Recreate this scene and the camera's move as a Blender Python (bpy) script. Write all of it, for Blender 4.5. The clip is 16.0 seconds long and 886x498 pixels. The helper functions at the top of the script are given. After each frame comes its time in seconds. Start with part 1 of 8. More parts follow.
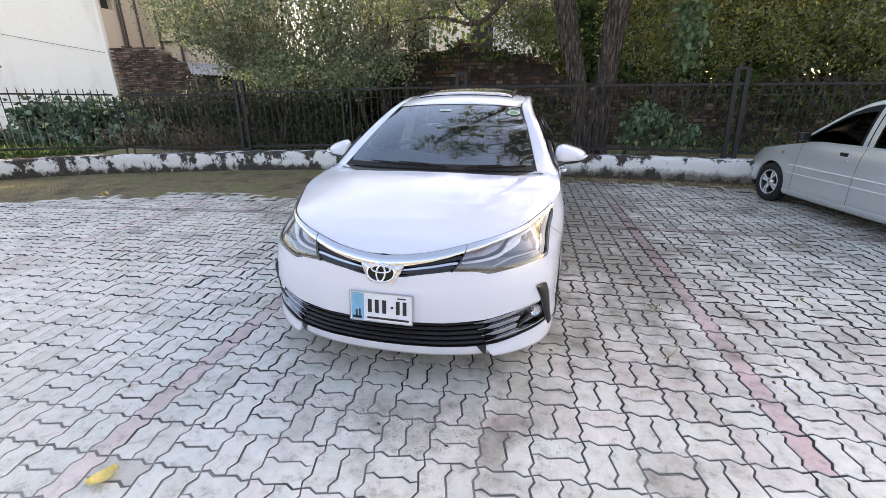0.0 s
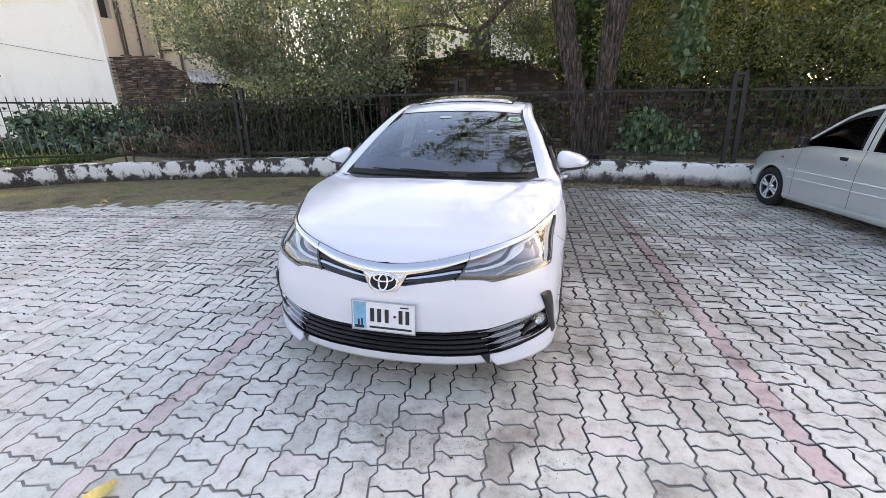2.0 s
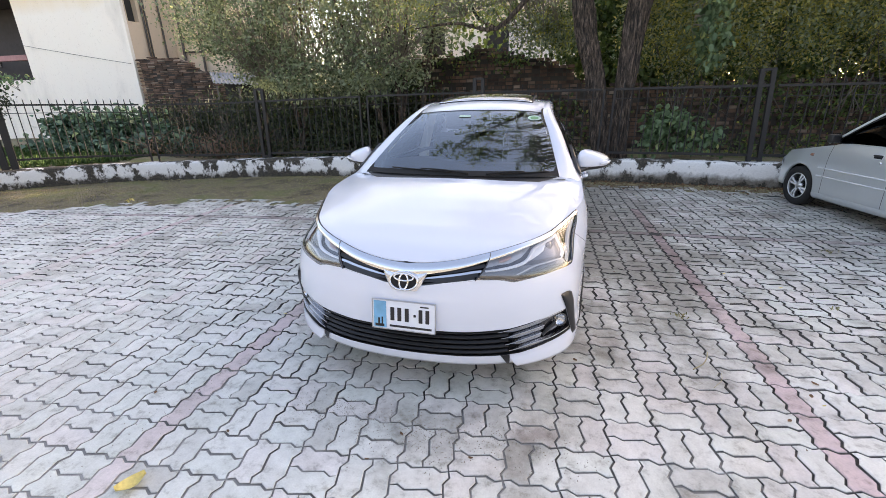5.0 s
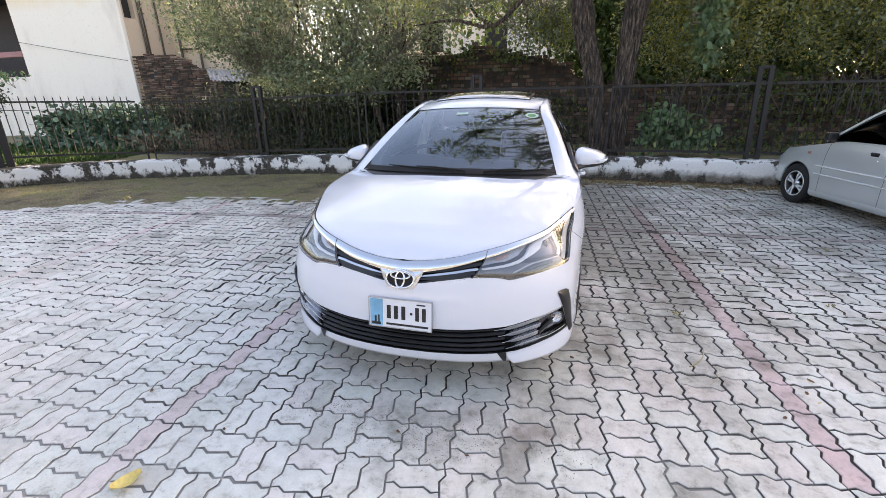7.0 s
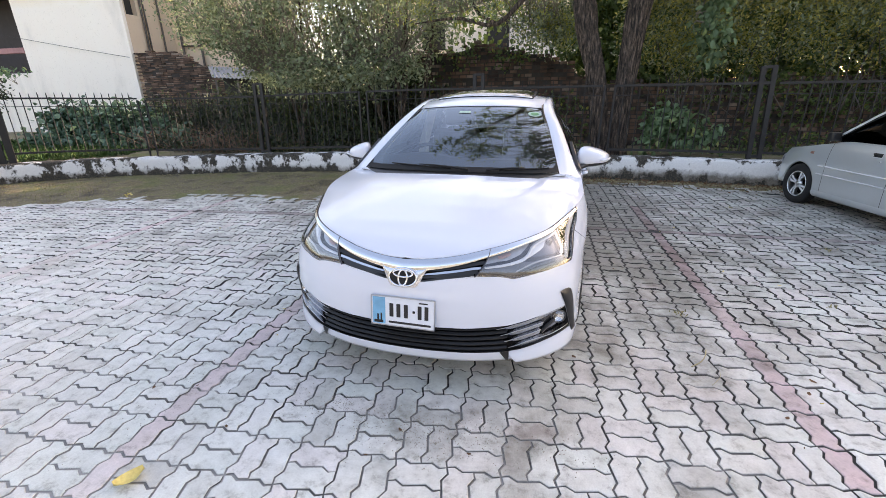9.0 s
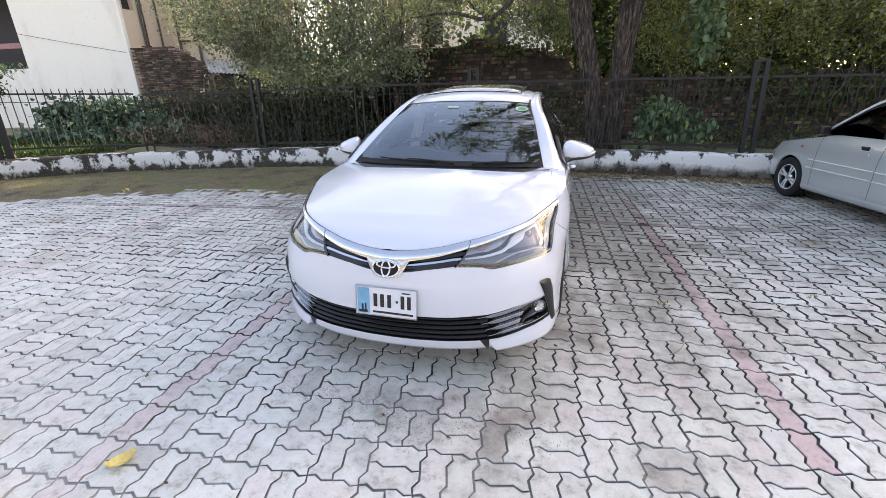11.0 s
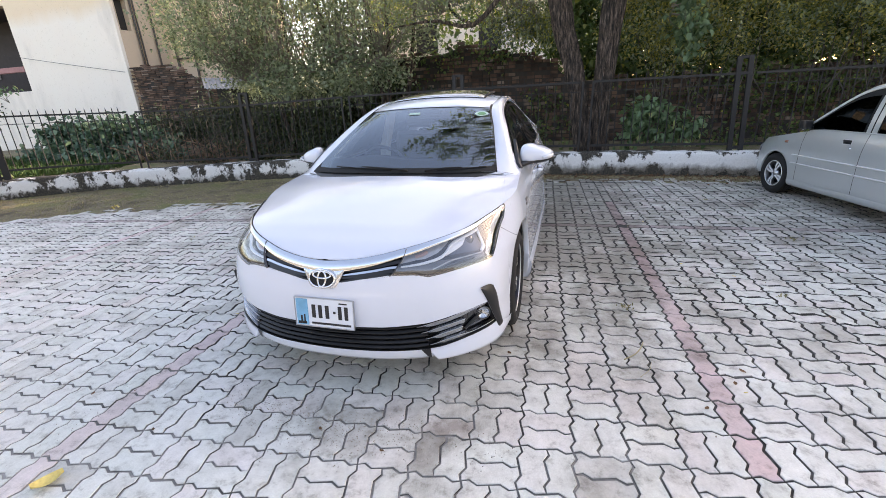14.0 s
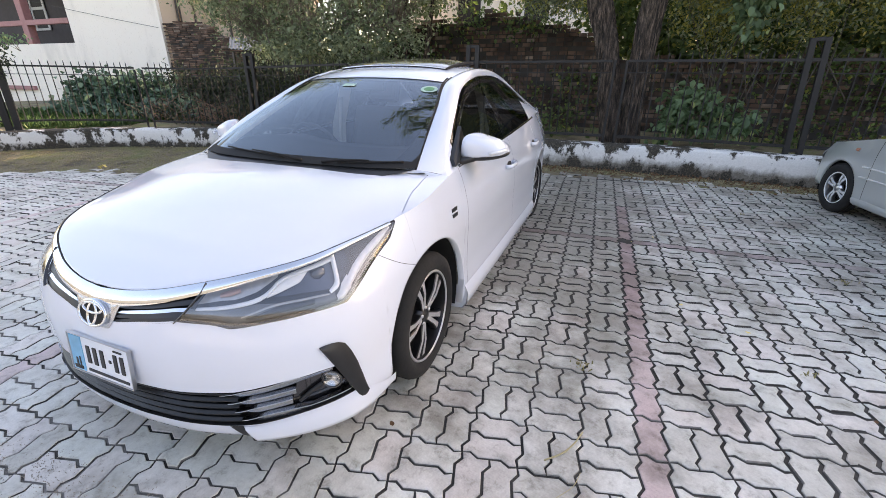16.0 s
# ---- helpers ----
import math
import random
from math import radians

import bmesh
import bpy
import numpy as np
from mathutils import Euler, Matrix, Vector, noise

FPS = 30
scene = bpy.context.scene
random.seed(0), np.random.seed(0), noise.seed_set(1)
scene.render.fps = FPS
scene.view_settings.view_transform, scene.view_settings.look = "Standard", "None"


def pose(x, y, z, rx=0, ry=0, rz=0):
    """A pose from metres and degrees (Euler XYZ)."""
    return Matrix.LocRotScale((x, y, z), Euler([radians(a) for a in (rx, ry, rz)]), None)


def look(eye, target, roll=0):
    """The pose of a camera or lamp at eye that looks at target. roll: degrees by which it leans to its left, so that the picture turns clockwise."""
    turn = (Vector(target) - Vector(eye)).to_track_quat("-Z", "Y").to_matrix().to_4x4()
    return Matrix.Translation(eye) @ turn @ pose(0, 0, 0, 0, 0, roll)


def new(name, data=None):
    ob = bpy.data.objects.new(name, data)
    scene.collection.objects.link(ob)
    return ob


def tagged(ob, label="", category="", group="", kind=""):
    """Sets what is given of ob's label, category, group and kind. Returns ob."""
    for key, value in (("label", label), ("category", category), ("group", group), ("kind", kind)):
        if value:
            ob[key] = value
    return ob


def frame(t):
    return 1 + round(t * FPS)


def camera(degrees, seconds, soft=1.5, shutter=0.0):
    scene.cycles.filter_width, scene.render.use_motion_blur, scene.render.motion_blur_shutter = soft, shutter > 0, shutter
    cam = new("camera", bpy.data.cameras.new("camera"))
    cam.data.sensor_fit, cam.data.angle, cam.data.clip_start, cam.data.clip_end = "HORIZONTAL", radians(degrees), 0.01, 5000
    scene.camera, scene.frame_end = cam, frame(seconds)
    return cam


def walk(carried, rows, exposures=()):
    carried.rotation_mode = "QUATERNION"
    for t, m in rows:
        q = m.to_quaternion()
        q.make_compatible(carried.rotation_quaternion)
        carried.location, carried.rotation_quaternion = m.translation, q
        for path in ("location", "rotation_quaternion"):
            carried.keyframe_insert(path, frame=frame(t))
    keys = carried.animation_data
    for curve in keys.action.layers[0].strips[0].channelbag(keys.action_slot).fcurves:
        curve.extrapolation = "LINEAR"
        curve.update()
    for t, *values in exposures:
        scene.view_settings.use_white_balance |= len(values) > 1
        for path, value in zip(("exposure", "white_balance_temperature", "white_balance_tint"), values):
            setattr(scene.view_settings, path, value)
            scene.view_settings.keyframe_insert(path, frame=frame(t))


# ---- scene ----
cam = camera(92.7, 16.0, soft=0.5)
PATH = [
    (0, (0.715, -1.686, 1.432), (0.285, 0.142, 0.746), -0.2),
    (0.5, (0.714, -1.684, 1.436), (0.284, 0.148, 0.759), -0.2),
    (1, (0.711, -1.681, 1.436), (0.281, 0.154, 0.766), -0.3),
    (1.5, (0.702, -1.669, 1.44), (0.273, 0.168, 0.775), -0.4),
    (2, (0.692, -1.667, 1.436), (0.264, 0.172, 0.775), -0.5),
    (2.5, (0.686, -1.675, 1.443), (0.257, 0.166, 0.788), -0.6),
    (3, (0.683, -1.674, 1.442), (0.25, 0.166, 0.79), -0.7),
    (3.5, (0.688, -1.67, 1.443), (0.242, 0.167, 0.79), -0.7),
    (4, (0.684, -1.668, 1.44), (0.214, 0.162, 0.782), -0.8),
    (6.5, (0.665, -1.678, 1.44), (0.153, 0.135, 0.769), -1.0),
    (7, (0.681, -1.666, 1.439), (0.187, 0.151, 0.764), -0.9),
    (7.5, (0.681, -1.655, 1.437), (0.193, 0.162, 0.759), -0.7),
    (8, (0.673, -1.66, 1.439), (0.184, 0.155, 0.757), -0.7),
    (8.5, (0.669, -1.661, 1.438), (0.174, 0.153, 0.757), -0.6),
    (11, (0.773, -1.705, 1.443), (0.278, 0.101, 0.739), -0.8),
    (11.5, (0.958, -1.647, 1.432), (0.465, 0.156, 0.72), -1.4),
    (12, (1.062, -1.618, 1.429), (0.531, 0.175, 0.719), -2.5),
    (12.5, (1.084, -1.614, 1.431), (0.523, 0.175, 0.736), -3.2),
    (13, (1.077, -1.619, 1.434), (0.492, 0.169, 0.753), -3.8),
    (13.5, (1.074, -1.611, 1.434), (0.504, 0.185, 0.764), -3.6),
    (14, (1.098, -1.584, 1.425), (0.566, 0.223, 0.753), -2.8),
    (14.5, (1.122, -1.438, 1.404), (0.655, 0.383, 0.722), -1.3),
    (15, (1.161, -1.184, 1.388), (0.717, 0.638, 0.695), 0.1),
    (15.5, (1.358, -0.928, 1.364), (0.805, 0.852, 0.639), 0.5),
    (16, (1.551, -0.649, 1.385), (0.865, 1.065, 0.618), 0.4),
]
walk(cam, [(t, look(eye, target, roll)) for t, eye, target, roll in PATH],
     exposures=[(0.0, 2.18, 8150, 22), (16.0, 2.18, 8150, 22)])

# ---- light ----
world = bpy.data.worlds.new("sky")
scene.world = world
world.use_nodes = True
wn, wl = world.node_tree.nodes, world.node_tree.links
wn.clear()
SUN_ELEV, SUN_AZ = radians(20.0), radians(36.0)   # azimuth from +y towards +x
sky = wn.new("ShaderNodeTexSky")
sky.sky_type = "NISHITA"
sky.sun_disc = False
sky.sun_elevation = SUN_ELEV
sky.sun_rotation = SUN_AZ
sky.air_density, sky.dust_density, sky.ozone_density = 1.0, 2.0, 1.0
bg = wn.new("ShaderNodeBackground")
bg.inputs["Strength"].default_value = 0.15
wo = wn.new("ShaderNodeOutputWorld")
wl.new(sky.outputs[0], bg.inputs[0])
wl.new(bg.outputs[0], wo.inputs[0])

sun_data = bpy.data.lights.new("sun", "SUN")
sun_data.energy = 3.0
sun_data.angle = radians(0.6)
sun_data.color = (1.0, 0.91, 0.78)
sun = new("sun", sun_data)
sun_dir = Vector((math.sin(SUN_AZ) * math.cos(SUN_ELEV), math.cos(SUN_AZ) * math.cos(SUN_ELEV), math.sin(SUN_ELEV)))
sun.matrix_world = look(sun_dir * 40, (0, 0, 0))

# ---- materials ----
def mat_new(name):
    m = bpy.data.materials.new(name)
    m.use_nodes = True
    nt = m.node_tree
    return m, nt.nodes, nt.links, nt.nodes["Principled BSDF"]


def ramp(nodes, links, src, stops):
    r = nodes.new("ShaderNodeValToRGB")
    while len(r.color_ramp.elements) < len(stops):
        r.color_ramp.elements.new(0.5)
    for e, (p, c) in zip(r.color_ramp.elements, stops):
        e.position, e.color = p, (*c, 1) if len(c) == 3 else c
    links.new(src, r.inputs[0])
    return r.outputs[0]


def noise_tex(nodes, links, scale, detail=4, rough=0.55, coord="Object", stretch=None):
    tc = nodes.new("ShaderNodeTexCoord")
    n = nodes.new("ShaderNodeTexNoise")
    n.inputs["Scale"].default_value = scale
    n.inputs["Detail"].default_value = detail
    n.inputs["Roughness"].default_value = rough
    out = tc.outputs[coord]
    if stretch:
        mp = nodes.new("ShaderNodeMapping")
        mp.inputs["Scale"].default_value = stretch
        links.new(out, mp.inputs[0])
        out = mp.outputs[0]
    links.new(out, n.inputs["Vector"])
    return n


def mix_col(nodes, links, fac, a, b, mode="MIX"):
    m = nodes.new("ShaderNodeMix")
    m.data_type, m.blend_type = "RGBA", mode
    for sock, v in ((m.inputs[0], fac), (m.inputs[6], a), (m.inputs[7], b)):
        if isinstance(v, bpy.types.NodeSocket):
            links.new(v, sock)
        elif isinstance(v, tuple):
            sock.default_value = (*v, 1)
        else:
            sock.default_value = v
    return m.outputs[2]


def bump(nodes, links, height, strength, dist=0.01):
    b = nodes.new("ShaderNodeBump")
    b.inputs["Strength"].default_value = strength
    b.inputs["Distance"].default_value = dist
    links.new(height, b.inputs["Height"])
    return b.outputs[0]


def simple(name, col, rough=0.5, metal=0.0, var=0.12, scale=30, bumps=0.0, coat=0.0, coord="Object"):
    """A surface with slight two-scale variation."""
    m, n, l, p = mat_new(name)
    a = noise_tex(n, l, scale, 5, 0.6, coord)
    b = noise_tex(n, l, scale * 0.11, 3, 0.5, coord)
    add = n.new("ShaderNodeMath")
    add.operation = "ADD"
    l.new(a.outputs[0], add.inputs[0])
    l.new(b.outputs[0], add.inputs[1])
    half = n.new("ShaderNodeMath")
    half.operation = "MULTIPLY"
    half.inputs[1].default_value = 0.5
    l.new(add.outputs[0], half.inputs[0])
    lo = tuple(c * (1 - var) for c in col)
    hi = tuple(min(c * (1 + var), 0.95) for c in col)
    l.new(ramp(n, l, half.outputs[0], [(0.3, lo), (0.7, hi)]), p.inputs["Base Color"])
    p.inputs["Roughness"].default_value = rough
    p.inputs["Metallic"].default_value = metal
    p.inputs["Coat Weight"].default_value = coat
    p.inputs["Coat Roughness"].default_value = 0.03
    if bumps:
        l.new(bump(n, l, a.outputs[0], bumps), p.inputs["Normal"])
    return m


def glass_sheet(name, tint, gloss=0.015, shine=0.06, hue=(1, 1, 1), edge=1.0):
    """A single pane: tinted see-through with a glossy face."""
    m, n, l, p = mat_new(name)
    n.remove(p)
    out = n["Material Output"]
    tr = n.new("ShaderNodeBsdfTransparent")
    tr.inputs[0].default_value = (*tint, 1)
    gl = n.new("ShaderNodeBsdfGlossy")
    gl.inputs["Roughness"].default_value = gloss
    gl.inputs["Color"].default_value = (*hue, 1)
    lw = n.new("ShaderNodeLayerWeight")
    lw.inputs[0].default_value = 0.5
    pw = n.new("ShaderNodeMath")
    pw.operation = "POWER"
    pw.inputs[1].default_value = 5.0
    l.new(lw.outputs["Facing"], pw.inputs[0])
    fr = n.new("ShaderNodeMath")
    fr.operation = "MULTIPLY_ADD"
    fr.inputs[1].default_value = (1.0 - shine) * edge
    fr.inputs[2].default_value = shine
    l.new(pw.outputs[0], fr.inputs[0])
    mx = n.new("ShaderNodeMixShader")
    l.new(fr.outputs[0], mx.inputs[0])
    l.new(tr.outputs[0], mx.inputs[1])
    l.new(gl.outputs[0], mx.inputs[2])
    l.new(mx.outputs[0], out.inputs[0])
    return m


def paver_mat(name, base, lone):
    """Concrete block, its shade varied piece by piece."""
    m, n, l, p = mat_new(name)
    if lone:
        rnd = n.new("ShaderNodeObjectInfo").outputs["Random"]
    else:
        rnd = n.new("ShaderNodeNewGeometry").outputs["Random Per Island"]
    geo = n.new("ShaderNodeNewGeometry")
    r, g, b = base
    col = ramp(n, l, rnd, [(0.0, (r * 0.78, g * 0.77, b * 0.76)), (0.05, (r * 0.85, g * 0.845, b * 0.84)), (0.13, (r * 0.93, g * 0.93, b * 0.93)), (0.3, (r * 0.97, g * 1.0, b * 0.99)), (0.5, base), (0.68, (r * 1.02, g * 0.965, b * 0.98)), (0.8, base), (1.0, (r * 1.07, g * 1.07, b * 1.07))])
    def world_noise(scale, detail, rough=0.6):
        t = n.new("ShaderNodeTexNoise")
        t.inputs["Scale"].default_value = scale
        t.inputs["Detail"].default_value = detail
        t.inputs["Roughness"].default_value = rough
        l.new(geo.outputs["Position"], t.inputs["Vector"])
        return t.outputs[0]
    if base[0] > base[1] * 1.1:
        # the red skin is worn off to pale cement
        rub = ramp(n, l, world_noise(1.1, 5), [(0.40, (0.16, 0.16, 0.16)), (0.62, (0.5, 0.5, 0.5))])
        worn = n.new("ShaderNodeSeparateXYZ")
        l.new(geo.outputs["Position"], worn.inputs[0])
        feet = n.new("ShaderNodeMapRange")
        for k, v in ((1, -0.4), (2, -1.35), (3, -0.04), (4, 0.48)):
            feet.inputs[k].default_value = v
        tread = n.new("ShaderNodeMath")
        tread.operation = "MULTIPLY_ADD"
        tread.inputs[1].default_value = 0.6
        l.new(worn.outputs[0], tread.inputs[0])
        l.new(worn.outputs[1], tread.inputs[2])
        l.new(tread.outputs[0], feet.inputs[0])
        rub = mix_col(n, l, 1.0, rub, feet.outputs[0], "ADD")
        col = mix_col(n, l, rub, col, (0.70, 0.66, 0.63))
    fine = world_noise(140, 6, 0.7)
    mid = world_noise(13, 7, 0.72)
    big = world_noise(0.7, 3)
    stain = ramp(n, l, mid, [(0.30, (0.48, 0.46, 0.43)), (0.46, (0.92, 0.92, 0.91)), (0.66, (1.05, 1.05, 1.05))])
    col = mix_col(n, l, 0.95, col, stain, "MULTIPLY")
    wide = ramp(n, l, big, [(0.35, (0.84, 0.83, 0.81)), (0.55, (1, 1, 1))])
    col = mix_col(n, l, 0.7, col, wide, "MULTIPLY")
    grain = ramp(n, l, fine, [(0.3, (0.82, 0.82, 0.82)), (0.65, (1.08, 1.08, 1.08))])
    col = mix_col(n, l, 0.6, col, grain, "MULTIPLY")
    # trodden-in soil, plus a near-to-far darkening painted in to balance the light
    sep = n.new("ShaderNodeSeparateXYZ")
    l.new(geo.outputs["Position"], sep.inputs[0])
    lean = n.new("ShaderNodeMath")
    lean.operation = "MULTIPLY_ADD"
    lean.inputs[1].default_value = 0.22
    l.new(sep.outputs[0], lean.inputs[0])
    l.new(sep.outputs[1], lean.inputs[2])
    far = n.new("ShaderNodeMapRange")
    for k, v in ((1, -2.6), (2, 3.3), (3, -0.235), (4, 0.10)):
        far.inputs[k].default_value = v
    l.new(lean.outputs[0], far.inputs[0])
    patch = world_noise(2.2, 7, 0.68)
    dirt_dark = n.new("ShaderNodeMath")
    dirt_dark.operation = "ADD"
    l.new(patch, dirt_dark.inputs[0])
    l.new(far.outputs[0], dirt_dark.inputs[1])
    # grime and the car's soft shadow, painted as a patch ahead of the nose
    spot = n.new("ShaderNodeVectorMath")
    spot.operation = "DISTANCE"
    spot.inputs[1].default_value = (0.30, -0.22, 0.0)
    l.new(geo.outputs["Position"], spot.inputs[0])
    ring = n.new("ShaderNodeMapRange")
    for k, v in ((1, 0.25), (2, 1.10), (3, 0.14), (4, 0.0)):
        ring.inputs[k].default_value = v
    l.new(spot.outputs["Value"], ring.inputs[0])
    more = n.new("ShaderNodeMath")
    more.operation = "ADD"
    l.new(dirt_dark.outputs[0], more.inputs[0])
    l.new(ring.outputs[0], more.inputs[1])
    dirt_dark = more
    # grime down the strip between the bays, with shade beside the car painted in
    off = n.new("ShaderNodeMath")
    off.operation = "SUBTRACT"
    off.inputs[1].default_value = 1.32
    l.new(sep.outputs[0], off.inputs[0])
    side = n.new("ShaderNodeMath")
    side.operation = "ABSOLUTE"
    l.new(off.outputs[0], side.inputs[0])
    band = n.new("ShaderNodeMapRange")
    for k, v in ((1, 0.2), (2, 1.05), (3, 0.17), (4, 0.0)):
        band.inputs[k].default_value = v
    l.new(side.outputs[0], band.inputs[0])
    begin = n.new("ShaderNodeMapRange")
    for k, v in ((1, -0.4), (2, 1.0), (3, 0.0), (4, 1.0)):
        begin.inputs[k].default_value = v
    l.new(sep.outputs[1], begin.inputs[0])
    strip_dark = n.new("ShaderNodeMath")
    strip_dark.operation = "MULTIPLY_ADD"
    l.new(band.outputs[0], strip_dark.inputs[0])
    l.new(begin.outputs[0], strip_dark.inputs[1])
    l.new(dirt_dark.outputs[0], strip_dark.inputs[2])
    dirt_dark = strip_dark
    grime_shade = ramp(n, l, dirt_dark.outputs[0], [(0.37, (1.10, 1.095, 1.085)), (0.53, (0.94, 0.93, 0.915)), (0.72, (0.50, 0.475, 0.445))])
    col = mix_col(n, l, 1.0, col, grime_shade, "MULTIPLY")
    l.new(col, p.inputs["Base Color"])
    p.inputs["Roughness"].default_value = 0.78
    p.inputs["Specular IOR Level"].default_value = 0.2
    l.new(bump(n, l, fine, 0.25, 0.004), p.inputs["Normal"])
    return m


GREY_P, RED_P, BROWN_P = (0.675, 0.675, 0.635), (0.60, 0.455, 0.46), (0.40, 0.34, 0.335)
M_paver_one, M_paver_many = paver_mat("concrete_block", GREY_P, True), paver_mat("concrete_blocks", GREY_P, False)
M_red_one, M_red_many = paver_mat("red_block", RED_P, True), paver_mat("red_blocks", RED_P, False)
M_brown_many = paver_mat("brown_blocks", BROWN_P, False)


def joint_mat():
    m, n, l, p = mat_new("joint_sand")
    a = noise_tex(n, l, 1.3, 4)
    b = noise_tex(n, l, 60, 5)
    c = ramp(n, l, a.outputs[0], [(0.40, (0.040, 0.037, 0.033)), (0.64, (0.13, 0.122, 0.11))])
    c = mix_col(n, l, b.outputs[0], c, (0.03, 0.028, 0.025))
    # pale sand still fills the joints on the open side
    tc = n.new("ShaderNodeTexCoord")
    sep = n.new("ShaderNodeSeparateXYZ")
    l.new(tc.outputs["Object"], sep.inputs[0])
    side = n.new("ShaderNodeMapRange")
    for k, v in ((1, 1.0), (2, -1.3), (3, -0.26), (4, 0.20)):
        side.inputs[k].default_value = v
    lean = n.new("ShaderNodeMath")
    lean.operation = "MULTIPLY_ADD"
    lean.inputs[1].default_value = 0.12
    l.new(sep.outputs[0], lean.inputs[0])
    l.new(sep.outputs[1], lean.inputs[2])
    l.new(lean.outputs[0], side.inputs[0])
    add = n.new("ShaderNodeMath")
    add.operation = "ADD"
    l.new(side.outputs[0], add.inputs[0])
    l.new(noise_tex(n, l, 2.4, 7, 0.7).outputs[0], add.inputs[1])
    fill = ramp(n, l, add.outputs[0], [(0.38, (0, 0, 0)), (0.66, (0.95, 0.95, 0.95))])
    l.new(mix_col(n, l, fill, c, (0.38, 0.365, 0.34)), p.inputs["Base Color"])
    p.inputs["Roughness"].default_value = 0.95
    l.new(bump(n, l, b.outputs[0], 0.5), p.inputs["Normal"])
    return m


M_joint = joint_mat()


def ground_mat():
    m, n, l, p = mat_new("soil_with_dry_grass")
    a = noise_tex(n, l, 1.6, 6, 0.62)
    b = noise_tex(n, l, 34, 6, 0.7)
    c = ramp(n, l, a.outputs[0], [(0.36, (0.095, 0.075, 0.048)), (0.5, (0.23, 0.19, 0.12)), (0.62, (0.17, 0.175, 0.07))])
    d = ramp(n, l, b.outputs[0], [(0.3, (0.6, 0.6, 0.6)), (0.7, (1.25, 1.2, 1.1))])
    l.new(mix_col(n, l, 0.8, c, d, "MULTIPLY"), p.inputs["Base Color"])
    p.inputs["Roughness"].default_value = 0.95
    l.new(bump(n, l, b.outputs[0], 0.7, 0.03), p.inputs["Normal"])
    return m


M_ground = ground_mat()


def kerb_mat():
    """Whitewash, flaked off to dark mouldy plaster, most of all at the foot."""
    m, n, l, p = mat_new("flaking_whitewash")
    tc = n.new("ShaderNodeTexCoord")
    uvs = n.new("ShaderNodeSeparateXYZ")
    l.new(tc.outputs["UV"], uvs.inputs[0])
    a = noise_tex(n, l, 3.1, 9, 0.70, "Object", (1, 1, 0.75))
    b = noise_tex(n, l, 45, 5, 0.7)
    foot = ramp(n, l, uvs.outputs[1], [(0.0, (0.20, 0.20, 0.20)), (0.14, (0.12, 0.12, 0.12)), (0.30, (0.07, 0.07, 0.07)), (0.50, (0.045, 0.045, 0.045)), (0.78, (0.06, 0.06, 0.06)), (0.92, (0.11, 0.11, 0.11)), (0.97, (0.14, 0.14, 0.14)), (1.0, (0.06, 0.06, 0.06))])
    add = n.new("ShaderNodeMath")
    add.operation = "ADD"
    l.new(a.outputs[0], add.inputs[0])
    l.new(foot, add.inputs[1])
    pos = n.new("ShaderNodeSeparateXYZ")
    l.new(tc.outputs["Object"], pos.inputs[0])
    west = n.new("ShaderNodeMapRange")
    for k, v in ((1, 2.0), (2, -7.0), (3, 0.008), (4, 0.03)):
        west.inputs[k].default_value = v
    l.new(pos.outputs[0], west.inputs[0])
    more = n.new("ShaderNodeMath")
    more.operation = "ADD"
    l.new(add.outputs[0], more.inputs[0])
    l.new(west.outputs[0], more.inputs[1])
    worn = ramp(n, l, more.outputs[0], [(0.597, (0, 0, 0)), (0.645, (1, 1, 1))])
    paint = ramp(n, l, b.outputs[0], [(0.3, (0.66, 0.65, 0.63)), (0.7, (0.80, 0.79, 0.77))])
    bare = ramp(n, l, b.outputs[0], [(0.32, (0.012, 0.011, 0.009)), (0.5, (0.045, 0.039, 0.030)), (0.68, (0.13, 0.112, 0.088))])
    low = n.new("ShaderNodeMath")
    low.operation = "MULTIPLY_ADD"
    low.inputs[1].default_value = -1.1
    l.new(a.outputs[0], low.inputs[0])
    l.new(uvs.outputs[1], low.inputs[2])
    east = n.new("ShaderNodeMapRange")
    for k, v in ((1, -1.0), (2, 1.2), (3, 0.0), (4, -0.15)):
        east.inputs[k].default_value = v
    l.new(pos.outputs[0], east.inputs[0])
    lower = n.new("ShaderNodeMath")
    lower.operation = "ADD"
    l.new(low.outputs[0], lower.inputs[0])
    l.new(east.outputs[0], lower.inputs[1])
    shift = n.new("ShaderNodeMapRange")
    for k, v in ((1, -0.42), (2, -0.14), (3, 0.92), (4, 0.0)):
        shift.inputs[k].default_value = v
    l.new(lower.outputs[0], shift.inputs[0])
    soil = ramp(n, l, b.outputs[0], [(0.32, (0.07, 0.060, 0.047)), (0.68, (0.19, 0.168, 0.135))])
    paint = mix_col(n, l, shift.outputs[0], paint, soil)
    l.new(mix_col(n, l, worn, paint, bare), p.inputs["Base Color"])
    p.inputs["Roughness"].default_value = 0.9
    l.new(bump(n, l, worn, 0.5, -0.006), p.inputs["Normal"])
    return m


M_kerb = kerb_mat()


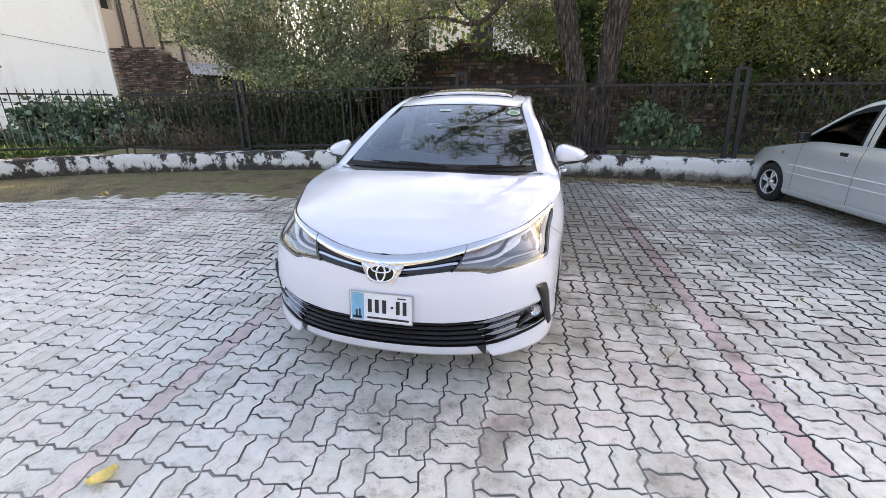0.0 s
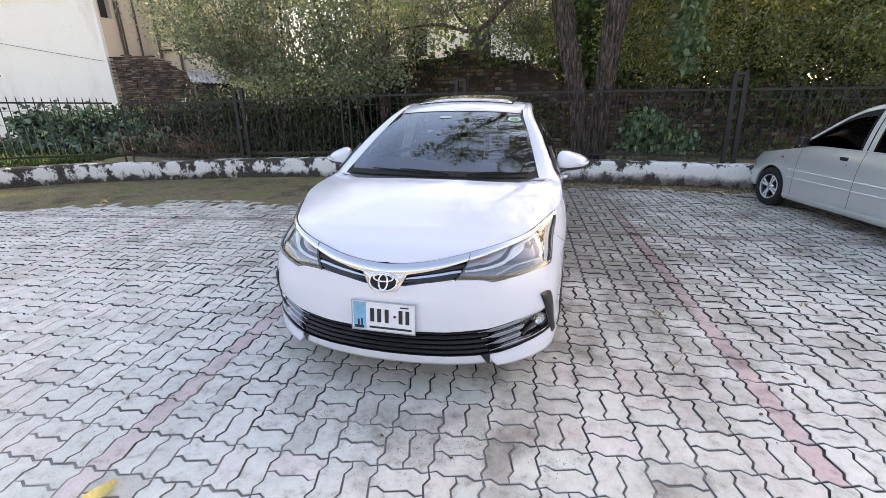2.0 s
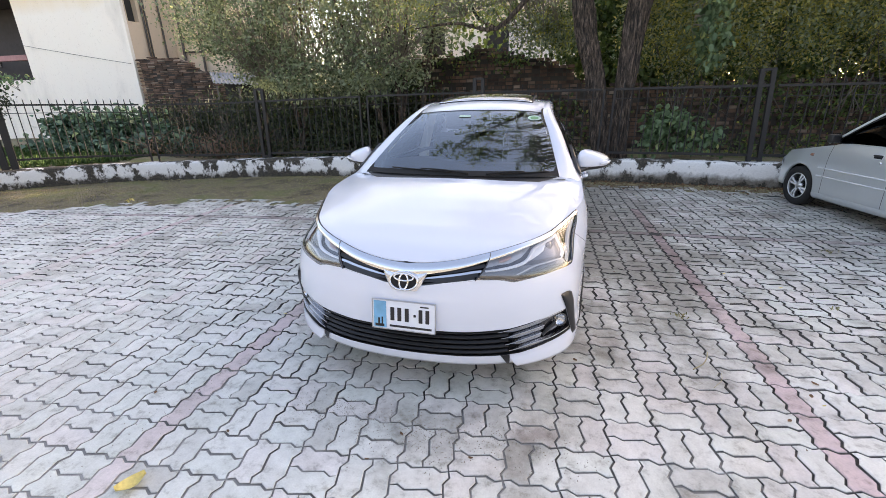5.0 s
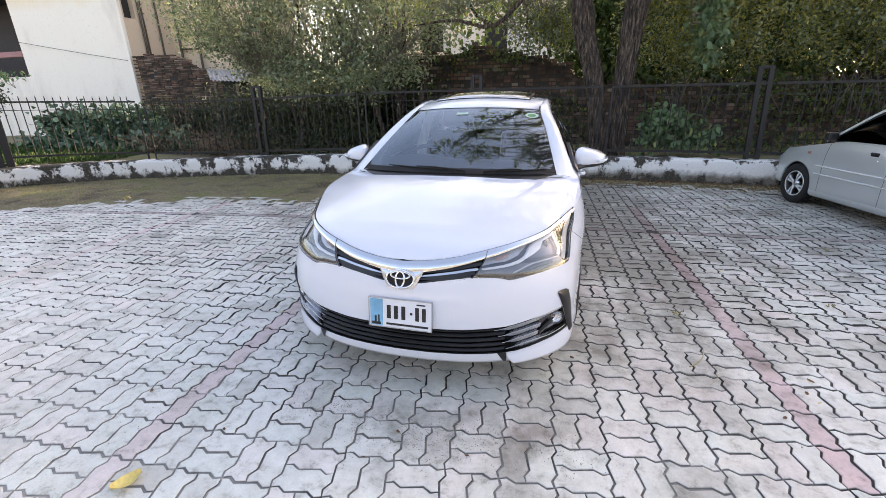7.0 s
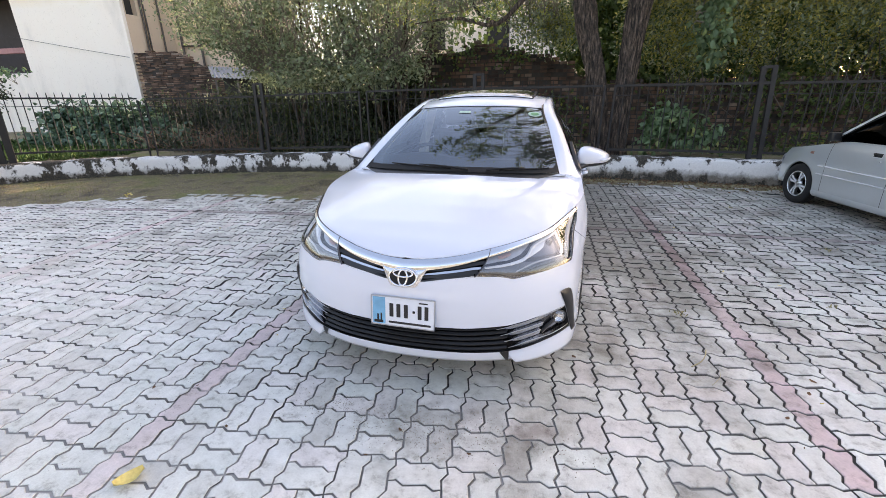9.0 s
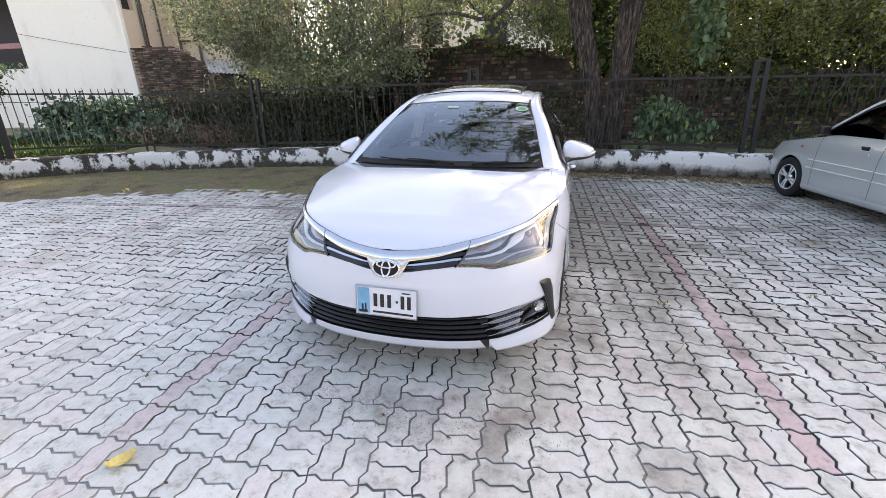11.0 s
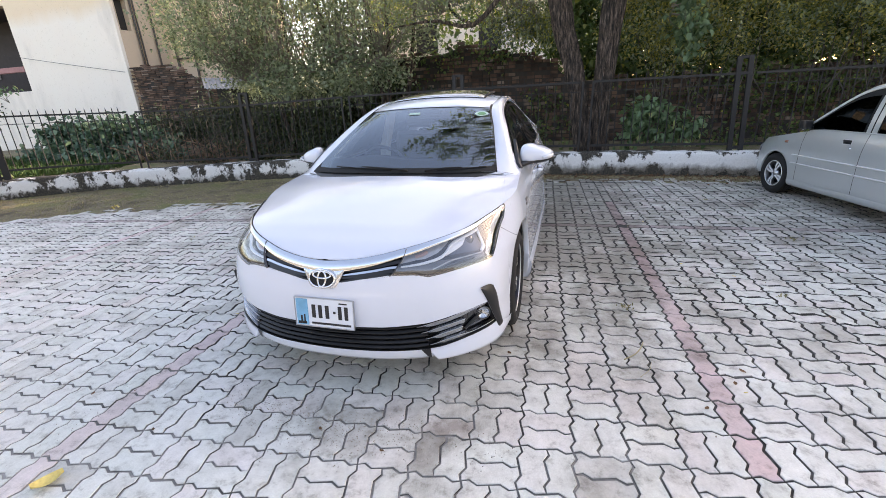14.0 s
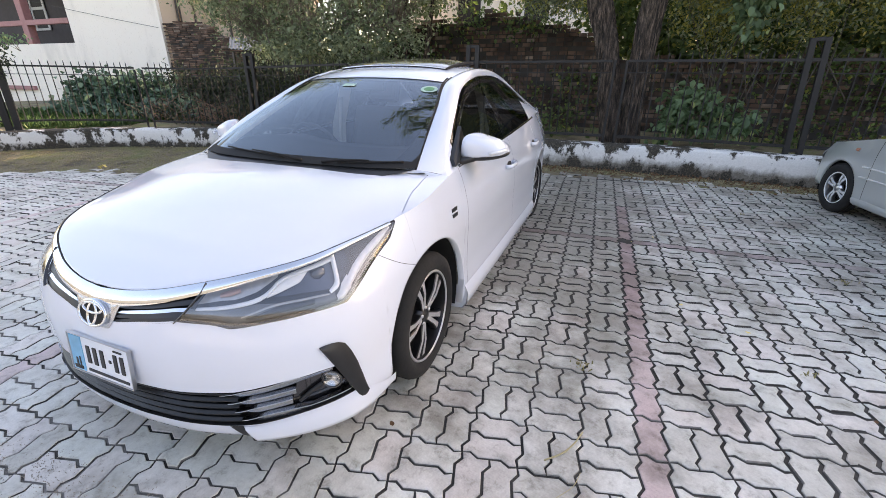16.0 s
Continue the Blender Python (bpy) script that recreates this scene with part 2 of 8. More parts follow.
def brick_mat(name, lone, dark):
    m, n, l, p = mat_new(name)
    if lone:
        rnd = n.new("ShaderNodeObjectInfo").outputs["Random"]
    else:
        rnd = n.new("ShaderNodeNewGeometry").outputs["Random Per Island"]
    k = dark
    col = ramp(n, l, rnd, [(0.0, (0.07 * k, 0.05 * k, 0.04 * k)), (0.35, (0.17 * k, 0.10 * k, 0.072 * k)), (0.8, (0.27 * k, 0.16 * k, 0.115 * k)), (1.0, (0.42 * k, 0.33 * k, 0.27 * k))])
    geo = n.new("ShaderNodeNewGeometry")
    t = n.new("ShaderNodeTexNoise")
    t.inputs["Scale"].default_value = 3.0
    t.inputs["Detail"].default_value = 8
    l.new(geo.outputs["Position"], t.inputs["Vector"])
    soot = ramp(n, l, t.outputs[0], [(0.38, (0.30, 0.29, 0.28)), (0.6, (1, 1, 1))])
    l.new(mix_col(n, l, 0.85, col, soot, "MULTIPLY"), p.inputs["Base Color"])
    p.inputs["Roughness"].default_value = 0.93
    f = noise_tex(n, l, 60, 5)
    l.new(bump(n, l, f.outputs[0], 0.5), p.inputs["Normal"])
    return m


M_brick_one, M_brick_many = brick_mat("old_brick", True, 0.58), brick_mat("old_bricks", False, 0.58)
M_brick_far = brick_mat("weathered_bricks", False, 0.72)
M_mortar = simple("dark_mortar", (0.035, 0.030, 0.026), 0.95, 0, 0.3, 12, 0.4)


def plaster_mat(name, col, dirt_dark, sun_band=None):
    m, n, l, p = mat_new(name)
    a = noise_tex(n, l, 0.8, 7, 0.6, "Object", (1, 1, 0.35))
    b = noise_tex(n, l, 14, 6, 0.65)
    c = ramp(n, l, a.outputs[0], [(0.30, tuple(x * dirt_dark for x in col)), (0.45, col), (0.8, tuple(min(x * 1.03, 0.86) for x in col))])
    d = ramp(n, l, b.outputs[0], [(0.28, (0.80, 0.79, 0.77)), (0.42, (1, 1, 1))])
    if sun_band:
        # warm light on the wall's top, painted as cream with a ragged rim
        tc = n.new("ShaderNodeTexCoord")
        sep = n.new("ShaderNodeSeparateXYZ")
        l.new(tc.outputs["Object"], sep.inputs[0])
        rag = n.new("ShaderNodeMath")
        rag.operation = "MULTIPLY_ADD"
        rag.inputs[1].default_value = 0.9
        l.new(a.outputs[0], rag.inputs[0])
        l.new(sep.outputs[2], rag.inputs[2])
        rise = n.new("ShaderNodeMapRange")
        for k, v in ((1, 5.25), (2, 5.75), (3, 0.0), (4, 0.75)):
            rise.inputs[k].default_value = v
        l.new(rag.outputs[0], rise.inputs[0])
        c = mix_col(n, l, rise.outputs[0], c, sun_band)
    l.new(mix_col(n, l, 0.8, c, d, "MULTIPLY"), p.inputs["Base Color"])
    p.inputs["Roughness"].default_value = 0.88
    l.new(bump(n, l, b.outputs[0], 0.2, 0.01), p.inputs["Normal"])
    return m


M_white_wall = plaster_mat("white_plaster", (0.86, 0.785, 0.71), 0.84, (0.80, 0.62, 0.43))
M_cream_wall = plaster_mat("cream_plaster", (0.66, 0.515, 0.385), 0.74)
M_grey_wall = plaster_mat("grey_plaster", (0.45, 0.44, 0.42), 0.7)
# for the unseen wall that trims light on the car's front
M_block_render = plaster_mat("slate_block_render", (0.13, 0.145, 0.15), 0.7)
# recess plaster is coloured near black to carry the balcony's shade
M_recess = simple("shade_dark_plaster", (0.055, 0.048, 0.05), 0.9, 0, 0.2, 6)
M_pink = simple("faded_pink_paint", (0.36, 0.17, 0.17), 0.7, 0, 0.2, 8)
# near-black colour stands for the shade inside windows and the shed
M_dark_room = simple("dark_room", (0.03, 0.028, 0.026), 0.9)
M_iron = simple("dark_painted_iron", (0.010, 0.009, 0.009), 0.6, 0.0, 0.35, 25, 0.15)
M_iron_worn = simple("worn_grey_iron", (0.014, 0.013, 0.013), 0.6, 0.1, 0.35, 18, 0.15)
M_sheet = simple("grey_metal_sheet", (0.30, 0.31, 0.33), 0.5, 0.4, 0.2, 6)
M_pipe = simple("dark_pipe", (0.09, 0.075, 0.065), 0.6, 0.1, 0.3, 10)


def bark_mat():
    m, n, l, p = mat_new("furrowed_bark")
    a = noise_tex(n, l, 9, 7, 0.72, "Object", (3.4, 3.4, 0.5))
    b = noise_tex(n, l, 60, 4, 0.6)
    c = ramp(n, l, a.outputs[0], [(0.40, (0.018, 0.014, 0.012)), (0.52, (0.095, 0.070, 0.055)), (0.64, (0.30, 0.225, 0.18))])
    l.new(c, p.inputs["Base Color"])
    p.inputs["Roughness"].default_value = 0.95
    l.new(bump(n, l, a.outputs[0], 1.0, 0.12), p.inputs["Normal"])
    return m


M_bark = bark_mat()
M_twig = simple("grey_brown_twig", (0.18, 0.155, 0.125), 0.9, 0, 0.3, 20)


def leaf_mat(name, dark, light, rare, glow=0.35, through_col=(0.05, 0.075, 0.012)):
    m, n, l, p = mat_new(name)
    rnd = n.new("ShaderNodeNewGeometry").outputs["Random Per Island"]
    col = ramp(n, l, rnd, [(0.0, dark), (0.55, light), (0.93, tuple(x * 1.25 for x in light)), (0.97, rare)])
    l.new(col, p.inputs["Base Color"])
    p.inputs["Roughness"].default_value = 0.55
    p.inputs["Specular IOR Level"].default_value = 0.4
    tl = n.new("ShaderNodeBsdfTranslucent")
    l.new(mix_col(n, l, 1.0, col, through_col, "ADD"), tl.inputs[0])
    mx = n.new("ShaderNodeMixShader")
    mx.inputs[0].default_value = glow
    l.new(p.outputs[0], mx.inputs[1])
    l.new(tl.outputs[0], mx.inputs[2])
    l.new(mx.outputs[0], n["Material Output"].inputs[0])
    return m


M_leaf_grey = leaf_mat("grey_green_leaves", (0.055, 0.075, 0.040), (0.215, 0.255, 0.165), (0.44, 0.45, 0.24), 0.42, (0.10, 0.13, 0.055))
M_leaf_deep = leaf_mat("deep_green_leaves", (0.028, 0.046, 0.017), (0.085, 0.13, 0.042), (0.28, 0.28, 0.06), 0.36)
M_leaf_sun = leaf_mat("yellow_green_leaves", (0.045, 0.065, 0.02), (0.24, 0.27, 0.075), (0.58, 0.52, 0.14), 0.5, (0.25, 0.25, 0.05))
M_leaf_weed = leaf_mat("dark_broad_leaves", (0.030, 0.060, 0.040), (0.090, 0.155, 0.10), (0.21, 0.28, 0.17), 0.2, (0.02, 0.04, 0.01))
M_leaf_fresh = leaf_mat("fresh_green_leaves", (0.026, 0.055, 0.018), (0.050, 0.105, 0.036), (0.11, 0.16, 0.05), 0.25)
# darkened leaf colour stands in for deep shade behind the fence
M_leaf_shade = leaf_mat("shade_toned_leaves", (0.012, 0.020, 0.011), (0.040, 0.056, 0.026), (0.10, 0.10, 0.035), 0.2, (0.01, 0.016, 0.004))
# brightened leaf colour stands in for sun coming through the thicket
M_leaf_lit = leaf_mat("sun_toned_thicket_leaves", (0.05, 0.07, 0.02), (0.26, 0.265, 0.09), (0.62, 0.52, 0.15), 0.5, (0.26, 0.24, 0.05))
M_leaf_wide = leaf_mat("broad_green_leaves", (0.05, 0.095, 0.048), (0.15, 0.235, 0.13), (0.40, 0.45, 0.18), 0.35, (0.05, 0.09, 0.01))
M_leaf_bough = leaf_mat("blue_green_leaves", (0.05, 0.09, 0.05), (0.125, 0.19, 0.10), (0.33, 0.38, 0.15), 0.35, (0.05, 0.08, 0.01))
M_grass = leaf_mat("grass_blades", (0.16, 0.145, 0.06), (0.31, 0.265, 0.125), (0.48, 0.39, 0.21), 0.22)
M_straw = simple("dry_straw", (0.42, 0.36, 0.20), 0.8)
M_yellow_leaf = simple("yellow_dry_leaf", (0.80, 0.60, 0.20), 0.6, 0, 0.3, 60)
M_brown_leaf = simple("brown_dry_leaf", (0.16, 0.08, 0.035), 0.7, 0, 0.35, 60)

M_white_paint = simple("white_car_paint", (0.665, 0.705, 0.785), 0.26, 0, 0.012, 3, 0, 1.0)
M_silver = simple("silver_car_paint", (0.63, 0.665, 0.665), 0.28, 0.5, 0.05, 4, 0, 0.9)
M_strip = simple("pale_silver_strip", (0.74, 0.76, 0.76), 0.3, 0.25, 0.05, 8, 0, 0.5)
M_black_plastic = simple("black_plastic", (0.014, 0.014, 0.015), 0.38, 0, 0.25, 40)
M_matt_black = simple("matt_black", (0.008, 0.008, 0.008), 0.8, 0, 0.3, 30)
M_gloss_black = simple("gloss_black", (0.01, 0.01, 0.012), 0.12, 0, 0.2, 20, 0, 1.0)
M_chrome = simple("chrome", (0.78, 0.79, 0.80), 0.09, 1.0, 0.04, 20)
M_satin = simple("satin_silver_trim", (0.50, 0.51, 0.53), 0.28, 1.0, 0.08, 20)
M_rubber = simple("tyre_rubber", (0.013, 0.0125, 0.0125), 0.9, 0, 0.3, 40, 0.2)
M_alloy_dark = simple("dark_alloy", (0.045, 0.045, 0.048), 0.3, 0.8, 0.2, 30)
M_alloy = simple("machined_alloy", (0.54, 0.54, 0.55), 0.32, 0.6, 0.08, 30)
M_lamp_dark = simple("smoked_reflector", (0.10, 0.107, 0.12), 0.22, 0.0, 0.3, 20)
M_lamp_chamber = simple("blue_grey_chamber", (0.06, 0.072, 0.105), 0.15, 0.0, 0.3, 20, 0, 0.6)
M_lamp_deep = simple("dark_lamp_chamber", (0.035, 0.038, 0.045), 0.2, 0.2, 0.3, 20)
M_lamp_mid = simple("silver_reflector", (0.46, 0.47, 0.49), 0.25, 0.4, 0.25, 35)
M_lamp_fin = simple("pale_lamp_fin", (0.55, 0.55, 0.57), 0.3, 0.0, 0.2, 30)
M_indicator = simple("pale_orange_bulb", (0.40, 0.27, 0.25), 0.3, 0, 0.15, 40)
M_blade = simple("dark_satin_trim", (0.60, 0.61, 0.63), 0.24, 1.0, 0.12, 20)
M_lamp_light = simple("bright_light_guide", (0.68, 0.70, 0.73), 0.15, 0.0, 0.06, 20)
M_amber = simple("amber_lens", (0.42, 0.20, 0.14), 0.2, 0, 0.1, 20, 0, 1.0)
M_red_lens = simple("red_lens", (0.30, 0.02, 0.02), 0.15, 0, 0.1, 20, 0, 1.0)
M_plate = simple("white_plate", (0.74, 0.77, 0.82), 0.4, 0, 0.04, 20)
M_plate_blue = simple("pale_blue_print", (0.16, 0.44, 0.66), 0.4, 0, 0.25, 25)
M_plate_black = simple("black_print", (0.012, 0.012, 0.014), 0.4)
M_sticker = simple("green_sticker", (0.08, 0.26, 0.10), 0.5, 0, 0.2, 60)
M_sticker_white = simple("pale_green_tag", (0.36, 0.52, 0.44), 0.5)
M_seat = simple("grey_upholstery", (0.11, 0.105, 0.10), 0.8, 0, 0.1, 40)
M_belt = simple("pale_grey_webbing", (0.66, 0.65, 0.62), 0.8)
M_dash = simple("dark_dashboard", (0.02, 0.02, 0.021), 0.7, 0, 0.15, 60)
M_liner = simple("pale_headliner", (0.62, 0.60, 0.57), 0.9)
M_glass = glass_sheet("tinted_glass", (0.70, 0.74, 0.75), 0.012, 0.165, (0.76, 0.89, 1.0))
M_lens = glass_sheet("clear_lens", (0.96, 0.97, 0.98), 0.02, 0.12)

M_glass_black = glass_sheet("near_black_glass", (0.006, 0.007, 0.007), 0.02, 0.010, (0.72, 0.86, 1.0), 0.35)
M_glass_side = glass_sheet("dark_tinted_glass", (0.24, 0.26, 0.26), 0.01, 0.04)
M_glass_rear = glass_sheet("light_tinted_glass", (0.50, 0.54, 0.55), 0.01, 0.04)


# ---- building helpers ----
def mesh_of(name, verts, faces, mat, smooth=True):
    me = bpy.data.meshes.new(name)
    me.from_pydata([tuple(v) for v in verts], [], faces)
    me.materials.append(mat)
    if smooth:
        me.polygons.foreach_set("use_smooth", [True] * len(me.polygons))
    me.update()
    return me


def piece(name, verts, faces, mat, parent=None, smooth=True, label=""):
    ob = new(name, mesh_of(name, verts, faces, mat, smooth))
    if parent:
        ob.parent = parent
    return tagged(ob, label)


def part(name, bm, mat, parent, label="", smooth=False):
    me = bpy.data.meshes.new(name)
    bm.to_mesh(me)
    bm.free()
    me.materials.append(mat)
    if smooth:
        me.polygons.foreach_set("use_smooth", [True] * len(me.polygons))
    ob = new(name, me)
    if parent:
        ob.parent = parent
    return tagged(ob, label)


def thing(name, label, category, group="", kind="", at=(0, 0, 0)):
    ob = new(name)
    ob.location = at
    ob.empty_display_size = 0.1
    return tagged(ob, label, category, group, kind)


def grid_faces(rows, cols, skip=None, flip=False, base=0):
    fs = []
    for i in range(rows - 1):
        for j in range(cols - 1):
            if skip and skip(i, j):
                continue
            a, b = base + i * cols + j, base + (i + 1) * cols + j
            fs.append((a, a + 1, b + 1, b) if not flip else (a, b, b + 1, a + 1))
    return fs


def add_box(bm, lo, hi, m=None, bevel=0.0):
    """A box between two corners, its edges rounded by bevel."""
    t = bmesh.new()
    bmesh.ops.create_cube(t, size=1)
    for v in t.verts:
        v.co = Vector([(lo[k] + hi[k]) / 2 + v.co[k] * (hi[k] - lo[k]) for k in range(3)])
    if bevel:
        bmesh.ops.bevel(t, geom=t.edges[:], offset=bevel, segments=2, affect="EDGES", profile=0.6)
    if m is not None:
        t.transform(m)
    tmp = bpy.data.meshes.new("tmp")
    t.to_mesh(tmp)
    t.free()
    bm.from_mesh(tmp)
    bpy.data.meshes.remove(tmp)
    return bm


def box_part(name, lo, hi, mat, parent, m=None, bevel=0.004, label=""):
    return part(name, add_box(bmesh.new(), lo, hi, m, bevel), mat, parent, label)


def catmull(pts, n):
    """n points spaced evenly along a smooth curve through pts."""
    p = np.array(pts, float)
    p = np.vstack([2 * p[0] - p[1], p, 2 * p[-1] - p[-2]])
    out = []
    for i in range(1, len(p) - 2):
        for t in np.linspace(0, 1, 24, endpoint=False):
            a, b, c, d = p[i - 1], p[i], p[i + 1], p[i + 2]
            out.append(0.5 * (2 * b + (c - a) * t + (2 * a - 5 * b + 4 * c - d) * t**2 + (3 * b - a - 3 * c + d) * t**3))
    out.append(p[-2])
    out = np.array(out)
    s = np.r_[0, np.cumsum(np.linalg.norm(np.diff(out, axis=0), axis=1))]
    at = np.linspace(0, s[-1], n)
    return np.stack([np.interp(at, s, out[:, k]) for k in range(out.shape[1])], 1)


def table(pairs):
    a = np.array(pairs, float)
    return lambda v: float(np.interp(v, a[:, 0], a[:, 1]))


def smooth_table(pairs):
    """As table, but rounded at the knots."""
    a = np.array(pairs, float)
    xs = np.linspace(a[0, 0], a[-1, 0], 400)
    ys = np.interp(xs, a[:, 0], a[:, 1])
    w = 17
    pad = np.r_[np.full(w, ys[0]) - np.arange(w, 0, -1) * (ys[1] - ys[0]), ys, np.full(w, ys[-1]) + np.arange(1, w + 1) * (ys[-1] - ys[-2])]
    k = np.hanning(2 * w + 1)
    ys = np.convolve(pad, k / k.sum(), "valid")
    return lambda v: float(np.interp(v, xs, ys))


def tube(points, radius, sides=8, closed=False, taper=None):
    """Vertices and faces of a pipe along points."""
    p = [Vector(q) for q in points]
    n = len(p)
    vs, fs = [], []
    side = None
    for i in range(n):
        d = (p[(i + 1) % n] - p[i - 1]) if closed else (p[min(i + 1, n - 1)] - p[max(i - 1, 0)])
        d.normalize()
        if side is None:
            side = d.orthogonal().normalized()
        else:
            side = (side - d * side.dot(d)).normalized()
        up = d.cross(side)
        r = radius if taper is None else taper[i]
        for k in range(sides):
            a = 2 * math.pi * k / sides
            vs.append(p[i] + side * (r * math.cos(a)) + up * (r * math.sin(a)))
    last = n if closed else n - 1
    for i in range(last):
        for k in range(sides):
            a, b = i * sides + k, i * sides + (k + 1) % sides
            c, d = ((i + 1) % n) * sides + (k + 1) % sides, ((i + 1) % n) * sides + k
            fs.append((a, b, c, d))
    if not closed:
        fs.append(tuple(range(sides))[::-1])
        fs.append(tuple((n - 1) * sides + k for k in range(sides)))
    return vs, fs


def tube_part(name, points, radius, mat, parent, sides=8, closed=False, taper=None, label=""):
    vs, fs = tube(points, radius, sides, closed, taper)
    return piece(name, vs, fs, mat, parent, True, label)


def lathe(profile, axis_m, sides=48, part_of=None):
    """Vertices and faces of a profile of (radius, height) turned round the local z axis of axis_m."""
    vs, fs = [], []
    for r, h in profile:
        for k in range(sides):
            a = 2 * math.pi * k / sides
            vs.append(axis_m @ Vector((r * math.cos(a), r * math.sin(a), h)))
    for i in range(len(profile) - 1):
        for k in range(sides):
            a, b = i * sides + k, i * sides + (k + 1) % sides
            fs.append((a, b, b + sides, a + sides))
    return vs, fs


def smoothstep(a, b, v):
    t = min(max((v - a) / (b - a), 0), 1)
    return t * t * (3 - 2 * t)


# ---- ground, paving, kerb ----
def gz(x, y=0.0):
    """Height of the ground: level, with a fall towards the far side."""
    return -0.16 * smoothstep(-1.4, -9.5, x) if x < -1.4 else 0.0


def make_ground():
    xs = np.r_[-400, -120, -50, np.arange(-24, 14.1, 1.0), 30, 80, 400]
    ys = np.r_[-400, -120, -40, np.arange(-16, 20.1, 1.0), 40, 120, 400]
    vs, cols = [], len(xs)
    for y in ys:
        for x in xs:
            vs.append((x, y, gz(max(x, -24), y) - 0.024))
    ob = piece("ground", vs, [f[::-1] for f in grid_faces(len(ys), cols, flip=True)], M_ground)
    return tagged(ob, "brown soil with thin dry grass", "ground", kind="structure")


make_ground()

MOD, TURN = 0.22, radians(2.6)
GRID_O = (1.804, 1.005)            # a corner of the block grid, on the inner edge of a red line
BAY = 13                           # modules between two red lines
KERB = [(14.0, 6.1), (9.0, 6.2), (6.0, 6.3), (3.9, 6.4), (2.8, 6.48), (1.0, 6.52), (-2.0, 6.52), (-5.3, 6.38), (-7.1, 6.05), (-8.45, 5.70), (-9.1, 5.38), (-9.85, 4.8), (-10.5, 4.05), (-11.3, 2.6), (-11.9, 0.6), (-12.2, -3.0)]
KERB_LINE = catmull(KERB, 140)
EDGE = [(14.0, 5.75), (6.0, 5.95), (3.9, 6.12), (1.0, 6.15), (-1.5, 5.0), (-3.0, 4.15), (-4.3, 4.12), (-5.1, 4.12), (-5.6, 3.78), (-6.5, 3.82), (-6.95, 3.45), (-7.7, 3.1), (-8.7, 2.4), (-9.3, 1.2), (-9.9, -1.5)]
EDGE_LINE = catmull(EDGE, 160)


def edge_y(x):
    return float(np.interp(x, EDGE_LINE[::-1, 0], EDGE_LINE[::-1, 1]))


KINKS = [0.14, 0.30, 0.70, 0.86]


def wave(v):
    """The zigzag of a joint over one module: two short kinks with a long slant between them."""
    t = (v / MOD) % 1.0
    return float(np.interp(t, [0, *KINKS, 1.0], [0.0, 1.0, -1.0, 1.0, -1.0, 0.0])) * 0.0098


def block_outline(x0, y0, w, h):
    """The outline of a block of the weave in grid coordinates; x0, y0 within the module."""
    def stops(a, b):
        s = {a, b}
        for k in range(-1, 3):
            for q in KINKS:
                v = (k + q) * MOD
                if a + 0.004 < v < b - 0.004:
                    s.add(v)
        return sorted(s)
    px, py = stops(x0, x0 + w), stops(y0, y0 + h)
    ring = [(x, y0) for x in px] + [(x0 + w, y) for y in py[1:]] + [(x, y0 + h) for x in px[::-1][1:]] + [(x0, y) for y in py[::-1][1:-1]]
    return [(x - wave(y), y + wave(x)) for x, y in ring]


def block_mesh(x0, y0, w, h, gap=0.0064, lip=0.005, deep=0.03):
    """A block with a worn rim: vertices about its own middle, and faces."""
    ring = np.array(block_outline(x0, y0, w, h))
    mid = np.array([x0 + w / 2, y0 + h / 2])
    n = len(ring)
    nxt, prv = np.roll(ring, -1, 0), np.roll(ring, 1, 0)
    d = nxt - prv
    nor = np.stack([-d[:, 1], d[:, 0]], 1) / np.linalg.norm(d, axis=1)[:, None]
    outer, inner = ring + nor * gap - mid, ring + nor * (gap + lip) - mid
    vs = [(x, y, 0.0) for x, y in inner] + [(x, y, -0.0032) for x, y in outer] + [(x, y, -deep) for x, y in outer]
    fs = [tuple(range(n))]
    for k in range(2):
        for i in range(n):
            j = (i + 1) % n
            fs.append((k * n + i, (k + 1) * n + i, (k + 1) * n + j, k * n + j))
    return np.array(vs), fs, mid


KINDS = {"h0": (0, 0, MOD, MOD / 2), "h1": (0, MOD / 2, MOD, MOD / 2), "v0": (0, 0, MOD / 2, MOD), "v1": (MOD / 2, 0, MOD / 2, MOD), "r": (0, 0, MOD / 2, MOD), "b": (0, 0, MOD, MOD / 2)}
SHAPES = {k: block_mesh(*v, 0.0041, 0.0024) for k, v in KINDS.items()}
WORN = {k: block_mesh(*v, 0.0056, 0.0030) for k, v in KINDS.items()}     # wider joints, rounder rims
WIDE = {k: block_mesh(*v, 0.0078, 0.0036) for k, v in KINDS.items()}
LOOSE = {k: block_mesh(*v, 0.0112, 0.0040) for k, v in KINDS.items()}
HALF = {k: block_mesh(*v, 0.0045, 0.0026) for k, v in KINDS.items()}
CT, ST = math.cos(TURN), math.sin(TURN)
RED_W = MOD / 2
PERIOD = BAY * MOD + RED_W
CROSS_ROW = 10                      # the brown cross band lies under this row of modules


def joint_sides(me):
    """Block sides take the joint sand; rims of wide-jointed forms share its dark colour."""
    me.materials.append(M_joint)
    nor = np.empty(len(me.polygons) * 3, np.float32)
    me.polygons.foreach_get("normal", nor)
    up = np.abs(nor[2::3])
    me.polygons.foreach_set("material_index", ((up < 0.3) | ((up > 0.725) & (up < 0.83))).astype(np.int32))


def to_world(u, v):
    return GRID_O[0] + CT * u - ST * v, GRID_O[1] + ST * u + CT * v


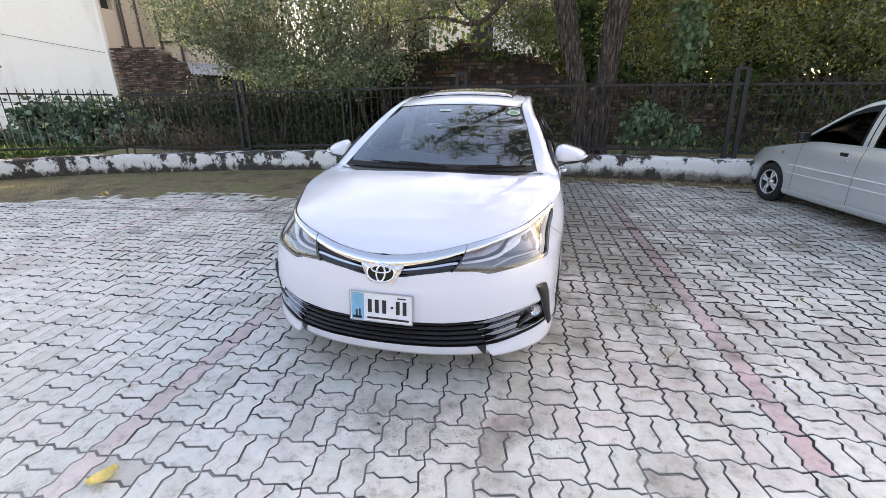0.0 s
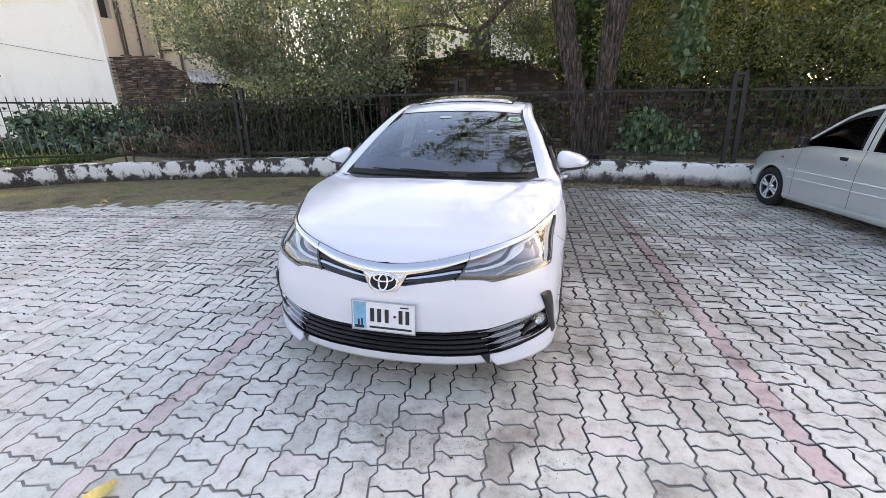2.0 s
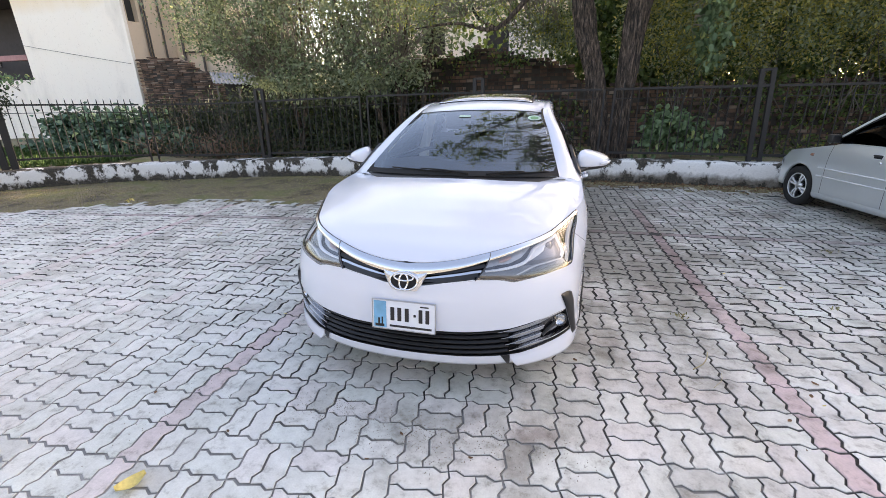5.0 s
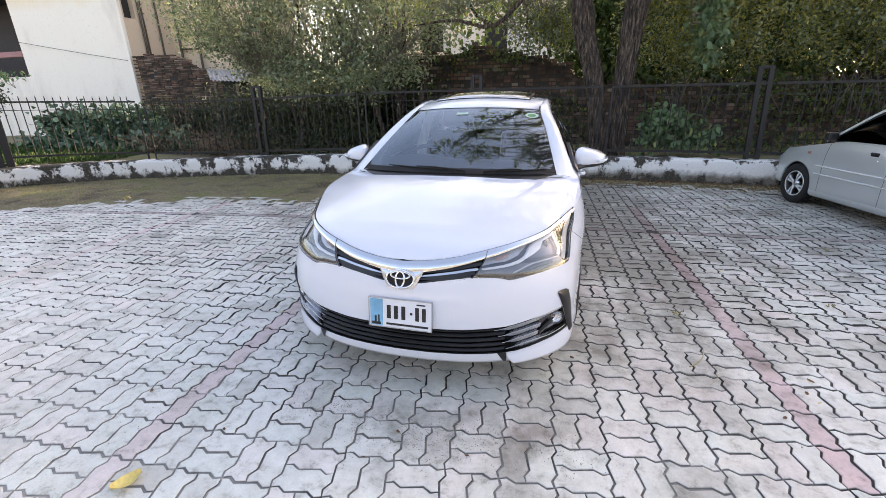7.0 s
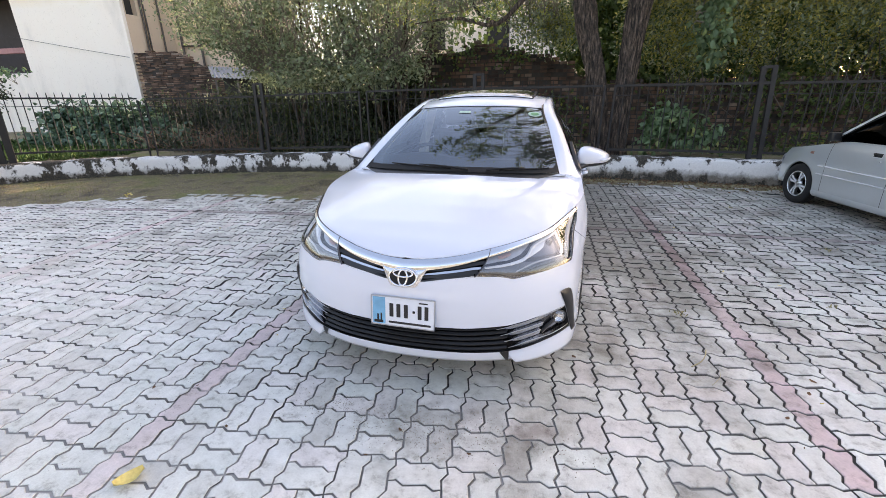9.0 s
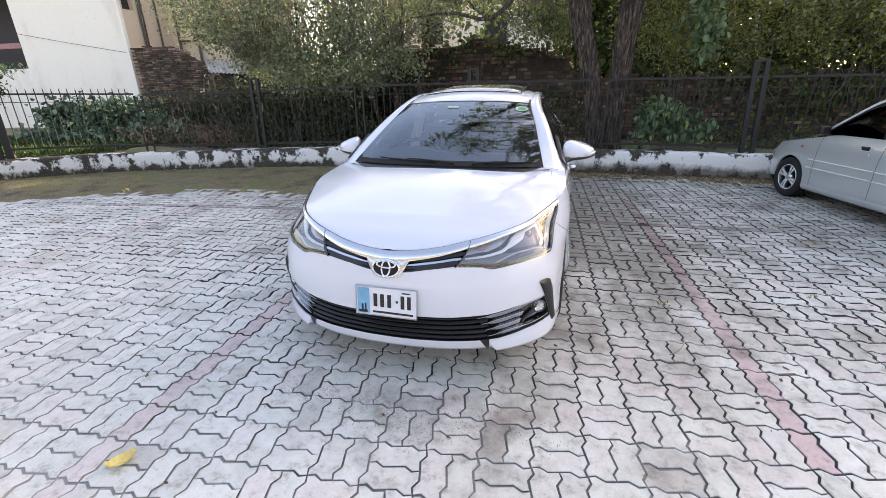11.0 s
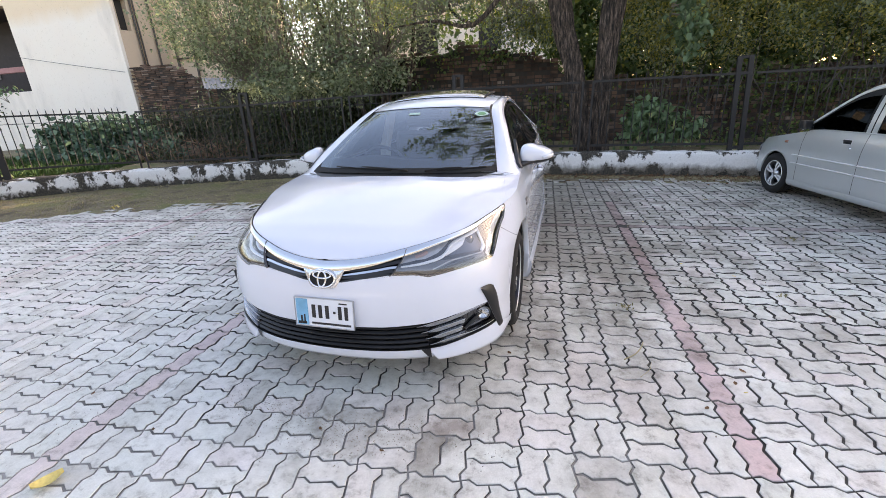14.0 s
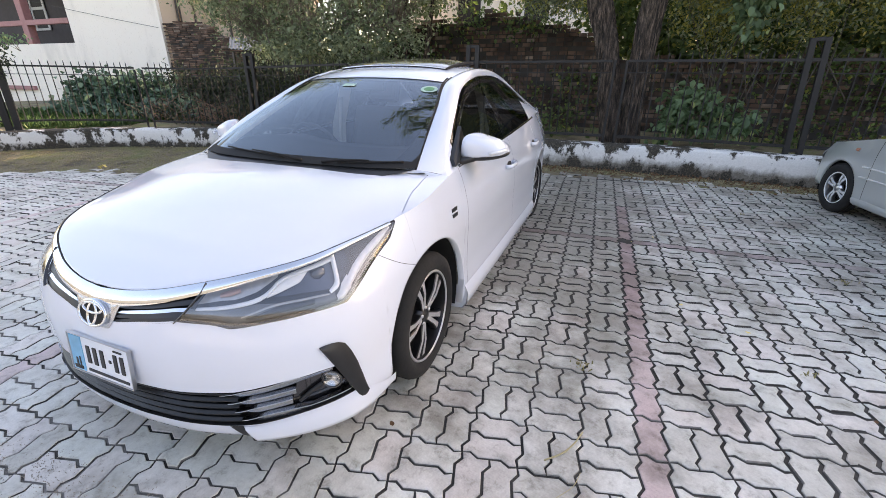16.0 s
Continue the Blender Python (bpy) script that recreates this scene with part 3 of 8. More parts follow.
def make_paving():
    rng = random.Random(4)
    paving = thing("paving", "grey interlocking concrete paving blocks with red bay lines", "paving", kind="structure")
    singles = {k: None for k in SHAPES}
    batches = {"grey": ([], []), "red": ([], []), "brown": ([], [])}
    count = 0
    blocks = []
    for j in range(-46, 26):
        v0 = j * MOD + (0.11 if j >= CROSS_ROW else 0.0)
        for b in range(-4, 3):
            u_bay = RED_W + b * PERIOD
            blocks.append(("r", u_bay - RED_W, v0, "red" if rng.random() > 0.06 and j < CROSS_ROW + 5 else "grey"))
            for i in range(BAY):
                kinds = ("h0", "h1") if (i + j) % 2 == 0 else ("v0", "v1")
                for k in kinds:
                    blocks.append((k, u_bay + i * MOD, v0, "grey"))
    for b in range(-4, 3):
        for i in range(BAY):
            blocks.append(("b", RED_W + b * PERIOD + i * MOD, CROSS_ROW * MOD, "brown"))
    for kind, u, v, tone in blocks:
        mid = SHAPES[kind][2]
        cu, cv = u + mid[0], v + mid[1]
        x, y = to_world(cu, cv)
        if y > edge_y(x) + rng.uniform(-0.38, 0.08) or x > 9.5 or x < -9.0 or y < -8.0:
            continue
        # joints are drawn wider with distance so they show from the camera
        gap_rank = 0.24 * x + 0.55 * y + 0.15 + rng.gauss(0, 0.22)
        form = 0 if gap_rank < -0.15 else 1 if gap_rank < 0.45 else 2 if gap_rank < 1.3 else 3
        if x + 0.9 < rng.gauss(0, 0.35) and y > 0.9 + rng.gauss(0, 0.3):
            form = 4 if rng.random() < 0.12 else 3 if rng.random() < 0.8 else 2
        elif x + 0.45 < rng.gauss(0, 0.25) and y > -1.3 + rng.gauss(0, 0.3):
            form = max(form, 2)
        vs, fs, mid = (SHAPES, HALF, WORN, WIDE, LOOSE)[form][kind]
        tilt = Euler((rng.gauss(0, 0.007), rng.gauss(0, 0.007), TURN + rng.gauss(0, 0.006)))
        sunk = 0.017 * smoothstep(edge_y(x) - 0.75, edge_y(x) - 0.05, y)
        place = Matrix.LocRotScale((x, y, gz(x) - sunk + rng.gauss(0, 0.0014)), tilt, None)
        near = -0.62 < x < 2.55 and -0.95 < y < 1.3 and tone != "brown" and count < 300
        if near:
            key = (kind, tone, form)
            if singles.get(key) is None:
                singles[key] = mesh_of("paving_block", vs, fs, M_red_one if tone == "red" else M_paver_one, False)
                joint_sides(singles[key])
            ob = new("paving_block", singles[key])
            ob.parent = paving
            ob.matrix_basis = place
            count += 1
        else:
            V, F = batches[tone]
            base = len(V)
            m = np.array(place)
            V.extend((vs @ m[:3, :3].T + m[:3, 3]).tolist())
            F.extend([tuple(i + base for i in f) for f in fs])
    for tone, mat in (("grey", M_paver_many), ("red", M_red_many), ("brown", M_brown_many)):
        V, F = batches[tone]
        ob = piece("paving_blocks", V, F, mat, paving, False, tone + " concrete paving blocks")
        joint_sides(ob.data)
        tagged(ob, kind="stuff")
    # sand bed under the blocks, showing in the joints
    xs = np.arange(-9.6, 10.1, 0.4)
    vs, fs = [], []
    for x in xs:
        ye = min(edge_y(x) - 0.42, 9)
        for t in np.linspace(0, 1, 9):
            vs.append((x, -14 + (ye + 14) * t, gz(x) - 0.0075))
    piece("joint_bed", vs, grid_faces(len(xs), 9, flip=True), M_joint, paving, False, "dark sand filling the joints")
    return paving


def make_kerb():
    line = KERB_LINE
    d = np.gradient(line, axis=0)
    nor = np.stack([d[:, 1], -d[:, 0]], 1) / np.linalg.norm(d, axis=1)[:, None]   # away from the paving
    prof = [(0.0, -0.06), (0.004, 0.05), (0.0, 0.14), (0.003, 0.24), (0.002, 0.325), (0.012, 0.352), (0.06, 0.366), (0.20, 0.368), (0.32, 0.362), (0.335, 0.33), (0.34, -0.05)]
    vs, uvs = [], []
    for i, (x, y) in enumerate(line):
        for k, (o, h) in enumerate(prof):
            j = noise.noise(Vector((x * 2.3, y * 2.3, h * 7))) * 0.012
            top = 0.02 * smoothstep(-3, 3, x)
            vs.append((x + nor[i, 0] * (o + j), y + nor[i, 1] * (o + j), gz(x) + h + (top + j * 0.8 if h > 0.3 else 0)))
            uvs.append((i * 0.1, min(max(h, 0) / 0.37, 1.0) if k < 7 else 0.96))
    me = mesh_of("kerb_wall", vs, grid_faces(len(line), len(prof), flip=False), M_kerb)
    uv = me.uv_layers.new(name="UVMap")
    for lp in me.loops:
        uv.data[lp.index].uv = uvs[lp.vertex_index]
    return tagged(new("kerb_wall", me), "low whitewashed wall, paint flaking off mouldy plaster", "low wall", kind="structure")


make_kerb()


def make_bank():
    """Soil behind the low wall, held up to near its top."""
    d = np.gradient(KERB_LINE, axis=0)
    nor = np.stack([d[:, 1], -d[:, 0]], 1) / np.linalg.norm(d, axis=1)[:, None]
    vs, cols = [], 12
    for i, (x, y) in enumerate(KERB_LINE):
        for k, o in enumerate((0.32, 0.7, 1.2, 1.8, 2.5, 3.3, 4.2, 5.2, 6.5, 8.5, 11.0, 14.0)):
            px, py = x + nor[i, 0] * o, y + nor[i, 1] * o
            h = gz(x) + 0.30 + 0.10 * noise.noise(Vector((px * 0.8, py * 0.8, 0)))
            vs.append((px, py, h))
    ob = piece("bank", vs, grid_faces(len(KERB_LINE), cols), M_ground)
    return tagged(ob, "weedy soil bank behind the low wall", "bank", kind="structure")


make_bank()


# ---- iron fence on the low wall ----
def fence_line():
    d = np.gradient(KERB_LINE, axis=0)
    nor = np.stack([d[:, 1], -d[:, 0]], 1) / np.linalg.norm(d, axis=1)[:, None]
    return KERB_LINE + nor * 0.25


FENCE = fence_line()
FENCE_S = np.r_[0, np.cumsum(np.linalg.norm(np.diff(FENCE, axis=0), axis=1))]


def fence_at(s):
    x, y = np.interp(s, FENCE_S, FENCE[:, 0]), np.interp(s, FENCE_S, FENCE[:, 1])
    return float(x), float(y)


def fence_s(x):
    return float(np.interp(-x, -FENCE[:, 0], FENCE_S))


def kerb_top(x):
    return gz(x) + 0.366 + 0.02 * smoothstep(-3, 3, x)


def fence_foot(x):
    """Base height of the ironwork, which rises a little towards the house."""
    return kerb_top(x) + 0.085 * smoothstep(-6.0, -10.5, x)


def make_fence():
    stations = [(-11.75, "thin"), (-10.42, "box"), (-8.2, "thin"), (-5.65, "box"), (-3.28, "thin"), (-0.91, "box"), (1.42, "thin"), (3.83, "box"), (6.2, "thin"), (8.5, "box")]
    rng = random.Random(7)
    fence = thing("iron_fence", "dark iron fence with spiked bars on the low wall", "fence")
    for n, (x, kind) in enumerate(stations):
        s = fence_s(x)
        (x0, y0), (x1, y1) = fence_at(s - 0.05), fence_at(s + 0.05)
        ang = math.atan2(y1 - y0, x1 - x0)
        px, py = fence_at(s)
        lean = rng.uniform(-0.02, 0.02) + (0.05 if n == 7 else 0)
        m = Matrix.Translation((px, py, kerb_top(px) - 0.01)) @ Matrix.Rotation(ang, 4, "Z") @ Matrix.Rotation(lean, 4, "Y")
        if kind == "box":
            hw = 0.060 if n == 1 else 0.034
            for k in (-1, 1):
                post = box_part("upright", (k * 0.078 - hw, -0.035, 0), (k * 0.078 + hw, 0.035, 1.46), M_iron if k < 0 else M_iron_worn, fence, m, label="broad post upright")
            for h in (0.03, 1.18, 1.42):
                box_part("rung", (hw - 0.079, -0.03, h), (0.079 - hw, 0.03, h + 0.045), M_iron, post, m)
        else:
            for k in (-1, 1):
                box_part("upright", (k * 0.085 - 0.018, -0.012, 0), (k * 0.085 + 0.018, 0.012, 1.21), M_iron, fence, m, label="slim upright")
    for (xa, ka), (xb, kb) in zip(stations, stations[1:]):
        sa = fence_s(xa) - (0.11 if ka == "box" else 0.11)
        sb = fence_s(xb) + (0.11 if kb == "box" else 0.11)
        panel = fence
        n = 9
        ss = np.linspace(sa, sb, n)
        for name, h, t, w in (("top_rail", 1.19, 0.017, 0.018), ("middle_rail", 1.03, 0.006, 0.012), ("bottom_rail", 0.10, 0.02, 0.02)):
            pts = []
            for s in ss:
                x, y = fence_at(s)
                pts.append((x, y, fence_foot(x) + h))
            vs, fs = [], []
            for i, (x, y, z) in enumerate(pts):
                for a, b in ((-w, -t), (w, -t), (w, t), (-w, t)):
                    vs.append((x, y + a, z + b))
            for i in range(n - 1):
                for k in range(4):
                    fs.append((i * 4 + k, i * 4 + (k + 1) % 4, i * 4 + 4 + (k + 1) % 4, i * 4 + 4 + k))
            fs += [(3, 2, 1, 0), tuple((n - 1) * 4 + k for k in range(4))]
            rail = piece(name, vs, fs, M_iron, panel, False)
            if name == "top_rail":
                panel = rail
        bars = max(int(abs(sb - sa) / 0.135), 2)
        for i in range(1, bars):
            s = sa + (sb - sa) * i / bars
            x, y = fence_at(s)
            z0 = fence_foot(x)
            bx, by = x + rng.gauss(0, 0.004), y + rng.gauss(0, 0.004)
            tx = bx + rng.gauss(0, 0.008)
            top = 1.31 + rng.gauss(0, 0.008)
            r = 0.0065
            vs = []
            for (cx, cz, q) in ((bx, z0 + 0.08, r), (tx, z0 + top - 0.05, r), (tx, z0 + top, 0.0012)):
                vs += [(cx - q, by - q, cz), (cx + q, by - q, cz), (cx + q, by + q, cz), (cx - q, by + q, cz)]
            fs = [(k + 4 * j, (k + 1) % 4 + 4 * j, (k + 1) % 4 + 4 * j + 4, k + 4 * j + 4) for j in range(2) for k in range(4)] + [(8, 9, 10, 11)]
            piece("bar", vs, fs, M_iron, panel, False)


make_fence()


# ---- brick walls and buildings beyond the fence ----
def brick_courses(name, label, x0, x1, y, z0, top, size, mats, ones, rng, near=None, rough=0.010):
    """A ruinous wall of bricks laid in courses; top(x) is its height."""
    L, H, D = size
    wall = thing(name, label, "brick wall", kind="structure")
    base = np.array([(a, b, c) for a in (-0.5, 0.5) for b in (-0.5, 0.5) for c in (-0.5, 0.5)])
    faces = [(0, 1, 3, 2), (4, 6, 7, 5), (0, 4, 5, 1), (2, 3, 7, 6), (0, 2, 6, 4), (1, 5, 7, 3)]
    shared = [mesh_of("brick", base * np.array([L * k - 0.018, D, H - 0.019]), faces, mats[0], False) for k in (1.0, 0.5)]
    V, F, made = [], [], 0
    z, row = z0, 0
    while z < z0 + 6:
        x = x0 - (L / 2 if row % 2 else 0)
        any_in = False
        while x < x1:
            k = 0 if rng.random() > 0.25 else 1
            w = L if k == 0 else L / 2
            cx = x + w / 2
            x += w
            if z + H > top(cx) + rng.uniform(-0.04, 0.07):
                continue
            any_in = True
            if rng.random() < 0.025:
                continue
            m = Matrix.LocRotScale((cx, y + rng.gauss(0, rough), z + H / 2 + rng.gauss(0, 0.002)), Euler((0, rng.gauss(0, 0.008), rng.gauss(0, 0.02))), None)
            if near and near(cx, z) and made < ones:
                ob = new("brick", shared[k])
                ob.parent = wall
                ob.matrix_basis = m
                made += 1
            else:
                b = len(V)
                a = np.array(m)
                q = base * np.array([w - 0.018, D, H - 0.019])
                V.extend((q @ a[:3, :3].T + a[:3, 3]).tolist())
                F.extend([tuple(i + b for i in f) for f in faces])
        z += H
        row += 1
        if not any_in:
            break
    ob = piece("bricks", V, F, mats[1], wall, False, "old weathered bricks")
    tagged(ob, kind="stuff")
    xs = np.linspace(x0, x1, 40)
    vs = [(x, y + o, zz) for x in xs for o, zz in ((-D * 0.36, z0 - 0.2), (-D * 0.36, max(top(x) - 0.10, z0)), (D * 0.5, max(top(x) - 0.10, z0)), (D * 0.5, z0 - 0.2))]
    piece("mortar_core", vs, grid_faces(40, 4), M_mortar, wall, False, "dark crumbling mortar")
    return wall


def make_walls():
    rng = random.Random(11)
    top = table([(-5.0, 1.5), (-3.9, 2.0), (-3.3, 2.45), (-1.9, 2.50), (-1.4, 2.64), (-0.4, 2.46), (0.4, 2.32), (0.85, 2.1), (0.98, 1.85), (1.3, 1.75), (3, 1.7), (9.5, 1.95), (12, 1.6)])
    brick_courses("wall_behind_fence", "ruined old brick wall with a broken top", -5.0, 12.0, 9.3, -0.1, top, (0.175, 0.084, 0.12), (M_brick_one, M_brick_many), 300, rng, lambda x, z: -2.9 < x < 1.0 and z > 1.3, 0.016)
    top2 = table([(-14.9, 3.15), (-12.9, 3.02), (-12.4, 2.85), (-11.9, 2.6), (-11.4, 2.45), (-10.6, 2.25), (-10.2, 1.6), (-9.5, 1.3), (-7, 1.2)])
    brick_courses("wall_by_house", "rough wall of weathered stacked brick beside the white house", -14.66, -7.0, 12.0, -0.3, top2, (0.34, 0.062, 0.16), (M_brick_one, M_brick_far), 0, rng, None, 0.018)


def make_buildings():
    house = thing("white_house", "tall whitewashed house with a dark recessed balcony", "house")
    X1, Y0 = -14.9, 11.9
    def block(name, lo, hi, mat, bev=0.0, par=house, label=""):
        return box_part(name, lo, hi, mat, par, None, bev, label)
    block("wall", (-20.26, Y0, -0.4), (X1, Y0 + 0.12, 7.2), M_white_wall, 0.01)
    for y0, y1, z0, z1 in ((0.12, 0.17, -0.4, 7.2), (0.17, 0.62, -0.4, 4.35), (0.17, 0.62, 5.4, 7.2), (0.62, 7, -0.4, 7.2)):
        block("side_wall", (X1 - 0.3, Y0 + y0, z0), (X1, Y0 + y1, z1), M_cream_wall, 0, label="cream-plastered side wall")
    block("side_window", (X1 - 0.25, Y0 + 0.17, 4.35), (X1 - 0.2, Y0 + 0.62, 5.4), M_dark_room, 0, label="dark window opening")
    for y, r in ((0.74, 0.035), (0.86, 0.03), (1.5, 0.035)):
        tube_part("drain_pipe", [(X1 + 0.06, Y0 + y, 0.2), (X1 + 0.07, Y0 + y + 0.02, 4.0), (X1 + 0.06, Y0 + y, 7.1)], r, M_pipe, house)
    block("lower_wall", (-31, Y0 + 0.004, -0.4), (-20.26, Y0 + 0.3, 2.48), M_white_wall, 0.01)
    block("upper_wall", (-31, Y0 + 0.004, 5.6), (-20.26, Y0 + 0.3, 7.2), M_white_wall, 0.01)
    block("balcony_beam", (-27, Y0 - 0.02, 3.22), (-20.27, Y0 + 0.18, 3.42), M_pink, 0.01, label="faded pink beam")
    block("pillar", (-23.6, Y0 - 0.01, 2.49), (-23.2, Y0 + 0.29, 5.6), M_pink, 0.01, label="faded pink pillar")
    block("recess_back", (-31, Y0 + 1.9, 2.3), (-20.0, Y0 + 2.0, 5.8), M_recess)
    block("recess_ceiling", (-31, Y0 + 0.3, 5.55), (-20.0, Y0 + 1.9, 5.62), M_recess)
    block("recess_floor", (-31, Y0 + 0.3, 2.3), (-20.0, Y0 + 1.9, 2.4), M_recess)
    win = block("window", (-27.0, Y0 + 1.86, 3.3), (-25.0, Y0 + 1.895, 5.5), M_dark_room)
    for lo, hi in (((-25.1, 3.3), (-24.95, 5.5)), ((-27.0, 5.42), (-25.1, 5.55)), ((-27.0, 3.22), (-24.95, 3.32)), ((-27.0, 4.12), (-25.1, 4.24)), ((-26.1, 3.32), (-26.02, 5.42))):
        block("window_frame", (lo[0], Y0 + 1.82, lo[1]), (hi[0], Y0 + 1.858, hi[1]), M_grey_wall, 0.0, win, "pale painted window frame")
    block("ledge", (-31, Y0 - 0.12, 0.55), (-24.0, Y0 + 0.003, 0.72), M_pink, 0.01)
    block("roof", (-31, Y0, 7.2), (X1, Y0 + 7, 7.4), M_grey_wall)
    old = thing("cream_house", "old cream-plastered house with rusty drain pipes", "house")
    Y1 = 14.0
    holes = [(-13.2, -12.4, 4.5, 5.6)]
    xs = sorted({-19.5, -9.5, *[h[0] for h in holes], *[h[1] for h in holes]})
    for a, b in zip(xs, xs[1:]):
        hole = [h for h in holes if h[0] == a and h[1] == b]
        if hole:
            block("wall", (a, Y1, -0.4), (b, Y1 + 0.3, hole[0][2]), M_cream_wall, 0, old)
            block("wall", (a, Y1, hole[0][3]), (b, Y1 + 0.3, 8.2), M_cream_wall, 0, old)
            block("window", (a, Y1 + 0.2, hole[0][2]), (b, Y1 + 0.26, hole[0][3]), M_dark_room, 0, old, "dark window opening")
        else:
            block("wall", (a, Y1, -0.4), (b, Y1 + 0.3, 8.2), M_cream_wall, 0, old)
    block("roof", (-19.6, Y1 - 0.1, 8.2), (-9.4, Y1 + 5, 8.4), M_grey_wall, 0, old)
    for x, r in ((-14.5, 0.05), (-13.6, 0.045)):
        tube_part("drain_pipe", [(x, Y1 - 0.08, 0.2), (x + 0.03, Y1 - 0.08, 3.0), (x, Y1 - 0.08, 8.1)], r, M_pipe, old)
    for z in (3.45, 3.95):
        tube_part("cross_pipe", [(-14.5, Y1 - 0.1, z), (-12.0, Y1 - 0.12, z - 0.05)], 0.035, M_pipe, old)
    far = thing("far_house", "pale house glimpsed beyond the trees", "house")
    block("wall", (-9.0, 21, -0.4), (3.2, 21.3, 6.4), M_white_wall, 0, far)
    block("plinth", (-9.0, 20.96, -0.4), (3.2, 20.998, 2.9), M_cream_wall, 0, far)
    for x in (-6.4, -3.2, 0.2):
        block("window", (x, 20.95, 3.6), (x + 1.1, 20.995, 4.9), M_dark_room, 0, far)
    block("roof", (-9.2, 20.8, 6.4), (3.4, 26, 6.6), M_grey_wall, 0, far)
    shed = thing("lean_to_shed", "small lean-to shed under a grey metal sheet", "shed")
    vs, fs = [], []
    for i in range(49):
        x = -10.35 + i * 1.8 / 48
        w = 0.018 * math.sin(i * 1.6)
        z = 2.09 - 0.10 * i / 48
        vs += [(x, 10.6, z + w), (x - 1.3, 11.95, z + 0.42 + w), (x - 1.3, 11.95, z + 0.40 + w), (x, 10.6, z - 0.02 + w)]
    for i in range(48):
        for k in range(4):
            fs.append((i * 4 + k, i * 4 + (k + 1) % 4, i * 4 + 4 + (k + 1) % 4, i * 4 + 4 + k))
    piece("roof_sheet", vs, fs, M_sheet, shed, False, "grey corrugated metal sheet")
    for x in (-10.28, -9.45, -8.66):
        box_part("post", (x - 0.035, 10.66, -0.3), (x + 0.035, 10.73, 1.98), M_pipe, shed, None, 0.005)
    # back wall coloured near black for the shed's shaded inside
    box_part("back_wall", (-10.7, 11.5, -0.3), (-8.4, 11.6, 2.2), M_dark_room, shed)
    cable = thing("overhead_cable", "thin black cable slung across the house front", "cable")
    pts = [(-27 + 12.1 * t, 11.78, 4.98 - 2.09 * t - 0.25 * t * (1 - t)) for t in np.linspace(0, 1, 24)]
    tube_part("wire", pts, 0.008, M_iron, cable, 6)


def make_block_wall():
    """An unseen wall added behind the camera to cut the sky light there."""
    ob = box_part("light_block_wall", (-34, -9.3, -0.4), (16, -9.0, 4.2), M_block_render, None, None, 0.01)
    tagged(ob, "unseen slate-grey wall added to trim the light", "wall", kind="structure")


make_walls()
make_buildings()
make_block_wall()


# ---- trees, shrubs, grass ----
def leaf_mesh(name, pos, size, rng, mat, parent, droop=0.4, width=0.55, label="", kind=""):
    """One mesh of many folded leaves at pos (n x 3), of lengths size (n)."""
    n = len(pos)
    shape = np.array([(0, 0, 0), (0.5, 0.36, 0.10), (0.36, 0.72, 0.04), (0, 1, -0.16), (-0.36, 0.72, 0.04), (-0.5, 0.36, 0.10)])
    shape = shape * np.array([width, 1, 1])
    yaw = rng.uniform(0, 2 * np.pi, n)
    pitch = rng.normal(-droop, 0.7, n)
    roll = rng.normal(0, 0.6, n)
    cy, sy, cp, sp, cr, sr = np.cos(yaw), np.sin(yaw), np.cos(pitch), np.sin(pitch), np.cos(roll), np.sin(roll)
    zero, one = np.zeros(n), np.ones(n)
    Rz = np.array([[cy, -sy, zero], [sy, cy, zero], [zero, zero, one]]).transpose(2, 0, 1)
    Rx = np.array([[one, zero, zero], [zero, cp, -sp], [zero, sp, cp]]).transpose(2, 0, 1)
    Ry = np.array([[cr, zero, sr], [zero, one, zero], [-sr, zero, cr]]).transpose(2, 0, 1)
    R = Rz @ Rx @ Ry
    V = np.einsum("nij,kj->nki", R, shape) * size[:, None, None] + pos[:, None, :]
    idx = np.arange(n)[:, None] * 6
    F = np.concatenate([idx + np.array([0, 1, 2, 3]), idx + np.array([0, 3, 4, 5])], 1).reshape(-1, 4)
    me = bpy.data.meshes.new(name)
    me.vertices.add(n * 6)
    me.vertices.foreach_set("co", V.reshape(-1))
    me.loops.add(F.size)
    me.loops.foreach_set("vertex_index", F.reshape(-1))
    me.polygons.add(len(F))
    me.polygons.foreach_set("loop_start", np.arange(len(F)) * 4)
    me.polygons.foreach_set("loop_total", np.full(len(F), 4))
    me.update(calc_edges=True)
    me.validate()
    me.materials.append(mat)
    ob = new(name, me)
    if parent:
        ob.parent = parent
    return tagged(ob, label, kind=kind)


def clumps(rng, blobs, per, spread):
    """Leaf places in clumps inside ellipsoids (centre, radii, number of clumps), thicker towards the skin."""
    out, mids = [], []
    for c, r, n in blobs:
        d = rng.normal(size=(n, 3))
        d /= np.linalg.norm(d, axis=1)[:, None]
        mid = np.array(c) + d * np.array(r) * (rng.uniform(0.25, 1.0, n) ** 0.5)[:, None] * rng.uniform(0.8, 1.12, (n, 1))
        mids.append(mid)
        k = rng.integers(int(per * 0.5), int(per * 1.5) + 1, n)
        out.append(np.repeat(mid, k, axis=0) + rng.normal(size=(k.sum(), 3)) * spread)
    return np.concatenate(out), np.concatenate(mids)


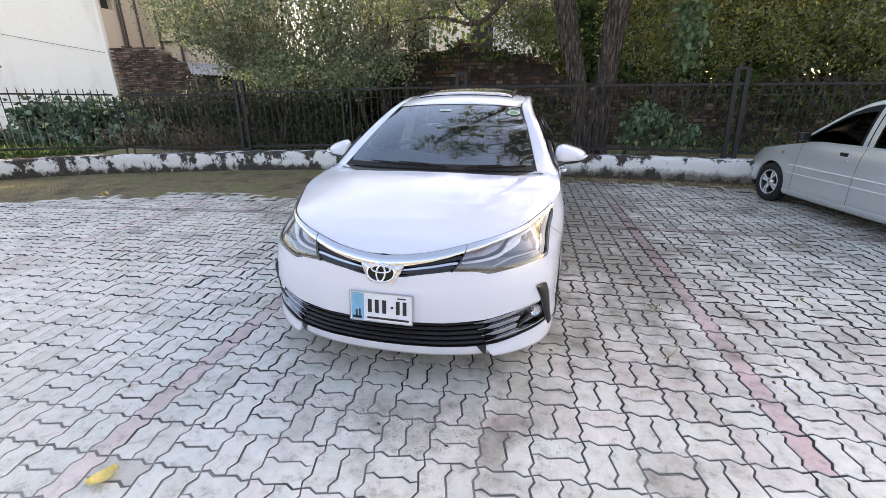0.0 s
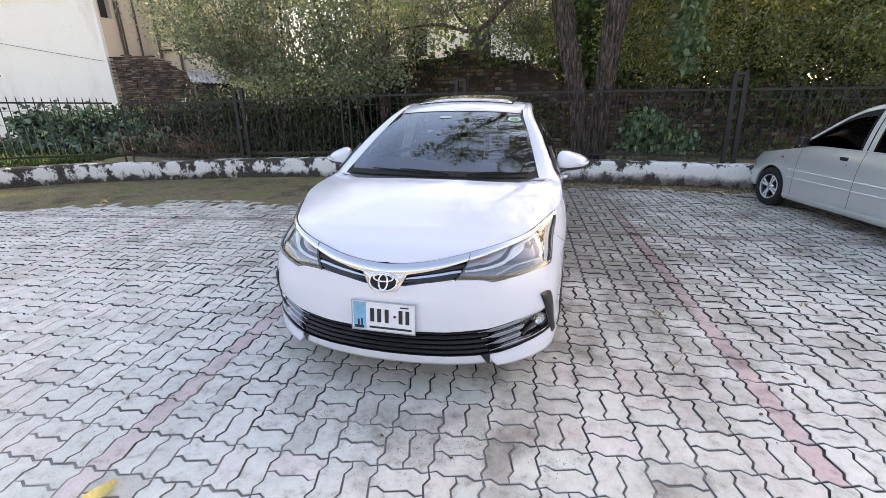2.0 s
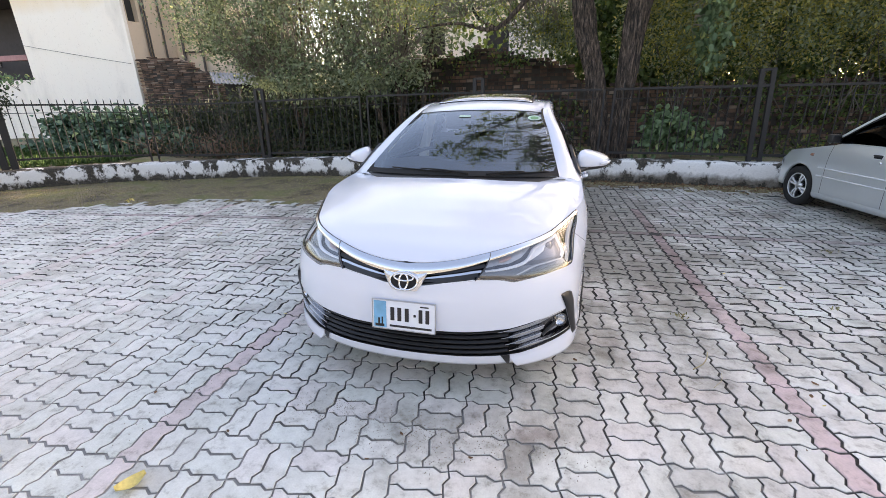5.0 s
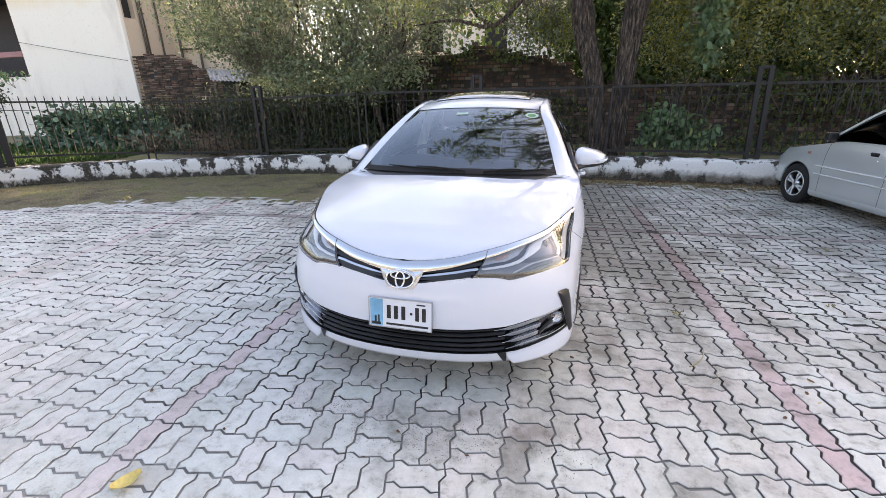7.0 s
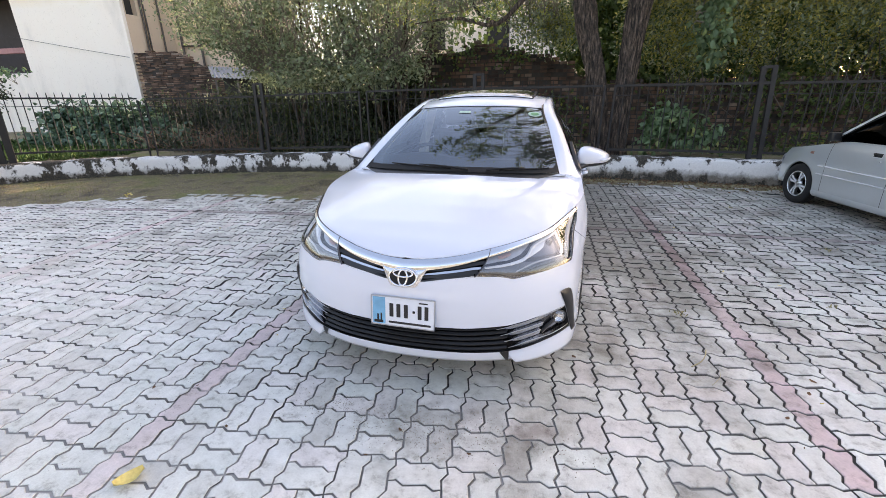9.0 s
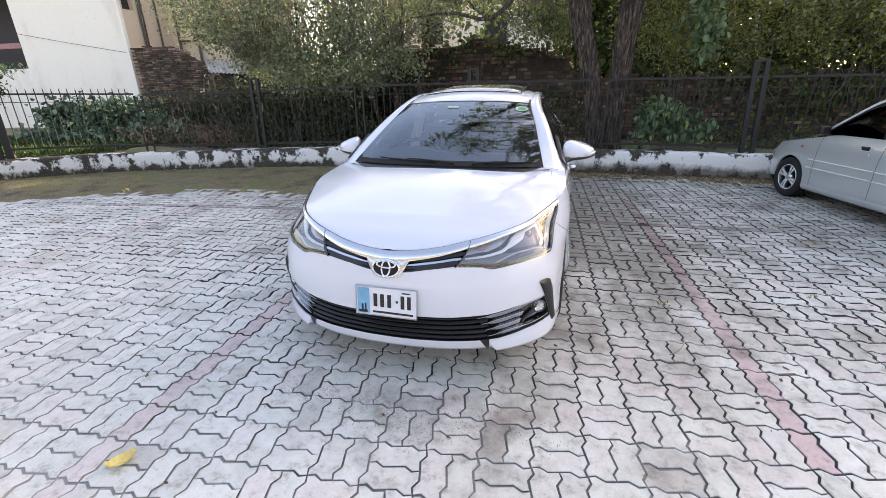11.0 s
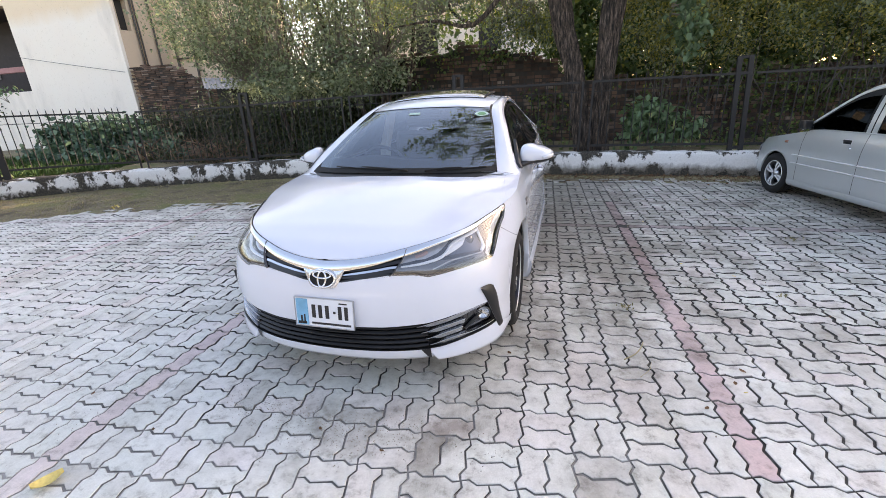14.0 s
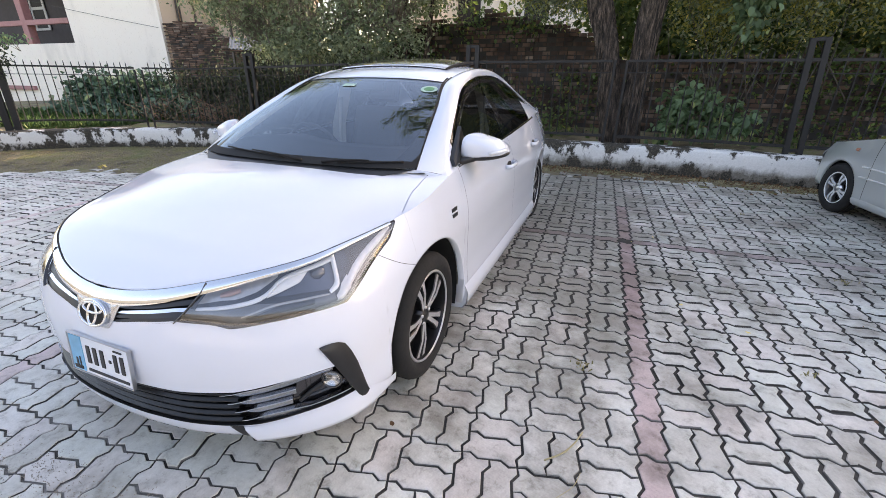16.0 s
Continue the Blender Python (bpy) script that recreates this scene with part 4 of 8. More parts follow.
def branches(name, root, mids, rng, every, parent, r0=0.03, mat=None, sag=0.0):
    """Thin limbs that run from near the root line to some of the clumps, as one mesh."""
    V, F = [], []
    root = np.array(root, float)
    for m in mids[::every]:
        along = root[1] - root[0]
        t = float(np.clip((m - root[0]) @ along / (along @ along) + rng.normal(0, 0.12), 0.0, 1.0))
        a = root[0] + (root[1] - root[0]) * t
        b = m
        mid = (a + b) / 2 + rng.normal(size=3) * 0.14 * np.linalg.norm(b - a) ** 0.5 + np.array([0, 0, 0.12 - sag])
        pts = catmull([a, mid, b], 7)
        r = r0 * rng.uniform(0.35, 1.0)
        vs, fs = tube(pts, 0, 5, taper=np.linspace(r, r * 0.2, 7))
        k = len(V)
        V += vs
        F += [tuple(i + k for i in f) for f in fs]
    return piece(name, V, F, mat or M_twig, parent)


def trunk(name, pts, radii, parent, seed=0, sides=72, mat=None):
    """A bole with a furrowed, knotted skin."""
    rings = 96 if sides > 20 else 30
    line = catmull(pts, rings)
    rad = np.interp(np.linspace(0, 1, rings), np.linspace(0, 1, len(radii)), radii)
    vs, fs = tube(line, 0, sides, taper=rad)
    for i, v in enumerate(vs[: rings * sides]):
        c = Vector(line[i // sides])
        d = (v - c)
        if d.length < 1e-6:
            continue
        a = (i % sides) / sides * 2 * math.pi
        rid = noise.noise(Vector((math.cos(a) * 3.2 + seed, math.sin(a) * 3.2, c.z * 0.7)))
        turn = 0.25 * noise.noise(Vector((c.z * 1.3, seed, a)))
        fine = abs(noise.noise(Vector((math.cos(a + turn) * 6 + seed, math.sin(a + turn) * 6, c.z * 1.5))))
        thin = noise.noise(Vector((math.cos(a) * 15 + seed, math.sin(a) * 15, c.z * 3)))
        vs[i] = c + d * (0.92 + 0.12 * rid + 0.42 * min(fine, 0.35) + 0.08 * thin)
    return piece(name, vs, fs, mat or M_bark, parent)


def make_plants():
    g = np.random.default_rng(5)
    # twin-stemmed tree whose boughs hang over the bays
    t = thing("roadside_tree", "twin-stemmed tree with furrowed dark bark behind the fence", "tree")
    trunk("trunk", [(1.50, 7.08, -0.2), (1.44, 7.10, 0.4), (1.32, 7.12, 1.1), (1.19, 7.12, 1.8), (0.99, 7.12, 2.45), (0.88, 7.12, 3.0), (0.78, 7.1, 3.8), (0.5, 6.9, 5.2)], (0.20, 0.165, 0.155, 0.16, 0.185, 0.14, 0.12, 0.08), t, 0)
    trunk("trunk", [(1.72, 7.16, -0.2), (1.71, 7.15, 0.4), (1.70, 7.14, 1.1), (1.72, 7.14, 1.7), (1.75, 7.12, 2.3), (1.80, 7.1, 2.9), (1.95, 7.0, 3.8), (2.3, 6.6, 5.2)], (0.21, 0.165, 0.155, 0.165, 0.185, 0.20, 0.16, 0.09), t, 5)
    for pts, r in (
        ([(0.80, 7.1, 3.6), (0.1, 6.9, 3.25), (-0.45, 6.8, 2.72), (-0.75, 6.75, 2.62), (-1.3, 6.7, 2.75), (-2.1, 6.7, 2.7)], (0.06, 0.05, 0.045, 0.035, 0.025, 0.01)),
        ([(-0.62, 6.78, 2.65), (-0.95, 6.8, 2.85), (-1.15, 6.8, 3.2), (-1.5, 6.8, 3.5)], (0.03, 0.025, 0.02, 0.01)),
        ([(0.70, 6.95, 4.3), (0.2, 6.2, 5.0), (-0.6, 5.2, 5.4), (-1.2, 4.2, 5.5)], (0.08, 0.06, 0.04, 0.015)),
        ([(2.2, 6.7, 4.9), (2.0, 5.7, 5.5), (1.3, 4.7, 5.9), (0.4, 3.7, 6.0)], (0.09, 0.07, 0.05, 0.015)),
        ([(2.2, 6.7, 4.9), (3.0, 5.8, 5.4), (3.5, 4.8, 5.6), (3.9, 3.6, 5.7)], (0.09, 0.06, 0.04, 0.012)),
        ([(1.9, 7.0, 3.7), (2.6, 7.1, 4.1), (3.4, 7.2, 4.4), (4.4, 7.4, 4.5)], (0.08, 0.06, 0.04, 0.012)),
    ):
        line = catmull(pts, 16)
        tube_part("limb", line, 0, M_bark, t, 9, False, np.interp(np.linspace(0, 1, 16), np.linspace(0, 1, len(r)), r))
    # clumps at x 4.6 and 6.8 are unseen, added to shade the paving
    blobs = [((-0.1, 4.8, 5.9), (2.0, 1.4, 0.5), 230), ((1.8, 4.3, 5.8), (1.4, 1.2, 0.4), 80), ((-0.5, 5.7, 5.7), (0.8, 1.0, 0.4), 60), ((2.2, 5.0, 6.0), (1.6, 1.4, 0.6), 80), ((1.2, 6.8, 5.4), (2.4, 1.4, 1.1), 130), ((4.6, 5.6, 6.2), (2.3, 1.8, 0.7), 110), ((6.8, 4.2, 6.6), (2.0, 2.2, 0.8), 80), ((0.8, 8.6, 4.8), (2.6, 0.9, 1.5), 150), ((-1.5, 6.8, 3.15), (1.3, 0.5, 0.55), 80), ((0.0, 7.6, 3.4), (1.4, 0.8, 0.8), 100), ((0.02, 7.9, 2.75), (0.60, 0.35, 0.42), 60), ((0.50, 7.9, 2.65), (0.45, 0.3, 0.38), 55)]
    low_blobs, high_blobs = blobs[-4:], [(c, r, int(n * 0.36)) for c, r, n in blobs[:-4]]
    pos, mids = clumps(g, low_blobs, 26, 0.12)
    gold = g.random(len(pos)) < 0.30
    leaf_mesh("crown", pos[gold], g.uniform(0.04, 0.09, gold.sum()), g, M_leaf_sun, t, 0.3, 0.42, "fine feathery yellow-green leaves")
    leaf_mesh("greyer_crown", pos[~gold], g.uniform(0.04, 0.09, (~gold).sum()), g, M_leaf_grey, t, 0.3, 0.45, "fine grey-green leaves")
    over, over_mids = clumps(g, high_blobs, 22, 0.115)
    # darker leaf colour, so these boughs mirror as backlit silhouettes
    leaf_mesh("upper_crown", over, g.uniform(0.08, 0.15, len(over)), g, M_leaf_deep, t, 0.5, 0.46, "dark overhanging leaves")
    branches("branchwork", ((1.0, 6.6, 4.8), (1.3, 4.2, 5.7)), over_mids, g, 3, t, 0.030)
    branches("twigwork", ((1.0, 7.1, 3.7), (-1.2, 6.9, 2.9)), mids, g, 2, t, 0.016, M_twig)
    # grey-green shrubby tree
    s = thing("shrubby_tree", "spreading shrubby tree with grey-green leaves", "tree")
    for k, (bx, by, tx, ty, tz) in enumerate(((-3.1, 8.3, -2.7, 8.0, 4.2), (-3.3, 8.4, -4.6, 8.0, 4.4), (-3.0, 8.2, -3.1, 7.6, 4.0), (-5.9, 8.6, -6.6, 8.2, 4.0), (-6.0, 8.5, -5.2, 7.9, 3.8), (-2.7, 8.2, -2.0, 7.9, 3.6))):
        trunk("stem", [(bx, by, -0.2), (bx * 0.7 + tx * 0.3, by, 1.2), (bx * 0.3 + tx * 0.7, (by + ty) / 2, 2.5), (tx, ty, tz)], (0.07, 0.06, 0.045, 0.02), s, k, 10, M_bark)
    blobs = [((-3.0, 7.9, 3.2), (1.7, 0.9, 1.4), 230), ((-4.9, 7.9, 3.3), (1.7, 0.9, 1.5), 260), ((-6.8, 8.0, 3.4), (1.6, 0.9, 1.5), 240), ((-8.3, 8.4, 3.7), (1.2, 0.8, 1.2), 120), ((-4.0, 7.5, 1.9), (2.2, 0.5, 0.5), 150), ((-6.6, 8.3, 2.2), (0.7, 0.5, 0.45), 50), ((-5.4, 8.2, 4.9), (3.2, 1.2, 1.0), 200)]
    pos, mids = clumps(g, blobs, 27, 0.16)
    leaf_mesh("crown", pos, g.uniform(0.045, 0.105, len(pos)), g, M_leaf_grey, s, 0.1, 0.62, "grey-green broad leaves")
    branches("branchwork", ((-6.5, 8.0, 2.0), (-2.8, 7.7, 2.2)), mids, g, 3, s, 0.022)
    # thicket
    k = thing("thicket", "dense tangled green thicket, some leaves toned as if sunlit", "thicket", kind="stuff")
    # the clump at x 10.8 is added out of view to shade the yard
    blobs = [((2.7, 8.3, 3.2), (1.1, 0.7, 1.5), 230), ((4.4, 8.6, 3.1), (1.5, 0.8, 1.35), 230), ((6.6, 8.4, 3.1), (1.7, 0.8, 1.45), 250), ((8.9, 8.0, 3.0), (1.6, 1.0, 1.7), 240), ((5.4, 8.8, 5.0), (3.4, 1.0, 1.3), 460), ((10.8, 7.6, 3.2), (1.6, 1.6, 3.0), 320)]
    pos, mids = clumps(g, blobs, 46, 0.12)
    half = g.random(len(pos)) < 0.6
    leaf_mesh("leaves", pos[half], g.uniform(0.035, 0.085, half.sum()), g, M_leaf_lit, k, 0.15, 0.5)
    leaf_mesh("greyer_leaves", pos[~half], g.uniform(0.04, 0.10, (~half).sum()), g, M_leaf_grey, k, 0.15, 0.55)
    branches("branchwork", ((3.0, 8.6, 0.9), (10.0, 8.4, 1.3)), mids, g, 24, k, 0.013, M_pipe)
    blobs = [((5.0, 8.3, 0.35), (2.4, 0.4, 0.4), 55), ((8.4, 7.8, 0.6), (2.0, 0.5, 0.6), 70), ((6.0, 8.9, 1.4), (3.0, 0.2, 0.5), 45), ((-0.8, 8.2, 0.35), (2.2, 0.5, 0.5), 90)]
    pos, mids = clumps(g, blobs, 22, 0.15)
    leaf_mesh("undergrowth", pos, g.uniform(0.05, 0.10, len(pos)), g, M_leaf_deep, k, 0.4, 0.7)
    pos, mids = clumps(g, [((-3.6, 9.12, 1.7), (1.3, 0.12, 0.55), 70), ((-1.2, 9.14, 2.35), (1.6, 0.10, 0.22), 34), ((0.2, 9.14, 1.0), (2.0, 0.08, 0.5), 26), ((4.5, 9.14, 1.2), (3.0, 0.08, 0.5), 50)], 14, 0.12)
    leaf_mesh("wall_creeper", pos, g.uniform(0.05, 0.10, len(pos)), g, M_leaf_deep, k, 0.7, 0.8)
    # broad-leaved sapling just behind the bars, and a hanging bunch above it
    b = thing("broad_leaved_sapling", "young sapling with large drooping green leaves", "sapling")
    pos, mids = clumps(g, [((2.48, 7.15, 0.98), (0.42, 0.22, 0.24), 22), ((2.95, 7.2, 0.72), (0.50, 0.25, 0.25), 24), ((2.30, 7.15, 0.72), (0.25, 0.2, 0.2), 10)], 12, 0.09)
    leaf_mesh("leaves", pos, g.uniform(0.09, 0.16, len(pos)), g, M_leaf_wide, b, 0.65, 0.66)
    branches("stems", ((2.6, 7.2, 0.0), (2.62, 7.2, 0.9)), mids, g, 5, b, 0.016)
    h = thing("hanging_bough", "leafy bough with large pale-edged leaves hanging down", "bough")
    pos, mids = clumps(g, [((3.02, 7.3, 2.75), (0.24, 0.2, 0.38), 17), ((3.06, 7.3, 2.28), (0.20, 0.18, 0.34), 16), ((2.95, 7.35, 3.3), (0.4, 0.3, 0.4), 18)], 10, 0.09)
    leaf_mesh("leaves", pos, g.uniform(0.09, 0.16, len(pos)), g, M_leaf_bough, h, 0.8, 0.60)
    branches("stems", ((2.4, 7.4, 3.9), (2.75, 7.3, 2.6)), mids, g, 4, h, 0.014)
    cr = thing("creeper", "dark creeper tangled over the broad gate post", "creeper")
    pos, mids = clumps(g, [((-10.1, 4.55, 1.62), (0.22, 0.25, 0.30), 16)], 16, 0.07)
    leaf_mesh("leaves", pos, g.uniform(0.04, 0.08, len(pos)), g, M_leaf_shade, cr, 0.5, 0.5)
    branches("stems", ((-10.35, 4.35, 0.5), (-10.2, 4.5, 1.4)), mids, g, 2, cr, 0.010, M_pipe)
    sp = thing("wayside_sprig", "slender green sprig reaching over the fence", "sprig")
    pos, mids = clumps(g, [((-9.85, 4.75, 1.95), (0.36, 0.25, 0.10), 12)], 7, 0.05)
    leaf_mesh("leaves", pos, g.uniform(0.05, 0.10, len(pos)), g, M_leaf_wide, sp, 0.3, 0.5)
    branches("stems", ((-10.3, 5.2, 0.2), (-10.1, 5.0, 1.75)), mids, g, 3, sp, 0.008)
    # large weeds before the house
    w = thing("large_weeds", "big-leaved green weeds behind the fence", "weeds", kind="stuff")
    pos, mids = clumps(g, [((-13.4, 8.3, 0.80), (1.3, 0.6, 0.55), 120), ((-11.4, 8.2, 0.74), (1.5, 0.6, 0.5), 130), ((-12.2, 7.6, 0.25), (2.8, 0.8, 0.35), 110), ((-9.6, 8.0, 0.30), (1.2, 0.5, 0.4), 60)], 12, 0.14)
    leaf_mesh("leaves", pos, g.uniform(0.10, 0.22, len(pos)), g, M_leaf_weed, w, 0.45, 0.78)
    pos, mids = clumps(g, [((-8.3, 7.4, 0.20), (1.3, 0.6, 0.35), 60), ((-6.6, 7.5, 0.30), (1.2, 0.5, 0.45), 70), ((-4.2, 7.5, 0.5), (1.2, 0.4, 0.7), 110), ((-1.9, 7.7, 0.6), (1.2, 0.4, 0.8), 70)], 20, 0.15)
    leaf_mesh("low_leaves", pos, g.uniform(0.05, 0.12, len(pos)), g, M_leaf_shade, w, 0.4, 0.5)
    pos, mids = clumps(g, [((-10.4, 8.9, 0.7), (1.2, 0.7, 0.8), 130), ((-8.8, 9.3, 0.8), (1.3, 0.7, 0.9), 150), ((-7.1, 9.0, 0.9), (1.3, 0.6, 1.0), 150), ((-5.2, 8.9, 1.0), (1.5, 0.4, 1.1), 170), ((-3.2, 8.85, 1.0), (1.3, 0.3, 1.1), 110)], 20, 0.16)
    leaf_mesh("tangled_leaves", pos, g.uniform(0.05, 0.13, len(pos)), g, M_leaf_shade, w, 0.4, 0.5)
    branches("tangled_stems", ((-10.5, 8.6, 0.0), (-3.0, 8.6, 0.0)), mids, g, 3, w, 0.012, M_pipe)
    br = thing("brushwood", "heap of dry brown cut branches", "brushwood", kind="stuff")
    V, F = [], []
    for _ in range(170):
        a = np.array((g.uniform(-9.8, -6.2), g.uniform(7.0, 7.9), g.uniform(-0.05, 0.30)))
        d = np.array((g.normal(0, 0.7), g.normal(0, 0.3), g.uniform(0.1, 0.6)))
        vs, fs = tube(catmull([a, a + d * 0.6 + (0, 0, 0.12), a + d * 1.1], 5), 0, 4, taper=np.linspace(0.011, 0.003, 5))
        F += [tuple(i + len(V) for i in f) for f in fs]
        V += vs
    piece("brushwood_sticks", V, F, simple("dry_brown_twigs", (0.19, 0.115, 0.08), 0.9, 0, 0.4, 10), br)
    # wood beyond the brick wall
    f = thing("far_trees", "dark wall of trees beyond the brick wall", "trees", kind="stuff")
    # crowns out of view at right are added to keep sun off the yard
    blobs = [((-5.4, 10.9, 1.1), (2.8, 0.6, 1.1), 320), ((-1.5, 10.6, 1.3), (2.0, 0.4, 1.2), 160), ((-8, 17, 5.5), (3, 1.5, 3.0), 180), ((4.6, 12.5, 3.0), (3.6, 1.2, 3.0), 520), ((10.5, 11.8, 3.2), (3.8, 1.6, 3.4), 900), ((16.8, 10.5, 4.3), (3.0, 3.5, 4.8), 700), ((1.6, 12.2, 3.2), (1.8, 1.0, 2.0), 130), ((3.6, 13.5, 4.4), (3.0, 0.8, 1.6), 300), ((7.5, 13.5, 3.6), (3.0, 0.8, 1.4), 300), ((-1.8, 11.8, 4.4), (2.2, 1.0, 1.6), 50), ((9.5, 17.5, 3.2), (9.0, 1.6, 3.6), 1100), ((3.8, 11.2, 2.1), (3.2, 0.5, 0.5), 70)]
    pos, mids = clumps(g, blobs, 26, 0.26)
    leaf_mesh("leaves", pos, g.uniform(0.11, 0.21, len(pos)), g, M_leaf_deep, f, 0.4, 0.66)
    # grass
    gr = thing("grass", "thin dry grass along the foot of the low wall", "grass", kind="stuff")
    n = 60000
    i = g.integers(40, 139, n)
    u = g.uniform(0.0, 1.0, n) ** 1.2
    kx, ky = KERB_LINE[i, 0], KERB_LINE[i, 1]
    ok = (kx < -0.2) & (kx > -12)
    kx, ky, u = kx[ok] + g.normal(0, 0.06, ok.sum()), ky[ok], u[ok]
    ye = np.array([edge_y(x) for x in kx])
    pos = np.stack([kx + g.normal(0, 0.05, len(kx)), ky - 0.02 - (np.minimum(ky - ye, 3.0) + 0.12) * u, np.array([gz(x) for x in kx]) - 0.026], 1)
    leaf_mesh("blades", pos, g.uniform(0.012, 0.036, len(pos)), g, M_grass, gr, -0.4, 0.22)
    n = 15000
    px, py = g.uniform(-16, -9.4, n), g.uniform(5.0, 11.5, n)
    wall_y = np.interp(px, KERB_LINE[::-1, 0], KERB_LINE[::-1, 1])
    ok = (py > wall_y + 0.65) & ((px > -9.3) | (py > wall_y + 1.0))
    pos = np.stack([px[ok], py[ok], np.full(ok.sum(), 0.16)], 1)
    n = len(pos)
    leaf_mesh("lawn_blades", pos, g.uniform(0.08, 0.22, n), g, M_leaf_fresh, gr, -0.9, 0.10)


make_plants()


# ---- the white saloon ----
class Shell:
    """The side of a car body: a plan outline with a vertical section along it. s runs along the outline from the nose."""

    def __init__(self, plan, front, side, blend, rear=None):
        fine = catmull(plan, 900)
        self.s = np.r_[0, np.cumsum(np.linalg.norm(np.diff(fine, axis=0), axis=1))]
        self.xy = fine
        d = np.gradient(fine, axis=0)
        d /= np.linalg.norm(d, axis=1)[:, None]
        self.nor = np.stack([d[:, 1], -d[:, 0]], 1)
        self.front, self.side, self.blend, self.rear = smooth_table(front), smooth_table(side), blend, smooth_table(rear or side)
        self.length = self.s[-1]
        self.y_end = fine[-1, 1]

    def plan(self, s):
        return (np.interp(s, self.s, self.xy[:, 0]), np.interp(s, self.s, self.xy[:, 1]), np.interp(s, self.s, self.nor[:, 0]), np.interp(s, self.s, self.nor[:, 1]))

    def s_of_x(self, x):
        k = int(np.argmax(self.xy[:, 0]))
        return float(np.interp(x, self.xy[:k, 0], self.s[:k]))

    def s_of_y(self, y):
        return float(np.interp(y, self.xy[:, 1], self.s))

    def pt(self, s, z, off=0.0, sg=1):
        x, y, nx, ny = self.plan(s)
        w = smoothstep(*self.blend, y)
        d = self.front(z) * (1 - w) + self.side(z) * w
        r = smoothstep(self.y_end - 0.9, self.y_end - 0.2, y)
        d = d * (1 - r) + self.rear(z) * r
        return Vector((sg * max(x - nx * (d - off), 0.0 if s < 0.3 or y > 4 else -9), y - ny * (d - off), z))

    def patch(self, ss, lows, highs, rows, off=0.0, sg=1, bulge=0.0):
        """Vertices and faces of a skin between two height lines."""
        vs = []
        for s, a, b in zip(ss, lows, highs):
            for k in range(rows + 1):
                t = k / rows
                vs.append(self.pt(s, a + (b - a) * t, off + bulge * 4 * t * (1 - t), sg))
        return vs, grid_faces(len(ss), rows + 1, flip=sg < 0)


CAR = Shell(
    [(0.0, 0.040), (0.05, 0.0405), (0.16, 0.046), (0.33, 0.070), (0.50, 0.125), (0.63, 0.200), (0.735, 0.298), (0.80, 0.405), (0.838, 0.56), (0.860, 0.74), (0.873, 0.93), (0.883, 1.3), (0.891, 1.9), (0.893, 2.6), (0.891, 3.2), (0.880, 3.63), (0.845, 4.0), (0.79, 4.3), (0.68, 4.48), (0.45, 4.58), (0.0, 4.62)],
    [(0.10, 0.09), (0.16, 0.05), (0.205, 0.012), (0.26, 0.0), (0.36, 0.004), (0.46, 0.0), (0.55, 0.006), (0.60, 0.018), (0.66, 0.034), (0.70, 0.060), (0.75, 0.105), (0.80, 0.14), (0.88, 0.20)],
    [(0.10, 0.06), (0.18, 0.01), (0.26, -0.008), (0.40, 0.004), (0.55, 0.004), (0.66, 0.0), (0.74, 0.006), (0.82, 0.022), (0.90, 0.048), (0.96, 0.078), (1.03, 0.105), (1.10, 0.14)],
    (0.30, 1.0),
)
# heights of the feature lines, by distance along the outline
SX, SY = CAR.s_of_x, CAR.s_of_y
Z_TOP = smooth_table([(0, 0.708), (SX(0.16), 0.714), (SX(0.33), 0.744), (SX(0.5), 0.774), (SX(0.63), 0.792), (SX(0.735), 0.806), (SY(0.42), 0.815), (SY(0.56), 0.831), (SY(0.78), 0.857), (SY(0.93), 0.885), (SY(1.3), 0.935), (SY(1.9), 0.950), (SY(2.6), 0.970), (SY(3.2), 0.995), (SY(3.63), 1.015), (SY(4.0), 1.03), (SY(4.3), 1.04), (CAR.length, 1.03)])
S_HL0, S_HL1, S_LC = SX(0.330), SY(0.742), 0.930
Z_LAMP = table([(0, 0.610), (SX(0.10), 0.615), (SX(0.2), 0.632), (S_HL0, 0.650), (SX(0.41), 0.648), (SX(0.470), 0.646), (SX(0.512), 0.633), (SX(0.528), 0.633), (SX(0.63), 0.645), (SX(0.72), 0.653), (S_LC, 0.655), (S_HL1 - 0.055, 0.790), (S_HL1, 0.842)])
S_GR = 0.912
Z_OPEN_TOP = table([(0, 0.386), (SX(0.3), 0.390), (SX(0.5), 0.402), (SX(0.62), 0.425), (0.79, 0.440), (0.843, 0.441), (S_GR, 0.305)])
Z_OPEN_LOW = table([(0, 0.255), (SX(0.45), 0.257), (0.571, 0.262), (0.718, 0.283), (S_GR, 0.300)])
HUB_F, HUB_R, HUB_Z, ARCH_R = 0.955, 3.655, 0.316, 0.376


def z_low(s):
    x, y, _, _ = CAR.plan(s)
    for h in (HUB_F, HUB_R):
        if abs(y - h) < ARCH_R:
            return HUB_Z + math.sqrt(max(ARCH_R**2 - (y - h) ** 2, 0))
    if y < HUB_F:
        return 0.198 + 0.015 * smoothstep(SX(0.5), SX(0.8), s)
    return 0.185


